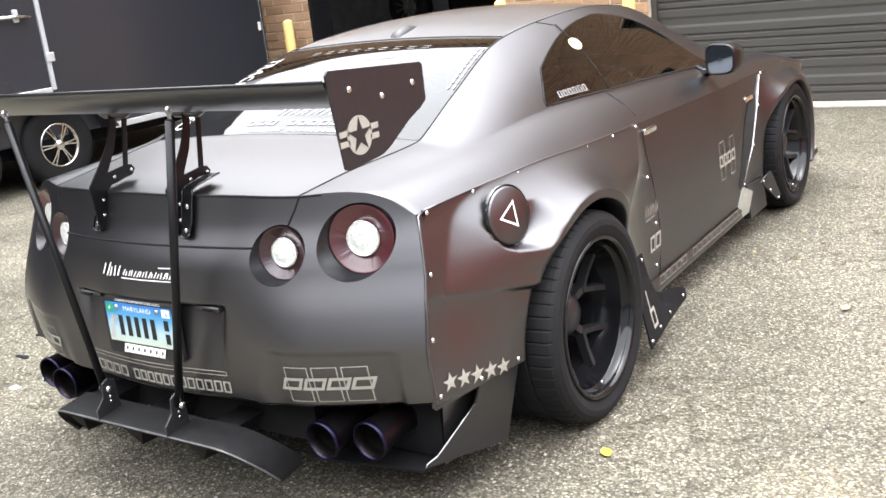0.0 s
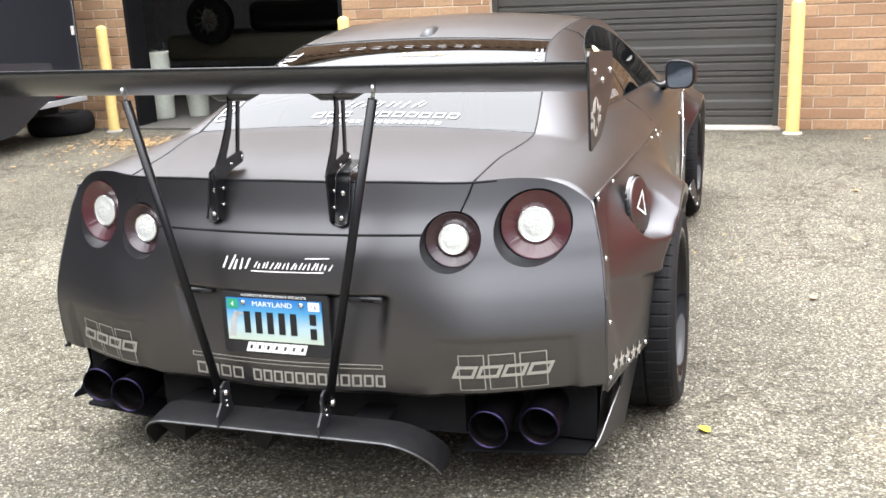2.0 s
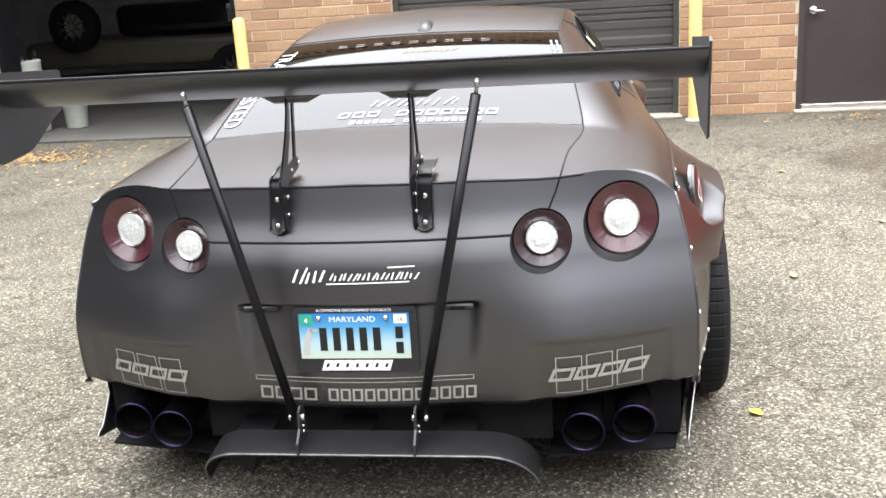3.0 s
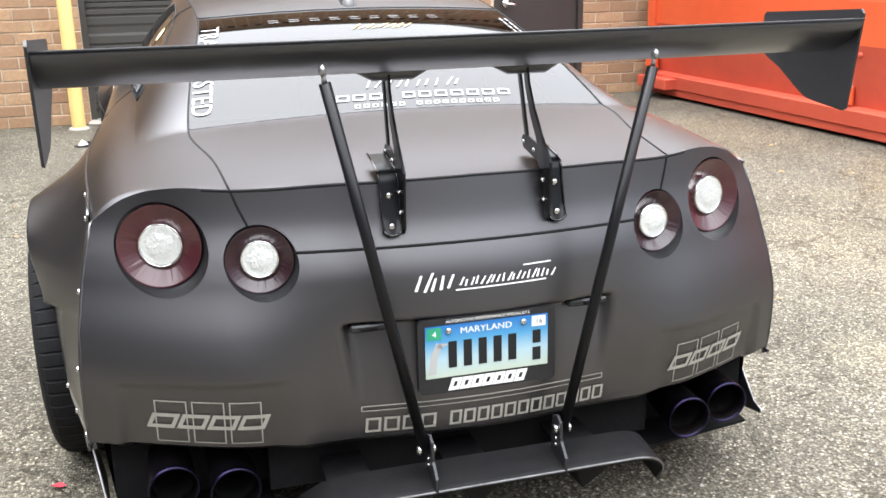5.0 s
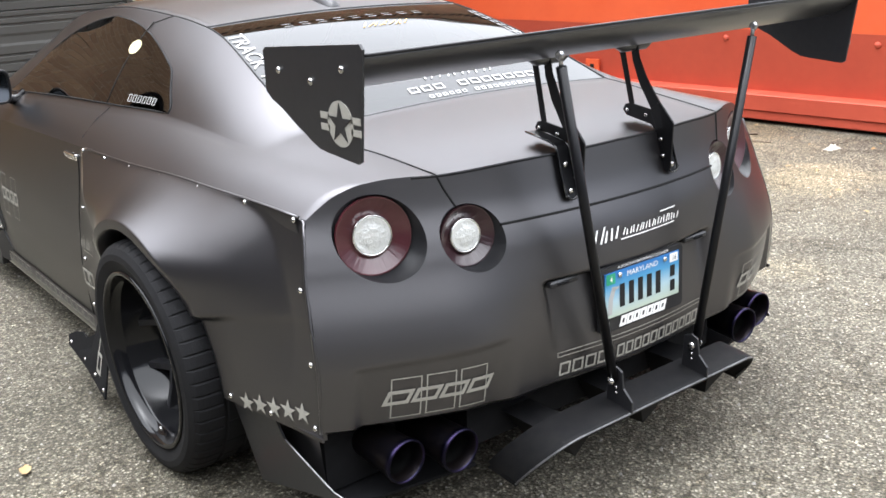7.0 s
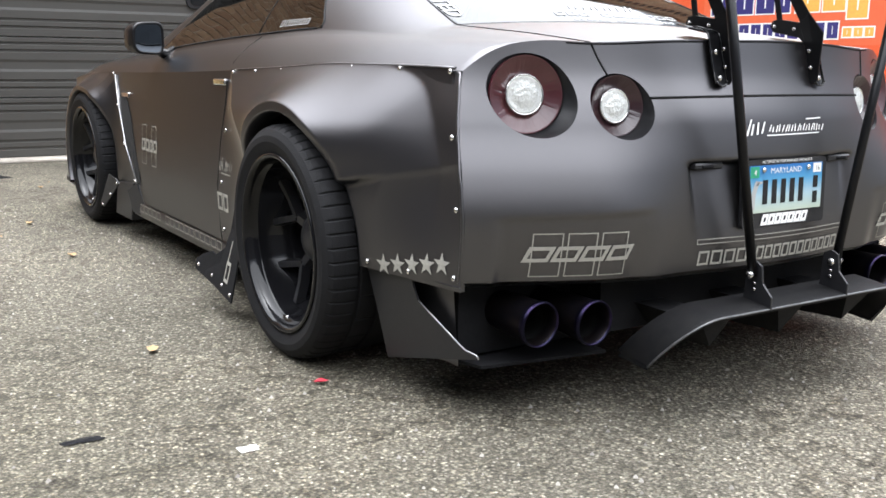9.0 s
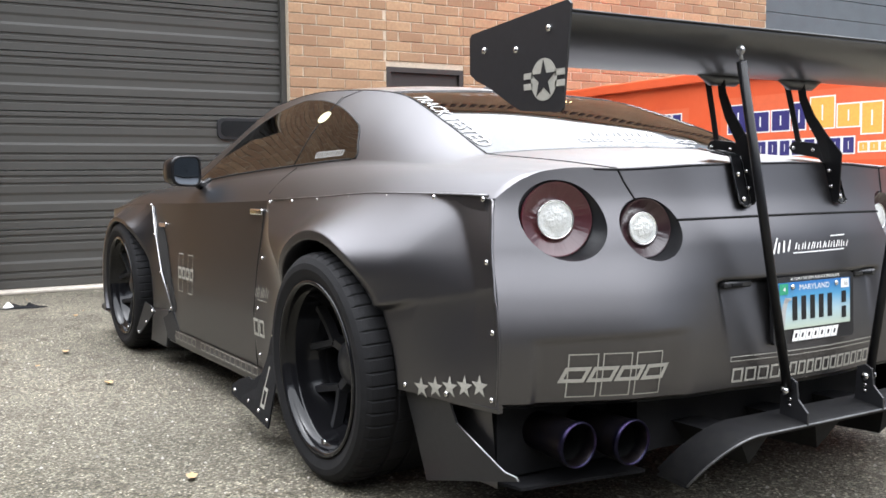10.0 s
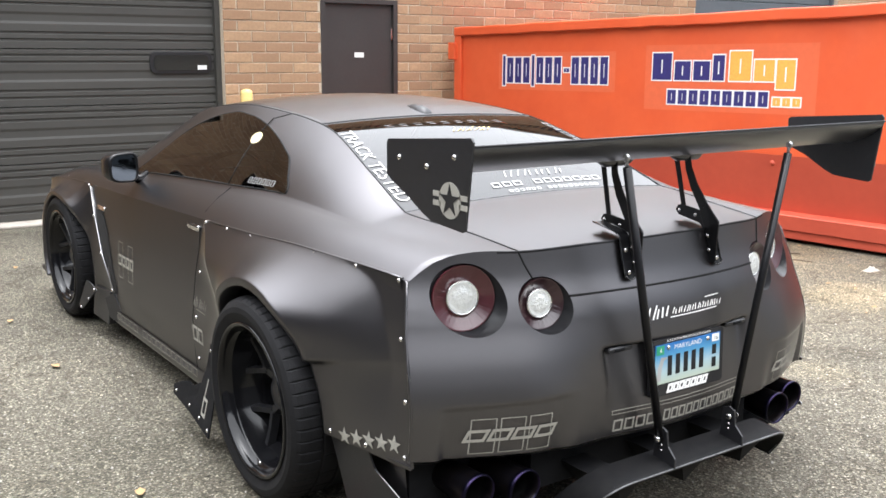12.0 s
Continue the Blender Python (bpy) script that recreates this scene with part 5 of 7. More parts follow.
    mir = part("door_mirror", grid_mesh([mirror_ring(w, h, y) for w, h, y in ((0.002, 0.002, 0.11), (0.038, 0.036, 0.10), (0.060, 0.058, 0.07), (0.071, 0.069, 0.02), (0.073, 0.070, -0.03), (0.071, 0.068, -0.042), (0.063, 0.060, -0.043), (0.061, 0.058, -0.036))]), M_MIRRORCAP, car, "gloss black door mirror")
    mir.matrix_local = Matrix.Translation((s * 0.905, 2.66, 0.962)) @ Matrix.Rotation(radians(-10 * s), 4, "Z")
    part("mirror_glass", grid_mesh([mirror_ring(0.062, 0.059, -0.038), mirror_ring(0.002, 0.002, -0.037)]), M_MIRROR, mir, "mirror glass with the dark blue-grey of the reflected yard in its colour")
    part("mirror_stalk", tube([(s * 0.755, 2.72, 0.905), (s * 0.81, 2.70, 0.895), (s * 0.85, 2.68, 0.92)], [0.030, 0.022, 0.02], 10), M_GLOSS, car)
    part("door_handle", box_bm(min(s * 0.868, s * 0.884), max(s * 0.868, s * 0.884), 1.76, 1.88, 0.785, 0.81, 0.006, 2), M_CHROME, car, "flush chrome door handle")

# fuel flap on the right flank only
flap = part("fuel_flap", lathe([(0.0005, 0.006), (0.080, 0.0055), (0.085, 0.003), (0.087, -0.010)], 40, "z"), M_PAINT, car, "round fuel flap with a pale triangle outline")
quat = FLAP_N.to_track_quat("Z", "Y").to_matrix().to_4x4()
flap.matrix_local = Matrix.Translation(Vector((FLAP_X, FY, FZ))) @ quat
# black ring paints the shade in the gap round the flap
part("flap_gap", lathe([(0.086, -0.011), (0.0925, -0.009)], 40, "z"), M_SEAM, flap)
part("flap_rim", lathe([(0.0895, -0.012), (0.0895, -0.002), (0.0905, 0.0005), (0.0915, 0.0), (0.0920, -0.012)], 48, "z"), M_GLOSS, flap, "thin black rim round the flap")
# antenna on the roof
part("antenna", grid_mesh([[Vector((w * u, 1.405 + 0.155 * v, Z_MID(1.41 + 0.155 * v) - 0.004 + h * (1 - abs(u) ** 2.5))) for u in (-1, -0.85, -0.5, 0, 0.5, 0.85, 1)] for v, w, h in ((0, 0.020, 0.004), (0.06, 0.027, 0.019), (0.3, 0.028, 0.027), (0.7, 0.024, 0.020), (1, 0.012, 0.004))]), M_BLACK, car, "small dark roof antenna pod")
# ---- panel gaps: dark tubes on the closed skin paint their shade ----


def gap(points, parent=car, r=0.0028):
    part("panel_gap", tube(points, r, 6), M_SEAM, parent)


S_IN = (N_A + N_B) / HALF
for left in (0, 1):
    k = 2 - S_IN if left else S_IN
    sg = -1 if left else 1
    gap([upper_at(float(y), k, 0.0) for y in np.linspace(0.052, 1.37, 34)])
    gap([(sg * x, tail_y(x, z), z) for x, z in ((0.540, 0.940), (0.528, 0.905), (0.512, 0.868), (0.508, 0.860))])
    # door: from the window sill down to the skirt
    sill = N_A * 1.04 / HALF
    pts = [upper_at(1.715, 2 - sill if left else sill, 0.001), upper_at(1.730, 2 - 0.6 * sill if left else 0.6 * sill, 0.001), upper_at(1.748, 2 - 0.2 * sill if left else 0.2 * sill, 0.001)]
    pts += [Vector((sg * (side_x(y, z) + 0.001), y, z)) for y, z in ((1.752, 0.80), (1.758, 0.72), (1.79, 0.59), (1.819, 0.42), (1.828, 0.24), (1.826, 0.17))]
    gap(pts, r=0.0016)
    # roof rail line and the dark strip over the windows
    gap([upper_at(float(y), k, 0.0) for y in np.linspace(1.37, 2.36, 22)], r=0.0022)
    gap([upper_at(1.71 - 0.8 * (float(q) - 0.888), 2 - (N_A + float(q) * N_B) / HALF if left else (N_A + float(q) * N_B) / HALF, 0.0005) for q in np.linspace(0.888, 1.0, 6)], r=0.0018)
    frame_pts = [upper_at(WIN_BACK(float(q)), 2 - (N_A + float(q) * N_B) / HALF if left else (N_A + float(q) * N_B) / HALF, 0.002) for q in np.linspace(0.035, 0.888, 30)]
    frame_pts += [upper_at(WIN_FRONT(float(q)), 2 - (N_A + float(q) * N_B) / HALF if left else (N_A + float(q) * N_B) / HALF, 0.002) for q in np.linspace(0.888, 0.035, 30)]
    frame_pts += [upper_at(float(y), 2 - (N_A + 0.035 * N_B) / HALF if left else (N_A + 0.035 * N_B) / HALF, 0.002) for y in np.linspace(2.88, 1.30, 24)]
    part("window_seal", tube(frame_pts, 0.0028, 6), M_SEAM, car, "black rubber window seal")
gap([(float(x), tail_y(float(x), 0.812 - 0.03 * abs(float(x)) ** 2) - 0.0005, 0.812 - 0.03 * abs(float(x)) ** 2) for x in np.linspace(-0.415, 0.415, 30)], r=0.0035)
# this dark line paints the shade under the lip of the lid
gap([(float(x), tail_y(float(x), TAIL_TOP(abs(float(x))) - 0.004) - 0.0012, TAIL_TOP(abs(float(x))) - 0.004) for x in np.linspace(-0.60, 0.60, 41)], r=0.0022)
part("window_seal", tube([upper_at(GLASS_LOW, float(q), 0.0) for q in np.linspace(S_IN, 2 - S_IN, 25)], 0.002, 6), M_BLACK, car)
part("window_seal", tube([upper_at(GLASS_TOP + 0.005, float(q), 0.001) for q in np.linspace(S_IN, 2 - S_IN, 25)], 0.004, 6), M_BLACK, car)

# ---- cabin ----
for s in (1, -1):
    seat = part("seat", prism([(1.75, 0.45), (1.95, 0.36), (2.45, 0.38), (2.50, 0.48), (2.05, 0.52), (1.86, 1.00), (1.80, 1.06), (1.72, 1.05), (1.70, 0.95)], 0.46, lambda a, b, c: (s * 0.37 + c, a, b), 0.03), M_INTERIOR, car, "black bucket seat")
    part("headrest", box_bm(s * 0.37 - 0.12, s * 0.37 + 0.12, 1.70, 1.80, 1.0, 1.12, 0.03, 2), M_INTERIOR, car)
part("dashboard", box_bm(-0.68, 0.68, 2.72, 3.1, 0.55, 0.88, 0.06, 3), M_INTERIOR, car, "black dashboard")
wheel_ring = part("steering_wheel", lathe([(0.175 + 0.014 * math.cos(a), 0.014 * math.sin(a)) for a in np.linspace(0, 2 * math.pi, 10, endpoint=False)], 28, "y", True), M_INTERIOR, car)
wheel_ring.matrix_local = Matrix.Translation((-0.37, 2.60, 0.86)) @ Matrix.Rotation(radians(22), 4, "X")
part("parcel_shelf", boxes_mesh([(-0.55, 0.55, 0.75, 1.7, 0.80, 0.84), (-0.62, 0.62, 1.55, 1.62, 0.4, 0.84)]), M_INTERIOR, car)

# ---- stickers: thin vinyl laid on the skin ----


def on_tail(a, b):
    return Vector((a, tail_y(a, b) + recess(a, b) + wing_panel(a, b) - 0.0022, b))


def vinyl(quads, where, name, mat, parent=car, label="", cells=5):
    """Four-cornered flat shapes, divided and laid on a surface by where(a, b)."""
    verts, faces = [], []
    for q in quads:
        n = len(verts)
        p = [Vector((*c, 0)) for c in q]
        for i in range(cells + 1):
            lo, hi = p[0].lerp(p[1], i / cells), p[3].lerp(p[2], i / cells)
            for j in range(2):
                c = lo.lerp(hi, j)
                verts.append(where(c.x, c.y))
        for i in range(cells):
            faces.append((n + 2 * i, n + 2 * i + 2, n + 2 * i + 3, n + 2 * i + 1))
    ob = part(name, mesh_of(verts, faces), mat, parent, label)
    return tagged(ob, kind="stuff") if len(quads) > 4 else ob


def strokes(a0, a1, b0, b1, count, slant=0.0, bars=2, fill=0.36, gap_w=0.14):
    """A row of plain stacked bars that stand for writing which is not spelled out."""
    out = []
    w = (a1 - a0) / count
    h = b1 - b0
    for k in range(count):
        x = a0 + k * w
        xe = x + w * (1 - gap_w)
        for m in range(bars):
            lo = b0 + h * (m + 0.5 - fill / 2 * 1.0) / bars if bars > 1 else b0
            lo = b0 + (h * (1 - fill)) * (m / (bars - 1)) if bars > 1 else b0
            hi = lo + h * fill if bars > 1 else b1
            sl = slant * (lo - b0), slant * (hi - b0)
            out.append([(x + sl[0], lo), (xe + sl[0], lo), (xe + sl[1], hi), (x + sl[1], hi)])
    return out


def hollow_row(a0, a1, b0, b1, count, w, slant=0.0, gap_w=0.2, skip=()):
    """A row of plain slanted frames that stand for writing which is not spelled out."""
    out = []
    step = (a1 - a0) / count
    for k in range(count):
        if k in skip:
            continue
        x0, x1 = a0 + k * step, a0 + (k + 1 - gap_w) * step
        for c0, c1, d0, d1 in ((x0, x1, b0, b0 + w), (x0, x1, b1 - w, b1), (x0, x0 + w, b0 + w, b1 - w), (x1 - w, x1, b0 + w, b1 - w)):
            out.append([(c0 + slant * (d0 - b0), d0), (c1 + slant * (d0 - b0), d0), (c1 + slant * (d1 - b0), d1), (c0 + slant * (d1 - b0), d1)])
    return out


def scribble(a0, a1, b0, b1, count, w=0.0045, slant=0.35, seed=1):
    """Loose slanted dashes, as a plain stand-in for a line of script."""
    rnd = random.Random(seed)
    out = []
    step = (a1 - a0) / count
    for k in range(count):
        x = a0 + (k + rnd.uniform(0.1, 0.35)) * step
        lo, hi = b0 + rnd.uniform(0, 0.15) * (b1 - b0), b1 - rnd.uniform(0, 0.3) * (b1 - b0)
        d = slant * (hi - lo) * rnd.uniform(0.6, 1.5)
        out.append([(x, lo), (x + w, lo), (x + w * 0.8 + d, hi), (x + d, hi)])
    return out


def outline_box(a0, a1, b0, b1, w, where, mat, label=""):
    """One rectangle drawn as a thin line."""
    outer, inner = [], []
    for p, q in (((a0, b0), (a1, b0)), ((a1, b0), (a1, b1)), ((a1, b1), (a0, b1)), ((a0, b1), (a0, b0))):
        for k in range(8):
            a, b = p[0] + (q[0] - p[0]) * k / 8, p[1] + (q[1] - p[1]) * k / 8
            outer.append((a, b))
            inner.append((min(max(a, a0 + w), a1 - w), min(max(b, b0 + w), b1 - w)))
    n = len(outer)
    return part("sticker", mesh_of([where(*c) for c in outer + inner], [(k, (k + 1) % n, n + (k + 1) % n, n + k) for k in range(n)]), mat, car, label)


def blocks(quads, where, name, mat, parent, label=""):
    """Each shape a piece of its own."""
    for q in quads:
        vinyl([q], where, name, mat, parent, label, 2)


def letters(text, size, where, name, mat, parent, label="", squeeze=1.0):
    """Real writing in the built-in font, laid on a surface by where(a, b), centred on a = 0."""
    cu = bpy.data.curves.new("text", "FONT")
    cu.body, cu.size, cu.align_x, cu.resolution_u = text, size, "CENTER", 3
    tmp = bpy.data.objects.new("text", cu)
    scene.collection.objects.link(tmp)
    bpy.context.view_layer.update()
    me = bpy.data.meshes.new_from_object(tmp.evaluated_get(bpy.context.evaluated_depsgraph_get()))
    bpy.data.objects.remove(tmp)
    for v in me.vertices:
        v.co = where(v.co.x * squeeze, v.co.y)
    me.materials.clear()
    return part(name, me, mat, parent, label)


for s in (1, -1):
    # three outlined boxes behind a slanted word, on each bumper corner
    m0 = 0.632 * s

    def boxed(a, b):
        return on_tail(m0 + a, b)

    for k in (-1, 0, 1):
        outline_box(k * 0.080 - 0.035, k * 0.080 + 0.035, 0.379, 0.489, 0.0030, boxed, M_DECAL, "pale outlined box sticker")
    vinyl(hollow_row(-0.136, 0.124, 0.417, 0.456, 4, 0.0095, 0.42, 0.08), lambda a, b: boxed(a, b) + Vector((0, -0.0008, 0)), "sticker", M_DECAL, car)
# white script over the plate
vinyl(scribble(-0.168, -0.078, 0.710, 0.752, 5, 0.007, 0.40, 3) + scribble(-0.064, 0.172, 0.717, 0.738, 19, 0.005, 0.5, 8) + [[(-0.07, 0.7085), (0.15, 0.7105), (0.15, 0.7135), (-0.07, 0.7115)], [(0.095, 0.748), (0.165, 0.749), (0.165, 0.752), (0.095, 0.751)]], on_tail, "sticker", M_WHITE, car, "white script sticker")
# silver outline and broad word on the bumper foot
outline_box(-0.296, 0.304, 0.437, 0.451, 0.0024, on_tail, M_DECAL, "thin silver outline sticker")
vinyl(hollow_row(-0.288, -0.118, 0.381, 0.419, 4, 0.0062, 0.06, 0.16) + hollow_row(-0.092, 0.312, 0.381, 0.419, 12, 0.0062, 0.06, 0.16), on_tail, "sticker", M_DECAL, car, "broad silver word sticker")

# ---- number plate ----
PLATE_Y = tail_y(0.0, 0.56) + 0.010


def on_plate(a, b, lift=0.0):
    return Vector((a, PLATE_Y - 0.012 - lift + 0.03 * (b - 0.56), b))


plate = part("number_plate", prism([(x - 0.166, z + 0.470) for x, z in rounded(0.332, 0.178, 0.012)], 0.012, lambda a, b, c: on_plate(a, b) + Vector((0, 0.006 + c, 0))), M_BLACK, car, "blue and white number plate in a black frame")


def plate_sheet():
    mat = bpy.data.materials.new("plate_print")
    mat.use_nodes = True
    nodes, links = mat.node_tree.nodes, mat.node_tree.links
    co, sep, ramp = nodes.new("ShaderNodeTexCoord"), nodes.new("ShaderNodeSeparateXYZ"), nodes.new("ShaderNodeValToRGB")
    links.new(co.outputs["Generated"], sep.inputs["Vector"])
    links.new(sep.outputs["Z"], ramp.inputs["Fac"])
    stops = [(0.0, (0.42, 0.48, 0.39)), (0.35, (0.35, 0.48, 0.53)), (0.7, (0.07, 0.27, 0.48)), (1.0, (0.02, 0.13, 0.38))]
    while len(ramp.color_ramp.elements) < len(stops):
        ramp.color_ramp.elements.new(0.5)
    for e, (at, c) in zip(ramp.color_ramp.elements, stops):
        e.position, e.color = at, (*c, 1)
    links.new(ramp.outputs["Color"], nodes["Principled BSDF"].inputs["Base Color"])
    nodes["Principled BSDF"].inputs["Roughness"].default_value = 0.35
    return mat


part("plate_sheet", prism([(-0.150, 0.510), (0.146, 0.510), (0.146, 0.634), (-0.150, 0.634)], 0.003, lambda a, b, c: on_plate(a, b, 0.002) + Vector((0, c, 0))), plate_sheet(), plate, "blue plate fading to white")
lift_plate = lambda a, b: on_plate(a, b, 0.0045)
blocks([[(x, 0.532), (x + w, 0.532), (x + w, 0.596), (x, 0.596)] for x, w in ((-0.096, 0.020), (-0.060, 0.020), (-0.024, 0.020), (0.012, 0.020), (0.048, 0.020))] + [[(0.108, 0.566), (0.128, 0.566), (0.128, 0.598), (0.108, 0.598)], [(0.108, 0.524), (0.128, 0.524), (0.128, 0.556), (0.108, 0.556)]], lift_plate, "plate_bar", M_SEAM, plate, "plain dark bars")
letters("MARYLAND", 0.021, lambda a, b: lift_plate(a - 0.005, 0.612 + b), "plate_word", M_WHITE, plate, "white word", 1.12)
vinyl([[(-0.146, 0.603), (-0.112, 0.603), (-0.112, 0.632), (-0.146, 0.632)]], lift_plate, "plate_sticker", M_GREEN, plate, "small green sticker")
vinyl([[(0.106, 0.607), (0.140, 0.607), (0.140, 0.632), (0.106, 0.632)]], lift_plate, "plate_sticker", M_WHITE, plate, "small white sticker")
letters("4", 0.02, lambda a, b: on_plate(a - 0.129, 0.610 + b, 0.006), "plate_digit", M_WHITE, plate)
letters("16", 0.018, lambda a, b: on_plate(a + 0.123, 0.613 + b, 0.006), "plate_digit", M_SEAM, plate)
vinyl([[(-0.144, 0.520), (-0.126, 0.520), (-0.122, 0.560), (-0.138, 0.565)], [(-0.138, 0.565), (-0.122, 0.560), (-0.110, 0.590), (-0.124, 0.596)], [(-0.124, 0.580), (-0.098, 0.588), (-0.098, 0.592), (-0.120, 0.594)]], lift_plate, "plate_picture", M_PALEVINYL, plate, "white wading bird shape")
vinyl(hollow_row(-0.098, 0.088, 0.476, 0.505, 7, 0.0085, 0.35, 0.06), lambda a, b: on_plate(a, b, 0.003), "frame_word", M_WHITE, plate, "white slanted bars on the frame")
letters("AUTOMOTIVE PERFORMANCE SPECIALISTS", 0.0105, lambda a, b: on_plate(a, 0.6395 + b, 0.003), "frame_line", M_WHITE, plate)
for x in (-0.095, 0.085):
    b = part("plate_bolt", RIVET, None, plate)
    b.matrix_local = Matrix.Translation(on_plate(x, 0.622, 0.004)) @ Matrix.Rotation(radians(-90), 4, "Z")
for s in (1, -1):
    lp = part("plate_lamp", box_bm(s * 0.262 - 0.050, s * 0.262 + 0.050, tail_y(0.245, 0.65) + 0.004, tail_y(0.245, 0.65) + 0.03, 0.628, 0.645, 0.004), M_BLACK, car, "small plate lamp under the recess edge")
    part("lamp_glass", box_bm(s * 0.27 - 0.02, s * 0.27 + 0.02, tail_y(0.245, 0.65) + 0.001, tail_y(0.245, 0.65) + 0.010, 0.632, 0.641, 0.002), M_UNDER, lp)


# ---- stickers on the flanks ----
def star_mesh(y0, z0, r, where):
    pts = [((r if k % 2 == 0 else r * 0.40) * math.sin(math.pi * k / 5), (r if k % 2 == 0 else r * 0.40) * math.cos(math.pi * k / 5)) for k in range(10)]
    verts = [where(y0 + a, z0 + b) for a, b in pts] + [where(y0, z0)]
    return mesh_of(verts, [(k, (k + 1) % 10, 10) for k in range(10)])


def triangle_outline(r0, r1):
    out = []
    for k in range(3):
        a, b = radians(148) + 2 * math.pi * k / 3, radians(148) + 2 * math.pi * (k + 1) / 3
        out.append([(r0 * math.cos(a), r0 * math.sin(a)), (r0 * math.cos(b), r0 * math.sin(b)), (r1 * math.cos(b), r1 * math.sin(b)), (r1 * math.cos(a), r1 * math.sin(a))])
    return out


TRI_TURN = Matrix.Rotation(math.atan2((quat.to_3x3().inverted() @ Vector((0, -1, 0))).y, (quat.to_3x3().inverted() @ Vector((0, -1, 0))).x) - radians(148), 3, "Z")
vinyl(triangle_outline(0.048, 0.036), lambda a, b: TRI_TURN @ Vector((a, b, 0.0075)), "triangle", M_WHITE, flap, "white triangle outline")
for s in (1, -1):
    on_flare = lambda y, z: Vector((s * (rear_flare_x(y, z) + 0.0025), y, z))
    on_side = lambda y, z: Vector((s * (side_x(y, z) + 0.0025), y, z))
    for k in range(5):
        part("star", star_mesh(0.236 + 0.054 * k, 0.405 - 0.009 * k, 0.030, on_flare), M_DECAL, car, "pale star sticker")
    d = -s
    for k in (-1, 1):
        outline_box(2.72 + k * 0.075 - 0.036, 2.72 + k * 0.075 + 0.036, 0.40, 0.58, 0.004, on_side, M_DECAL, "pale outlined box sticker")
    vinyl(hollow_row(2.60, 2.84, 0.462, 0.517, 4, 0.012, 0.0, 0.14), on_side, "sticker", M_DECAL, car)
    vinyl(hollow_row(1.80, 2.92, 0.163, 0.199, 17, 0.0040, 0.0, 0.20, (5,) if s > 0 else (11,)), lambda y, z: Vector((s * (side_x(y, 0.2) + 0.0135), y, z)), "sticker", M_DECAL, car, "row of pale bars along the sill", 2)
    vinyl(hollow_row(1.70, 1.825, 0.325, 0.392, 2, 0.012, 0.0, 0.1), on_flare, "sticker", M_DECAL, car)
    vinyl(scribble(1.65, 1.81, 0.475, 0.522, 8, 0.006, 0.3 * s, 5) + [[(1.66, 0.464), (1.77, 0.464), (1.77, 0.468), (1.66, 0.468)]], on_flare, "sticker", M_DECAL, car)
    on_blade = lambda y, z: Vector((s * (blade_x(y, z) + 0.0045), y, z))
    outline_box(1.425, 1.485, 0.125, 0.195, 0.012, on_blade, M_DECAL)
    vinyl([[(1.455 - s * 0.024, 0.195), (1.455 - s * 0.014, 0.195), (1.455 - s * 0.006, 0.265), (1.455 - s * 0.018, 0.265)]], on_blade, "sticker", M_DECAL, car, "", 2)
    # on the quarter window: plain word bars and a round gold badge
    q_at = lambda y, v: upper_at(y, 2 - (N_A + v * N_B) / HALF if s < 0 else (N_A + v * N_B) / HALF, 0.0062)
    vinyl(hollow_row(1.375, 1.595, 0.080, 0.150, 6, 0.0042, 0.0, 0.34), q_at, "sticker", M_PALEVINYL, car, "white word bars on the quarter window", 2)
    part("sticker", mesh_of([q_at(1.72 + 0.042 * math.cos(k * math.pi / 10), 0.60 + 0.075 * math.sin(k * math.pi / 10)) for k in range(20)], [tuple(range(20))]), M_PALEGOLD, car, "round pale gold badge")
    
# on the rear window
gl = lambda a, y: upper_at(y, S_IN + (1 - S_IN) * (1 - a / X_IN(y)) if a > 0 else 2 - S_IN - (1 - S_IN) * (1 + a / X_IN(y)), 0.0025)
vinyl(strokes(-0.30, 0.30, 1.25, 1.272, 9, 0.0, 2, 0.16, 0.5), lambda a, b: gl(a, b), "sticker", M_GREYVINYL, car, "silver word bars on the rear window", 3)
vinyl(scribble(0.0, 0.19, 1.165, 1.205, 9, 0.008, 1.2, 4), lambda a, b: gl(a - 0.05, b), "sticker", M_GOLD, car, "gold script on the rear window", 3)
vinyl(hollow_row(-0.190, 0.34, 0.714, 0.744, 11, 0.0048, 0.2, 0.24, (3,)), lambda a, b: gl(a, b), "sticker", M_PALEVINYL, car, "white word bars low on the rear window", 3)
vinyl(hollow_row(-0.145, 0.29, 0.676, 0.692, 17, 0.003, 0.2, 0.35, (6,)), lambda a, b: gl(a, b), "sticker", M_PALEVINYL, car, "", 2)
vinyl(scribble(-0.10, 0.20, 0.77, 0.82, 10, 0.006, 0.6, 6), lambda a, b: gl(a, b), "sticker", M_PALEVINYL, car, "", 3)
letters("TRACK TESTED", 0.080, lambda a, b: gl(-X_IN(0.985 - a) + 0.010 + b, 0.985 - a), "sticker", M_PALEVINYL, car, "white lettering down the window edge", 0.98)
vinyl(strokes(0.95, 1.26, 0.012, 0.04, 9, 0.0, 2, 0.3, 0.25), lambda a, b: gl(X_IN(a) - b, a), "sticker", M_GREYVINYL, car, "white word bars down the window edge", 2)
# every wrapped panel faces outwards
bpy.context.view_layer.update()
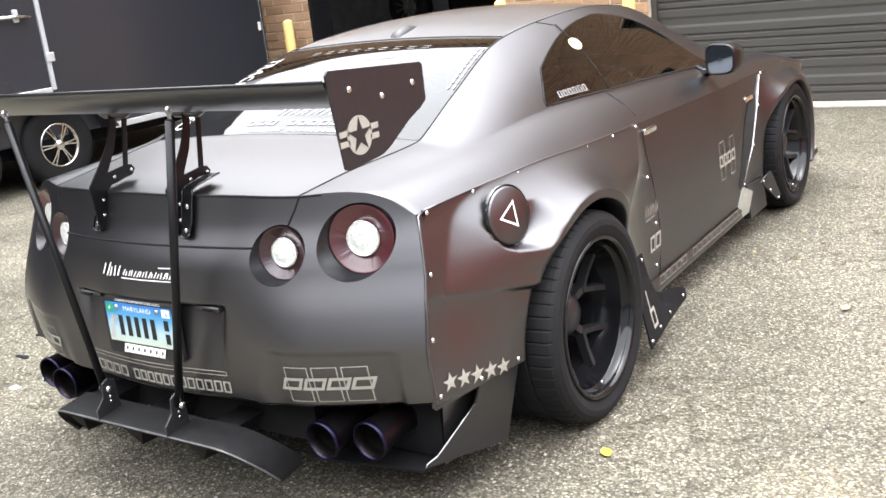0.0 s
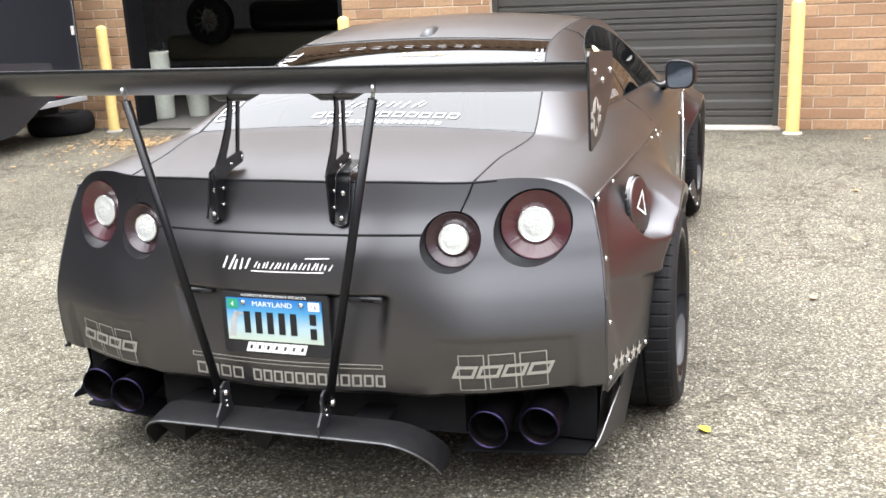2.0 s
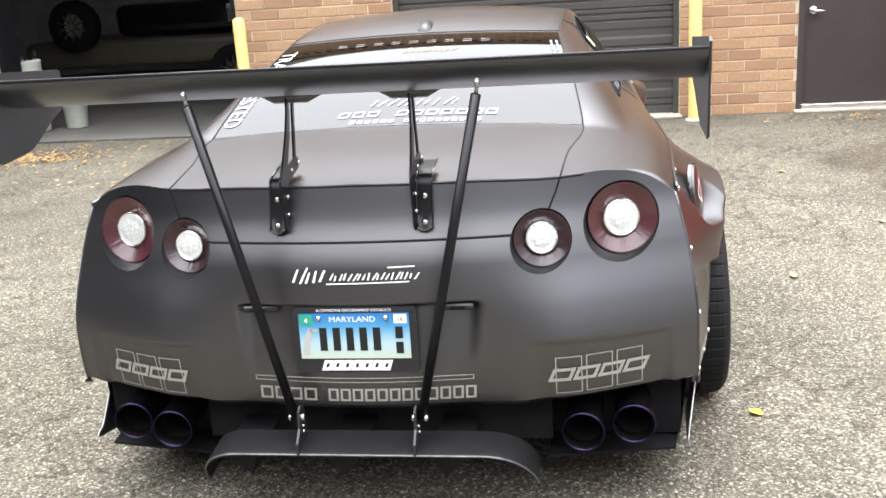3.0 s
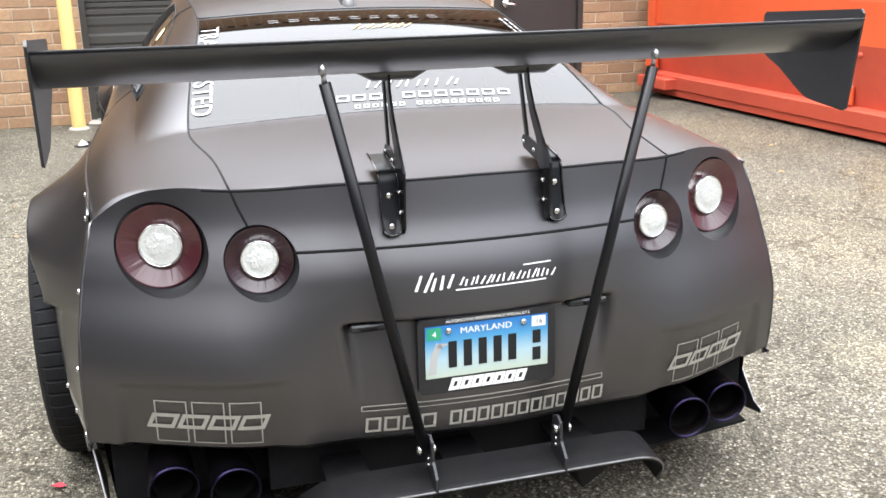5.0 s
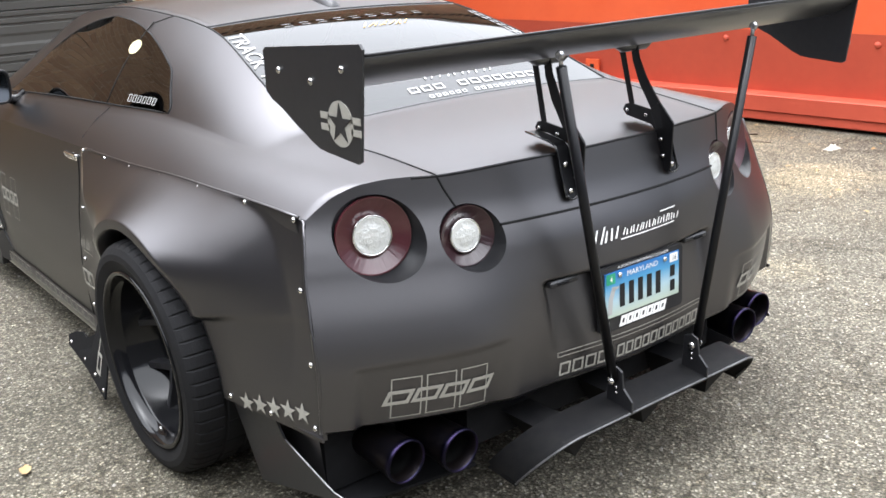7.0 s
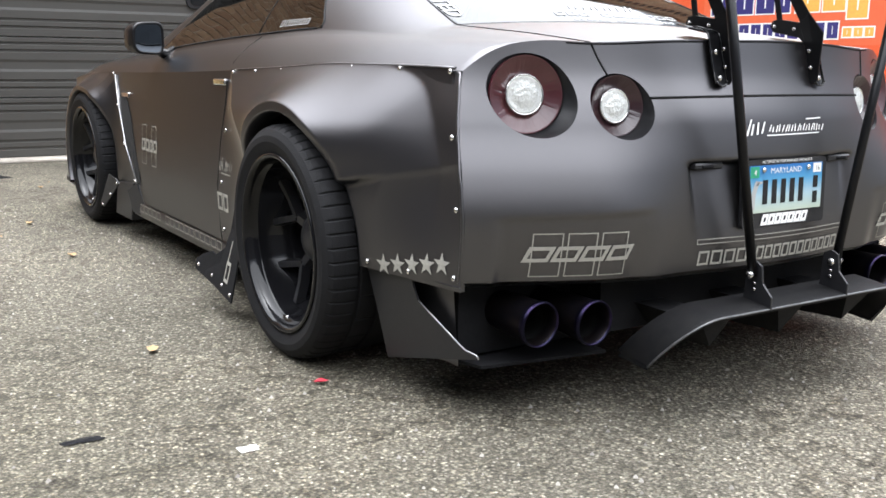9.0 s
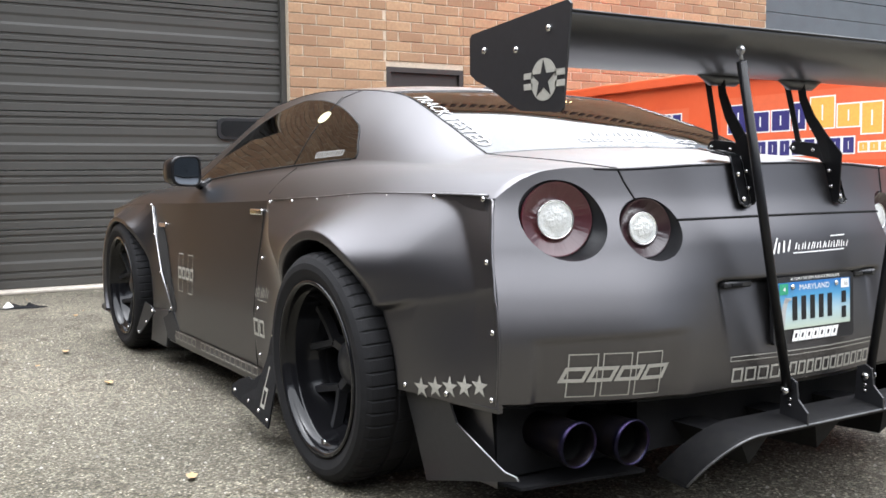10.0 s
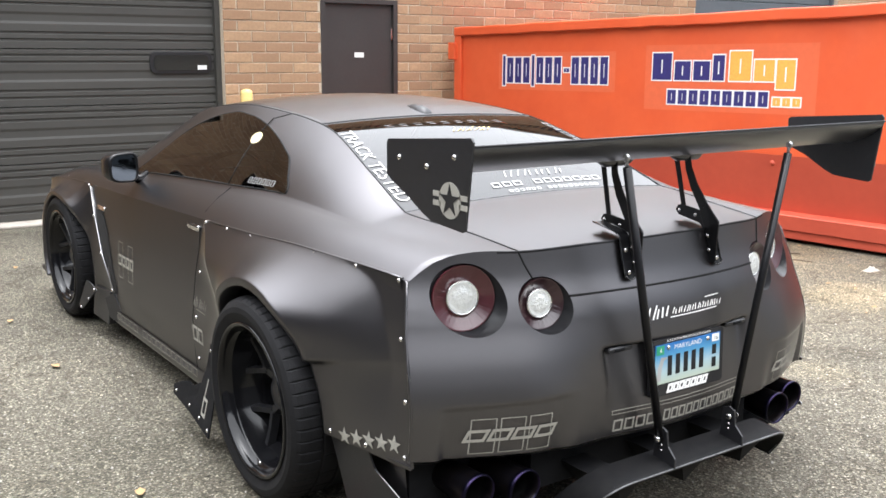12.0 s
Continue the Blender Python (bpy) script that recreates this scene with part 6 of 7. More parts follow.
for ob in car.children_recursive:
    if ob.type == "MESH" and ob.data.materials and ob.data.materials[0] == M_PAINT:
        sign = 0.0
        for p in ob.data.polygons:
            c = ob.matrix_world @ p.center
            sign += p.area * (ob.matrix_world.to_3x3() @ p.normal).dot(c - Vector((0.0, min(max(c.y, 0.9), 3.6), 0.45)))
        if sign < 0:
            ob.data.flip_normals()
# ---- things round the car ----


def bollard(x, y, h):
    ob = thing("bollard", "yellow painted steel bollard before the brick wall", "bollard",
               lathe([(0.0005, h), (0.03, h - 0.004), (0.052, h - 0.022), (0.057, h - 0.04), (0.057, 0.0)], 24, "z"), M_YELLOW, "bollards")
    ob.location = (x, y, 0)
    part("collar", lathe([(0.085, 0.0), (0.08, 0.012), (0.060, 0.02), (0.056, 0.02)], 20, "z"), M_CONCRETE, ob, "concrete collar at the ground")
    return ob


for x, h in ((-5.42, 1.13), (-2.63, 1.14), (-1.29, 1.10), (1.567, 1.15)):
    bollard(x, 6.75, h)

# ---- the orange skip ----
DUMP = Matrix.Translation((4.0, 6.75, 0)) @ Matrix.Rotation(radians(6.3), 4, "Z")
LONG, DEEP, TALL = 6.6, 2.35, 1.74
dump = thing("dumpster", "big orange steel dumpster with printed side, standing on asphalt", "dumpster")
dump.matrix_world = DUMP
RISE = 0.024
part("side_wall", prism([(0, 0.70), (-LONG, 0.70), (-LONG, TALL - 0.06 + RISE * LONG), (0, TALL - 0.06)], 0.03, lambda a, b, c: (0.045 + c, a, b)), M_ORANGE, dump)
# the lower parts take the darker orange that carries their shade
part("lower_wall", prism([(0.030, 0.699), (0.060, 0.699), (0.155, 0.20), (0.125, 0.20)], LONG - 0.004, lambda a, b, c: (a, -LONG / 2 + c, b)), M_SHADED, dump, "inward-leaning scuffed lower side, coloured darker for its shade")
part("side_wall", box_bm(DEEP - 0.06, DEEP - 0.03, -LONG, 0, 0.20, TALL - 0.06, 0.004), M_ORANGE, dump)
part("end_wall", box_bm(0.06, DEEP - 0.06, -0.04, -0.005, 0.20, TALL - 0.02, 0.004), M_ORANGE, dump)
part("end_wall", box_bm(0.06, DEEP - 0.06, -LONG, -LONG + 0.035, 0.20, TALL - 0.02, 0.004), M_ORANGE, dump)
part("bottom", box_bm(0.06, DEEP - 0.06, -LONG + 0.035, -0.04, 0.17, 0.22), M_ORANGE, dump)
random.seed(8)
rim_y = [0.015 - (LONG + 0.025) * k / 33 for k in range(34)]
rim_dz = [-RISE * y + random.uniform(-0.004, 0.004) for y in rim_y]
part("top_rail", prism([(y, TALL - 0.072 + d) for y, d in zip(rim_y, rim_dz)] + [(y, TALL + 0.018 + d) for y, d in zip(rim_y[::-1], rim_dz[::-1])], 0.09, lambda a, b, c: (0.030 + c, a, b), 0.010), M_ORANGE, dump, "dented top rail")
part("top_rail", box_bm(DEEP - 0.075, DEEP + 0.015, -LONG - 0.01, 0.015, TALL - 0.075, TALL + 0.02, 0.012, 2), M_ORANGE, dump)
part("corner_post", box_bm(-0.012, 0.07, -0.09, 0.012, 0.10, TALL - 0.075, 0.008), M_ORANGE, dump)
part("bottom_rail", box_bm(0.05, 0.12, -LONG, 0, 0.03, 0.104, 0.008), M_SHADED, dump)
part("ledge", prism([(0.122, 0.242), (0.026, 0.224), (0.020, 0.218), (0.030, 0.105), (0.124, 0.105)], LONG - 0.1, lambda a, b, c: (a, -LONG / 2 + c, b)), M_SHADED, dump, "sloping dirt-shedding ledge")
part("skid", box_bm(0.45, 0.62, -LONG, 0, 0.0, 0.17, 0.005), M_UNDER, dump)
part("skid", box_bm(DEEP - 0.62, DEEP - 0.45, -LONG, 0, 0.0, 0.17, 0.005), M_UNDER, dump)
part("latch", box_bm(-0.05, 0.0, -0.03, 0.07, 1.42, 1.60, 0.008), M_ORANGE, dump)
part("foot", box_bm(-0.10, 0.10, -0.45, 0.01, 0.10, 0.205, 0.008), M_SHADED, dump, "stubby foot at the corner")
for k in range(5):
    ypos = -0.35 - 1.15 * k
    bolt = part("bolt_head", lathe([(0.0005, -0.012), (0.018, -0.010), (0.024, 0.0), (0.024, 0.02)], 14, "x"), M_SHADED, dump)
    bolt.location = (0.042, ypos, 0.63)
hook = part("tarp_hook", prism([(-0.07, 0.0), (0.07, 0.0), (0.07, 0.14), (-0.07, 0.14)], 0.02, lambda a, b, c: (0.075 + c, -2.52 + a, 0.25 + b), 0.003), M_ORANGE, dump)
# a black plate on the solid hook paints the shade of its hole
part("hook_hole", prism([(-0.02, 0.0), (0.02, 0.0), (0.02, 0.07), (-0.02, 0.07)], 0.003, lambda a, b, c: (0.063 + c, -2.52 + a, 0.28 + b)), M_SEAM, hook)
over_skip = lambda a, b: Vector((0.0270, -a, b + 0.012 * (a - 1.0)))
edge_skip = lambda a, b: Vector((0.0278, -a, b + 0.012 * (a - 1.0)))


def print_row(marks, mat, label, w, slant=0.0):
    """Plain frames with a white border, one for each mark (a0, a1, b0, b1) of a printed line."""
    grow = 0.011
    for a0, a1, b0, b1 in marks:
        d = slant * (b1 - b0)

        def plate_of(g, where, name, m, lab):
            vinyl([[(a0 - g, b0 - g), (a1 + g, b0 - g), (a1 + g + d, b1 + g), (a0 - g + d, b1 + g)]], where, name, m, dump, lab, 1)

        plate_of(grow, edge_skip, "print_border", M_WHITE, "white border of a printed block")
        plate_of(0.0, over_skip, "print_block", mat, label)
        m, h = (a0 + a1) / 2, (b1 - b0) * 0.25
        if a1 - a0 > 1.5 * w:
            vinyl([[(m - w / 9, b0 + h), (m + w / 9, b0 + h), (m + w / 9 + d, b1 - h), (m - w / 9 + d, b1 - h)]], lambda a, b: Vector((0.0262, -a, b + 0.012 * (a - 1.0))), "print_slit", M_WHITE, dump, "white slit of a printed block", 1)


def row_of(a0, a1, b0, b1, count, gap_w):
    step = (a1 - a0) / count
    return [(a0 + k * step, a0 + (k + 1 - gap_w) * step, b0, b1) for k in range(count)]


for a0, a1, b0, b1 in ((0.64, 2.16, 1.13, 1.50), (2.50, 4.14, 0.99, 1.55)):
    vinyl([[(a0, b0), (a1, b0), (a1, b1), (a0, b1)]], lambda a, b: Vector((0.0293, -a, b + 0.012 * (a - 1.0))), "print_sheet", M_PANEL, dump, "square orange sheet under the print", 1)
print_row([(0.70, 0.735, 1.17, 1.47)] + row_of(0.76, 1.10, 1.20, 1.45, 3, 0.22) + [(1.105, 1.14, 1.17, 1.47)] + row_of(1.17, 1.52, 1.20, 1.45, 3, 0.22) + [(1.53, 1.60, 1.31, 1.345)] + row_of(1.63, 2.10, 1.20, 1.45, 4, 0.22), M_NAVY, "plain navy block", 0.034)
print_row([(2.58, 2.78, 1.25, 1.48)] + row_of(2.815, 3.20, 1.25, 1.41, 2, 0.16) + [(3.20, 3.31, 1.25, 1.46)], M_NAVY, "bold navy block", 0.055)
print_row([(3.36, 3.56, 1.25, 1.49)] + row_of(3.59, 3.79, 1.25, 1.42, 1, 0.10) + [(3.79, 3.95, 1.19, 1.42)], M_AMBER, "bold amber block", 0.055)
print_row(row_of(2.75, 3.75, 1.045, 1.165, 9, 0.20), M_NAVY, "navy block", 0.026)
print_row(row_of(3.77, 4.03, 1.055, 1.12, 3, 0.22), M_AMBER, "small amber block", 0.02)

# ---- the black trailer ----
TX, T0, T1 = -5.47, -2.6, 6.40
trailer = thing("trailer", "long black enclosed trailer with bright trim, parked on asphalt", "trailer")
part("trailer_body", box_bm(TX - 2.4, TX, T0, T1, 0.42, 2.75, 0.02, 2), M_TRAILER, trailer)
part("bottom_trim", box_bm(TX - 0.02, TX + 0.018, 4.15, T1 + 0.01, 0.385, 0.44, 0.004), M_ALU, trailer, "bright bottom trim")
part("corner_trim", box_bm(TX - 0.03, TX + 0.012, T1 - 0.02, T1 + 0.012, 0.40, 2.75, 0.004), M_STEEL, trailer, "thin bright corner trim")
part("marker_lamp", box_bm(TX - 0.005, TX + 0.016, T1 - 0.08, T1 - 0.045, 1.06, 1.15, 0.004), M_PAPER, trailer, "small pale marker lamp")
part("marker_lamp", box_bm(TX - 0.005, TX + 0.028, 5.95, 6.06, 0.47, 0.53, 0.004), M_REDBIT, trailer, "small red marker lamp")
door = part("side_door", box_bm(TX - 0.01, TX + 0.012, 2.66, 3.60, 0.86, 2.6, 0.004), M_TRAILER, trailer, "black side door")
part("door_trim", box_bm(TX, TX + 0.03, 3.607, 3.648, 0.84, 2.62, 0.004), M_ALU, trailer, "bright door post")
part("door_trim", box_bm(TX, TX + 0.03, 2.62, 3.60, 0.815, 0.865, 0.004), M_ALU, trailer)
part("hinge", box_bm(TX + 0.012, TX + 0.04, 3.60, 3.685, 1.085, 1.165, 0.004), M_ALU, trailer)
part("latch", tube([(TX + 0.03, 3.10, 1.50), (TX + 0.05, 3.36, 1.50), (TX + 0.05, 3.52, 1.49)], 0.014, 8), M_STEEL, trailer, "bright door latch")
part("latch_plate", box_bm(TX + 0.01, TX + 0.035, 3.37, 3.425, 1.45, 1.56, 0.012, 2), M_ALU, trailer)
part("fender", prism([(1.95, 0.42), (2.05, 0.78), (3.95, 0.78), (4.12, 0.42), (4.05, 0.42), (3.90, 0.72), (2.10, 0.72), (2.02, 0.42)], 0.30, lambda a, b, c: (TX + 0.0 + c + 0.02, a, b)), M_TRAILER, trailer, "black wheel arch")
part("fender_trim", tube([(TX + 0.175, 4.10, 0.43), (TX + 0.175, 3.93, 0.76), (TX + 0.175, 2.07, 0.76)], 0.012, 8), M_STEEL, trailer)
part("chassis", box_bm(TX - 2.2, TX - 0.2, T0 + 0.2, T1 - 0.2, 0.28, 0.42), M_UNDER, trailer)
for ty in (2.60, 3.53):
    w = part("trailer_wheel", lathe([(0.19, 0.0), (0.23, 0.01), (0.30, 0.012), (0.345, 0.0), (0.36, -0.03), (0.36, -0.17), (0.34, -0.20), (0.2, -0.20)], 40, "x"), M_RUBBER, trailer, "black trailer tyre")
    w.location = (TX + 0.06, ty, 0.362)
    part("rim", lathe([(0.197, 0.004), (0.192, 0.012), (0.183, 0.004), (0.172, -0.03), (0.168, -0.08)], 36, "x"), M_CHROME, w, "six-spoke bright alloy rim")
    for k in range(12):
        a = 2 * math.pi * (k // 2) / 6 + (0.10 if k % 2 else -0.10)
        t = Vector((0, math.cos(a), math.sin(a)))
        u = Vector((0, -math.sin(a), math.cos(a)))
        vs = []
        for d, wd, x in ((0.03, 0.012, 0.0), (0.10, 0.008, 0.004), (0.184, 0.0085, -0.004)):
            vs += [t * d - u * wd + Vector((x - 0.03, 0, 0)), t * d + u * wd + Vector((x - 0.03, 0, 0)), t * d + u * wd * 0.7 + Vector((x, 0, 0)), t * d - u * wd * 0.7 + Vector((x, 0, 0))]
        fs = [(8, 11, 10, 9)]
        for b in (0, 4):
            for e in range(4):
                fs.append((b + e, b + 4 + e, b + 4 + (e + 1) % 4, b + (e + 1) % 4))
        part("rim_spoke", mesh_of(vs, fs), M_CHROME, w)
    part("brake_drum", lathe([(0.182, -0.07), (0.0005, -0.075)], 30, "x"), M_UNDER, w, "dark brake drum")
    part("hub", lathe([(0.0005, 0.03), (0.03, 0.028), (0.045, 0.015), (0.05, -0.03)], 18, "x"), M_CHROME, w)
    # the same wheel on the far side
    w2 = part("trailer_wheel", w.data, None, trailer)
    w2.location = (TX - 2.26, ty, 0.36)

# a loose tyre against the pier
tyre = thing("tyre", "loose black tyre lying flat on the asphalt", "tyre", lathe([(0.19, 0.02), (0.21, 0.0), (0.30, 0.0), (0.34, 0.03), (0.345, 0.11), (0.34, 0.19), (0.30, 0.22), (0.21, 0.22), (0.19, 0.20)], 40, "z", True), M_RUBBER)
tyre.location = (-6.0, 6.62, 0.0)
part("tread", lathe([(0.347, 0.06), (0.349, 0.065), (0.349, 0.155), (0.347, 0.16)], 40, "z"), M_RUBBER, tyre)

# ---- inside the open bay ----
drum = thing("drum", "white plastic drum full of scrap by the doorway", "drum", lathe([(0.0005, 0.02), (0.145, 0.02), (0.155, 0.04), (0.158, 0.25), (0.165, 0.27), (0.165, 0.53), (0.158, 0.55), (0.155, 0.76), (0.162, 0.78), (0.152, 0.79), (0.148, 0.76), (0.0005, 0.72)], 28, "z"), M_DRUM)
drum.location = (-5.36, FACE + 0.62, 0.0)
random.seed(4)
vs, fs = [], []
for k in range(26):
    c = Vector((random.uniform(-0.11, 0.11), random.uniform(-0.11, 0.11), random.uniform(0.72, 0.83)))
    d = Vector((random.uniform(-1, 1), random.uniform(-1, 1), random.uniform(-0.2, 0.8))).normalized() * random.uniform(0.03, 0.09)
    e = d.cross(Vector((0, 0, 1))).normalized() * 0.012
    n = len(vs)
    vs += [c - e, c + e, c + d + e, c + d - e, c + Vector((0, 0, 0.012))]
    fs += [(n, n + 1, n + 2, n + 3), (n, n + 1, n + 4), (n + 2, n + 3, n + 4)]
part("scrap", mesh_of(vs, fs), M_BLACK, drum, "dark metal scrap")
bucket = thing("bucket", "pale grey bucket on the workshop floor", "bucket", lathe([(0.0005, 0.018), (0.11, 0.018), (0.115, 0.03), (0.135, 0.30), (0.142, 0.305), (0.130, 0.30), (0.11, 0.05), (0.0005, 0.04)], 24, "z"), M_DRUM)
bucket.location = (-5.0, FACE + 0.85, 0.0)
# a cream car on the lift, far back; its colour carries the gloom
lifted = thing("lifted_car", "car raised in the dim workshop, its cream darkened for the gloom", "car")
M_DIMCREAM = material("gloom_darkened_cream", (0.11, 0.10, 0.07), rough=0.4, grain=0.2, wear=0.3)
part("lower_body", box_bm(-6.9, -3.3, FACE + 3.2, FACE + 4.8, 0.45, 0.82, 0.10, 3), M_DIMCREAM, lifted)
part("cabin", box_bm(-5.6, -3.9, FACE + 3.3, FACE + 4.7, 0.84, 1.25, 0.12, 3), M_GLOSS, lifted)
for x, z in ((-6.05, 1.02), (-3.9, 0.36)):
    w = part("road_wheel", lathe([(0.16, 0.0), (0.20, -0.01), (0.30, -0.008), (0.33, 0.02), (0.33, 0.18), (0.2, 0.2)], 32, "y"), M_RUBBER, lifted, "black tyre")
    w.location = (x, FACE + 3.0, z)
    for k in range(10):
        a = 2 * math.pi * k / 10
        part("wheel_spoke", tube([(0.04 * math.sin(a), 0.0, 0.04 * math.cos(a)), (0.19 * math.sin(a), -0.004, 0.19 * math.cos(a))], 0.012, 6), M_DIMCREAM, w)
bench = thing("workbench", "cluttered pale workbench in the workshop", "workbench")
part("benchtop", box_bm(-4.2, -2.6, FACE + 5.2, FACE + 5.9, 0.88, 0.94, 0.008), M_ROOM, bench)
for x in (-4.1, -2.75):
    for y in (5.3, 5.8):
        part("bench_leg", box_bm(x, x + 0.07, FACE + y, FACE + y + 0.07, 0.018, 0.88), M_ROOM, bench)
part("drawer_box", box_bm(-3.9, -3.2, FACE + 5.25, FACE + 5.8, 0.30, 0.86, 0.01), M_REDBIT, bench, "dull red drawers")

# ---- litter on the asphalt ----


def leaf_mesh(size, curl):
    out = [(0, -0.5), (0.16, -0.32), (0.30, -0.05), (0.24, 0.2), (0.10, 0.38), (0, 0.5), (-0.12, 0.36), (-0.26, 0.16), (-0.28, -0.08), (-0.15, -0.34)]
    verts = [(a * size, b * size, 0.004 + curl * size * (a * a * 3 + b * b * 0.8)) for a, b in out] + [(0, 0, 0.004)]
    return mesh_of(verts, [(k, (k + 1) % 10, 10) for k in range(10)], True)


LEAF = leaf_mesh(0.062, 0.9)
LEAF.materials.append(M_LEAF)
random.seed(11)
for x, y in ((-1.353, 1.18), (-1.235, 2.78), (-1.235, 3.75), (-4.09, 3.08), (1.54, 2.13), (2.18, 3.05), (1.9, 4.4), (-0.9, 5.2), (-3.2, 4.6)):
    ob = tagged(part("leaf", LEAF, None), "dry tan fallen leaf on the asphalt", "leaf", "fallen leaves")
    ob.matrix_world = pose(x, y, 0.0, 0, 0, random.uniform(0, 360))
yl = leaf_mesh(0.06, 0.6)
ob = thing("leaf", "bright yellow fallen leaf on the asphalt", "leaf", yl, M_YLEAF, "fallen leaves")
ob.matrix_world = pose(1.144, 0.690, 0.0, 0, 0, 40)
ob = thing("petal", "small red petal on the asphalt", "petal", leaf_mesh(0.045, 0.8), M_REDBIT)
ob.matrix_world = pose(-1.041, 0.652, 0.0, 0, 0, 70)


def scrap_mesh(w, d, h, seed):
    random.seed(seed)
    rows_s = []
    for i in range(7):
        rows_s.append([Vector((w * (i / 6 - 0.5) + random.uniform(-0.1, 0.1) * w, d * (j / 6 - 0.5) + random.uniform(-0.1, 0.1) * d, 0.003 + h * random.random() * math.sin(math.pi * i / 6) * math.sin(math.pi * j / 6))) for j in range(7)])
    return grid_mesh(rows_s)


for x, y, w, d, h, mat, nm, lab in ((-1.13, 5.93, 0.30, 0.14, 0.05, M_UNDER, "rag", "crumpled black rag on the asphalt"), (-1.22, 5.93, 0.08, 0.05, 0.06, M_PAPER, "paper_scrap", "white paper scrap beside a rag"), (-1.388, 0.314, 0.045, 0.035, 0.012, M_PAPER, "paper_scrap", "small white scrap on the asphalt"),
                                    # the scrap near the dumpster is a plastic bag
                                    (-1.704, 0.561, 0.09, 0.03, 0.008, M_UNDER, "bark_scrap", "dark flat scrap on the asphalt"), (4.05, 1.80, 0.12, 0.07, 0.05, M_CONCRETE, "paper_scrap", "grey crumpled plastic bag near the dumpster")):
    ob = thing(nm, lab, nm.replace("_", " "), scrap_mesh(w, d, h, int(x * 100) + 7), mat)
    ob.location = (x, y, 0.0)
# dry twigs
M_TWIG = material("dry_twig", (0.10, 0.07, 0.045), rough=0.85, grain=0.4, bump=0.3)
for pts in (((3.74, 2.61), (3.79, 2.51), (3.825, 2.42), (3.90, 2.31), (3.958, 2.20)), ((4.24, 2.84), (4.29, 2.81), (4.342, 2.76)), ((4.0, 2.52), (4.06, 2.50), (4.143, 2.438))):
    bar = [(x, y, 0.006 + 0.004 * (k % 2)) for k, (x, y) in enumerate(pts)]
    thing("twig", "thin dry brown twig on the asphalt", "twig", tube(bar, [0.006 - 0.0008 * k for k in range(len(bar))], 6), M_TWIG, "dry twigs")
# drifts of leaves before the open bay
vs, fs = [], []
random.seed(21)


def strew(count, cx, cy, sx, sy, size):
    for _ in range(count):
        x, y = random.gauss(cx, sx), random.gauss(cy, sy)
        if y > 6.85:
            continue
        a, sz = random.uniform(0, 6.28), size * random.uniform(0.6, 1.3)
        n = len(vs)
        tilt = random.uniform(0.0, 0.6)
        for u, v in ((0, -0.5), (0.3, -0.05), (0.1, 0.35), (0, 0.5), (-0.25, 0.15), (-0.2, -0.3)):
            px, py = u * sz, v * sz
            vs.append((x + px * math.cos(a) - py * math.sin(a), y + px * math.sin(a) + py * math.cos(a), 0.004 + abs(u) * sz * tilt + random.uniform(0, 0.01)))
        fs.append(tuple(range(n, n + 6)))


strew(330, -4.6, 6.0, 0.34, 0.18, 0.06)
strew(90, -4.0, 5.2, 0.9, 0.5, 0.055)
strew(60, -4.2, 6.3, 0.8, 0.25, 0.05)
strew(70, 3.0, 6.55, 0.5, 0.18, 0.05)
strew(70, 0.0, 4.0, 4.0, 2.2, 0.035)
strew(30, 4.3, 3.0, 0.5, 2.0, 0.04)
tagged(part("leaf_litter", mesh_of(vs, fs), M_LEAF), "scattered dry leaves along the wall", "leaves", kind="stuff")
CRACKS = (((1.5, 0.8), (1.61, 0.95), (1.74, 1.05), (1.83, 1.04), (1.97, 1.0)),
          ((1.02, 0.58), (1.15, 0.51), (1.22, 0.49), (1.34, 0.52), (1.46, 0.51)),
          ((2.46, 2.33), (2.53, 2.23), (2.66, 2.2), (2.9, 2.17), (3.06, 2.05)),
          ((1.6, 1.08), (1.76, 1.1), (1.95, 1.11)),
          ((1.31, 0.22), (1.25, 0.13), (1.16, -0.01), (1.13, -0.08)),
          ((1.01, 0.39), (0.96, 0.24), (0.94, 0.06)))
# long open cracks: flat strips on the asphalt, with their shade as dark colour
def crack_mesh(points, wide, seed):
    rnd = random.Random(seed)
    line = []
    for p, q in zip(points, points[1:]):
        n = max(2, int((Vector(q) - Vector(p)).length / 0.02))
        line += [Vector(p).lerp(Vector(q), k / n) for k in range(n)]
    vs_c, fs_c, off = [], [], 0.0
    for k, p in enumerate(line):
        d = (line[min(k + 1, len(line) - 1)] - line[max(k - 1, 0)]).normalized()
        side = Vector((-d.y, d.x))
        off = off * 0.8 + rnd.uniform(-0.006, 0.006)
        w = wide * max(0.0, rnd.uniform(-0.35, 1.0)) * min(1.0, 0.2 + k / 6, 0.2 + (len(line) - 1 - k) / 6)
        for e in (off - w, off + w):
            vs_c.append((p.x + side.x * e, p.y + side.y * e, 0.0035))
        if k:
            fs_c.append((2 * k - 2, 2 * k - 1, 2 * k + 1, 2 * k))
    return mesh_of(vs_c, fs_c)


M_CRACK = material("crack_shade", (0.042, 0.036, 0.028), rough=0.95, grain=0.5, grain_size=60, bump=0.3)
yard = bpy.data.objects["ground"]
for k, points in enumerate(CRACKS):
    part("crack", crack_mesh(points, 0.0036, 40 + k), M_CRACK, yard, "ragged flat strip for the shade in an asphalt crack")
# loose grit
vs, fs = [], []
random.seed(5)
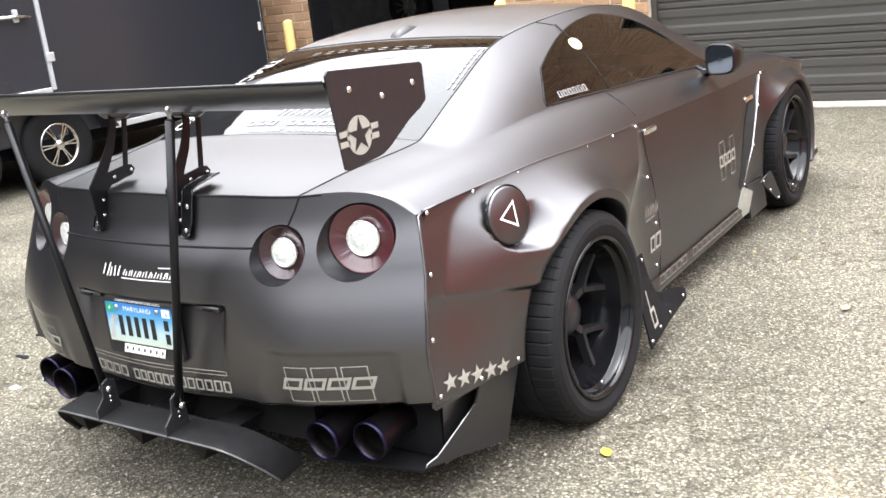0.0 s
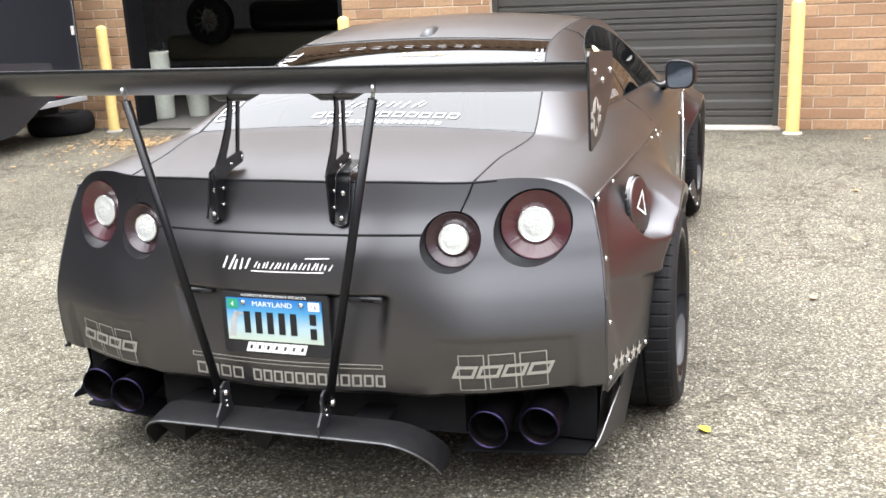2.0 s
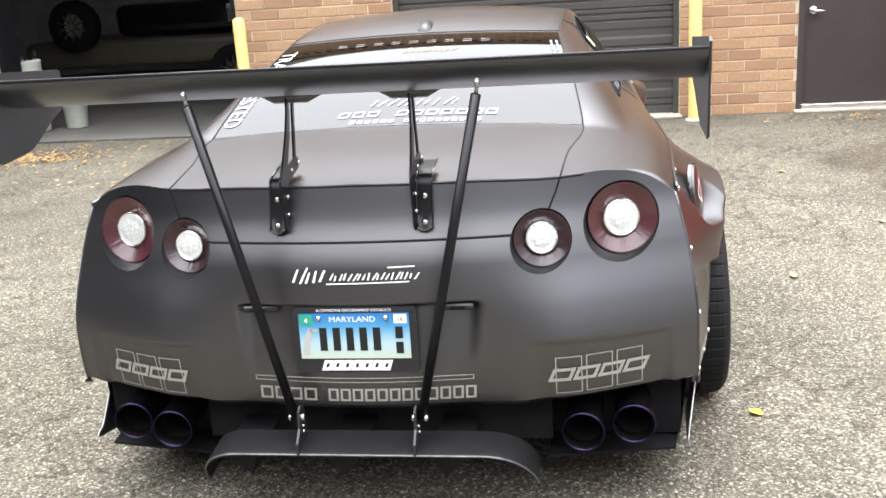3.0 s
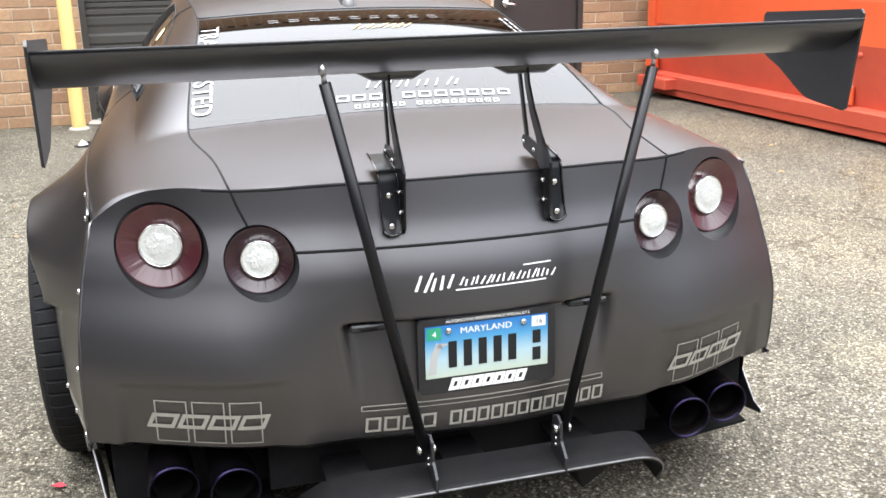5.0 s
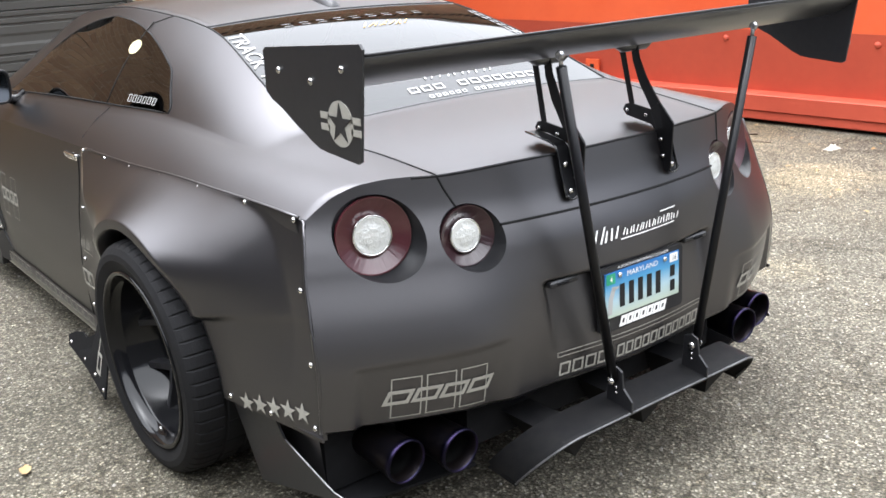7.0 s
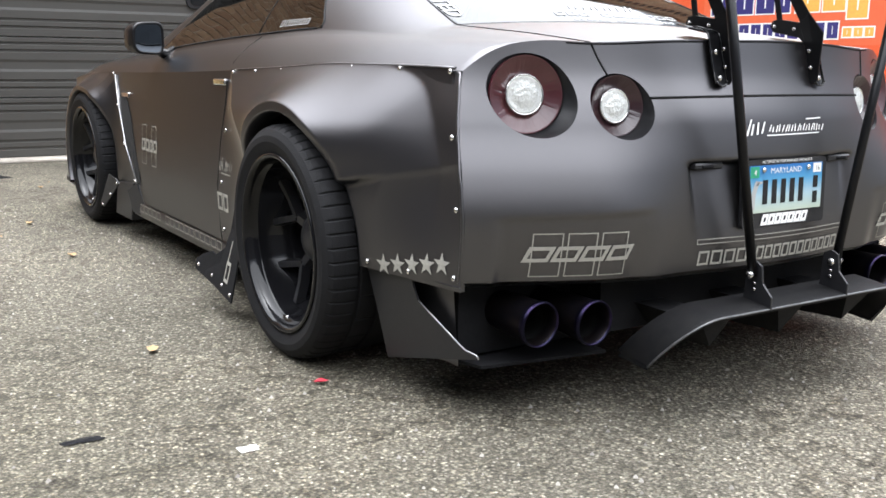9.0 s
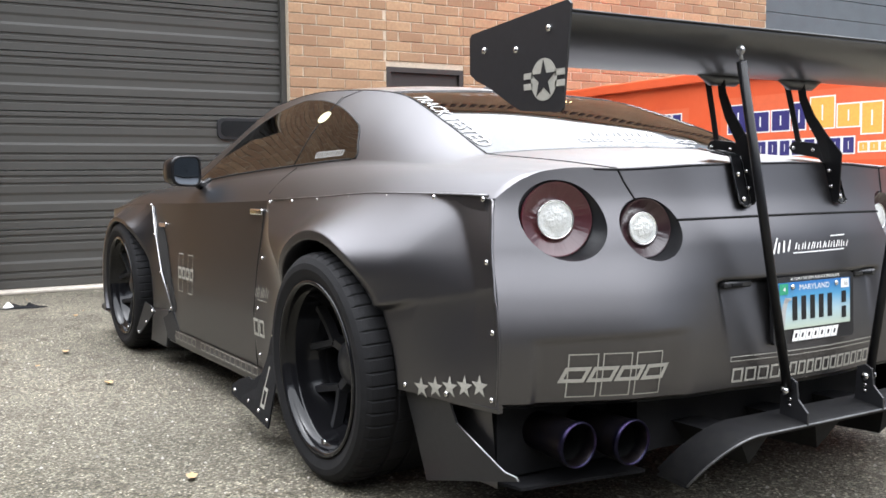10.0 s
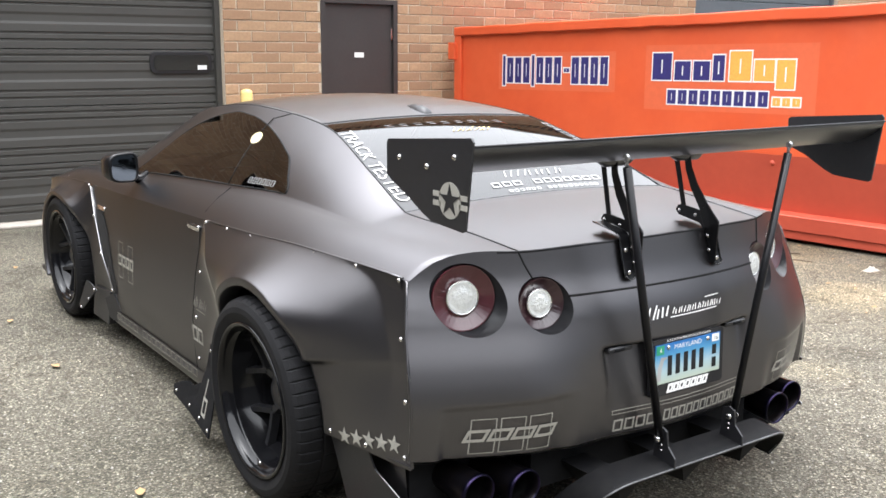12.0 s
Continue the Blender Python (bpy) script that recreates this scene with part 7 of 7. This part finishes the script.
for _ in range(2600):
    x, y = random.uniform(-3.2, 3.4), random.uniform(-0.9, 4.5)
    r = random.choice((0.003, 0.003, 0.004, 0.005, 0.007))
    n = len(vs)
    vs += [(x - r, y, 0), (x, y - r, 0), (x + r, y, 0), (x, y + r, 0), (x, y, r * 1.1)]
    fs += [(n, n + 1, n + 4), (n + 1, n + 2, n + 4), (n + 2, n + 3, n + 4), (n + 3, n, n + 4)]
M_GRIT = material("loose_grit", (0.42, 0.40, 0.36), rough=0.9, random_tint=0.8, grain=0.3, tint=(0.12, 0.11, 0.10))
tagged(part("grit", mesh_of(vs, fs), M_GRIT), "loose pale grit on the asphalt", "grit", kind="stuff")
# ---- bricks, each proud of its mortar ----
BW, BH = 0.290, 0.0995
bl, bh, bd = BW - 0.011, BH - 0.011, 0.030


def brick_mesh(w):
    bm = box_bm(0, w, 0, bd, 0, bh)
    bmesh.ops.bevel(bm, geom=[e for e in bm.edges if all(abs(v.co.y) < 1e-6 for v in e.verts)], offset=0.004, segments=1, affect="EDGES")
    me = bm_mesh(bm)
    me.materials.append(M_BRICK)
    return me


BRICKS = {}
near, far_v, far_f = 0, [], []
random.seed(3)
for x0, x1, z0, z1 in solid_spans():
    course0 = math.ceil(z0 / BH - 1e-6)
    z = course0 * BH
    k = course0
    while z + bh <= z1 + 0.03:
        top = min(bh, z1 - z)
        x = x0 - ((BW / 2) if k % 2 else 0.0)
        while x < x1 - 0.02:
            a, b = max(x, x0) + 0.0035, min(x + bl, x1 - 0.002)
            if b - a > 0.03:
                y = FACE - random.uniform(0, 0.004)
                close = z < 2.3 and (1.40 < x < 2.5 or 3.35 < x < 4.15 or -2.75 < x < -1.9)
                if close and near < 300 and top > bh - 1e-4:
                    w = round(b - a, 2)
                    if w not in BRICKS:
                        BRICKS[w] = brick_mesh(w)
                    ob = new("brick", BRICKS[w])
                    ob.parent = wall_north
                    ob.location = (a, y, z)
                    near += 1
                else:
                    n = len(far_v)
                    e = 0.004
                    far_v += [(a, y + bd, z), (b, y + bd, z), (b, y + bd, z + top), (a, y + bd, z + top), (a, y + e, z), (b, y + e, z), (b, y + e, z + top), (a, y + e, z + top), (a + e, y, z + e), (b - e, y, z + e), (b - e, y, z + top - e), (a + e, y, z + top - e)]
                    far_f += [tuple(n + q for q in f) for f in ((0, 1, 5, 4), (1, 2, 6, 5), (2, 3, 7, 6), (3, 0, 4, 7), (4, 5, 9, 8), (5, 6, 10, 9), (6, 7, 11, 10), (7, 4, 8, 11), (8, 9, 10, 11))]
            x += BW
        z += BH
        k += 1
brickwork = part("brickwork", mesh_of(far_v, far_f), M_BRICK, wall_north, "courses of tan brown brick")
tagged(brickwork, kind="stuff")
# a band of dark upright bricks under the coping
for k in range(150):
    x = WEST + 0.1 + 0.16 * k
    if k == 0:
        band = box_bm(0, 0.075, 0, 0.03, 0, 0.22, 0.003)
        band_me = bm_mesh(band)
        M_BAND = material("dark_brick", (0.07, 0.035, 0.025), rough=0.85, grain=0.4, random_tint=0.4)
        band_me.materials.append(M_BAND)
    ob = new("soldier_brick", band_me)
    ob.parent = wall_north
    ob.location = (x, FACE - 0.022, TOP - 0.5)
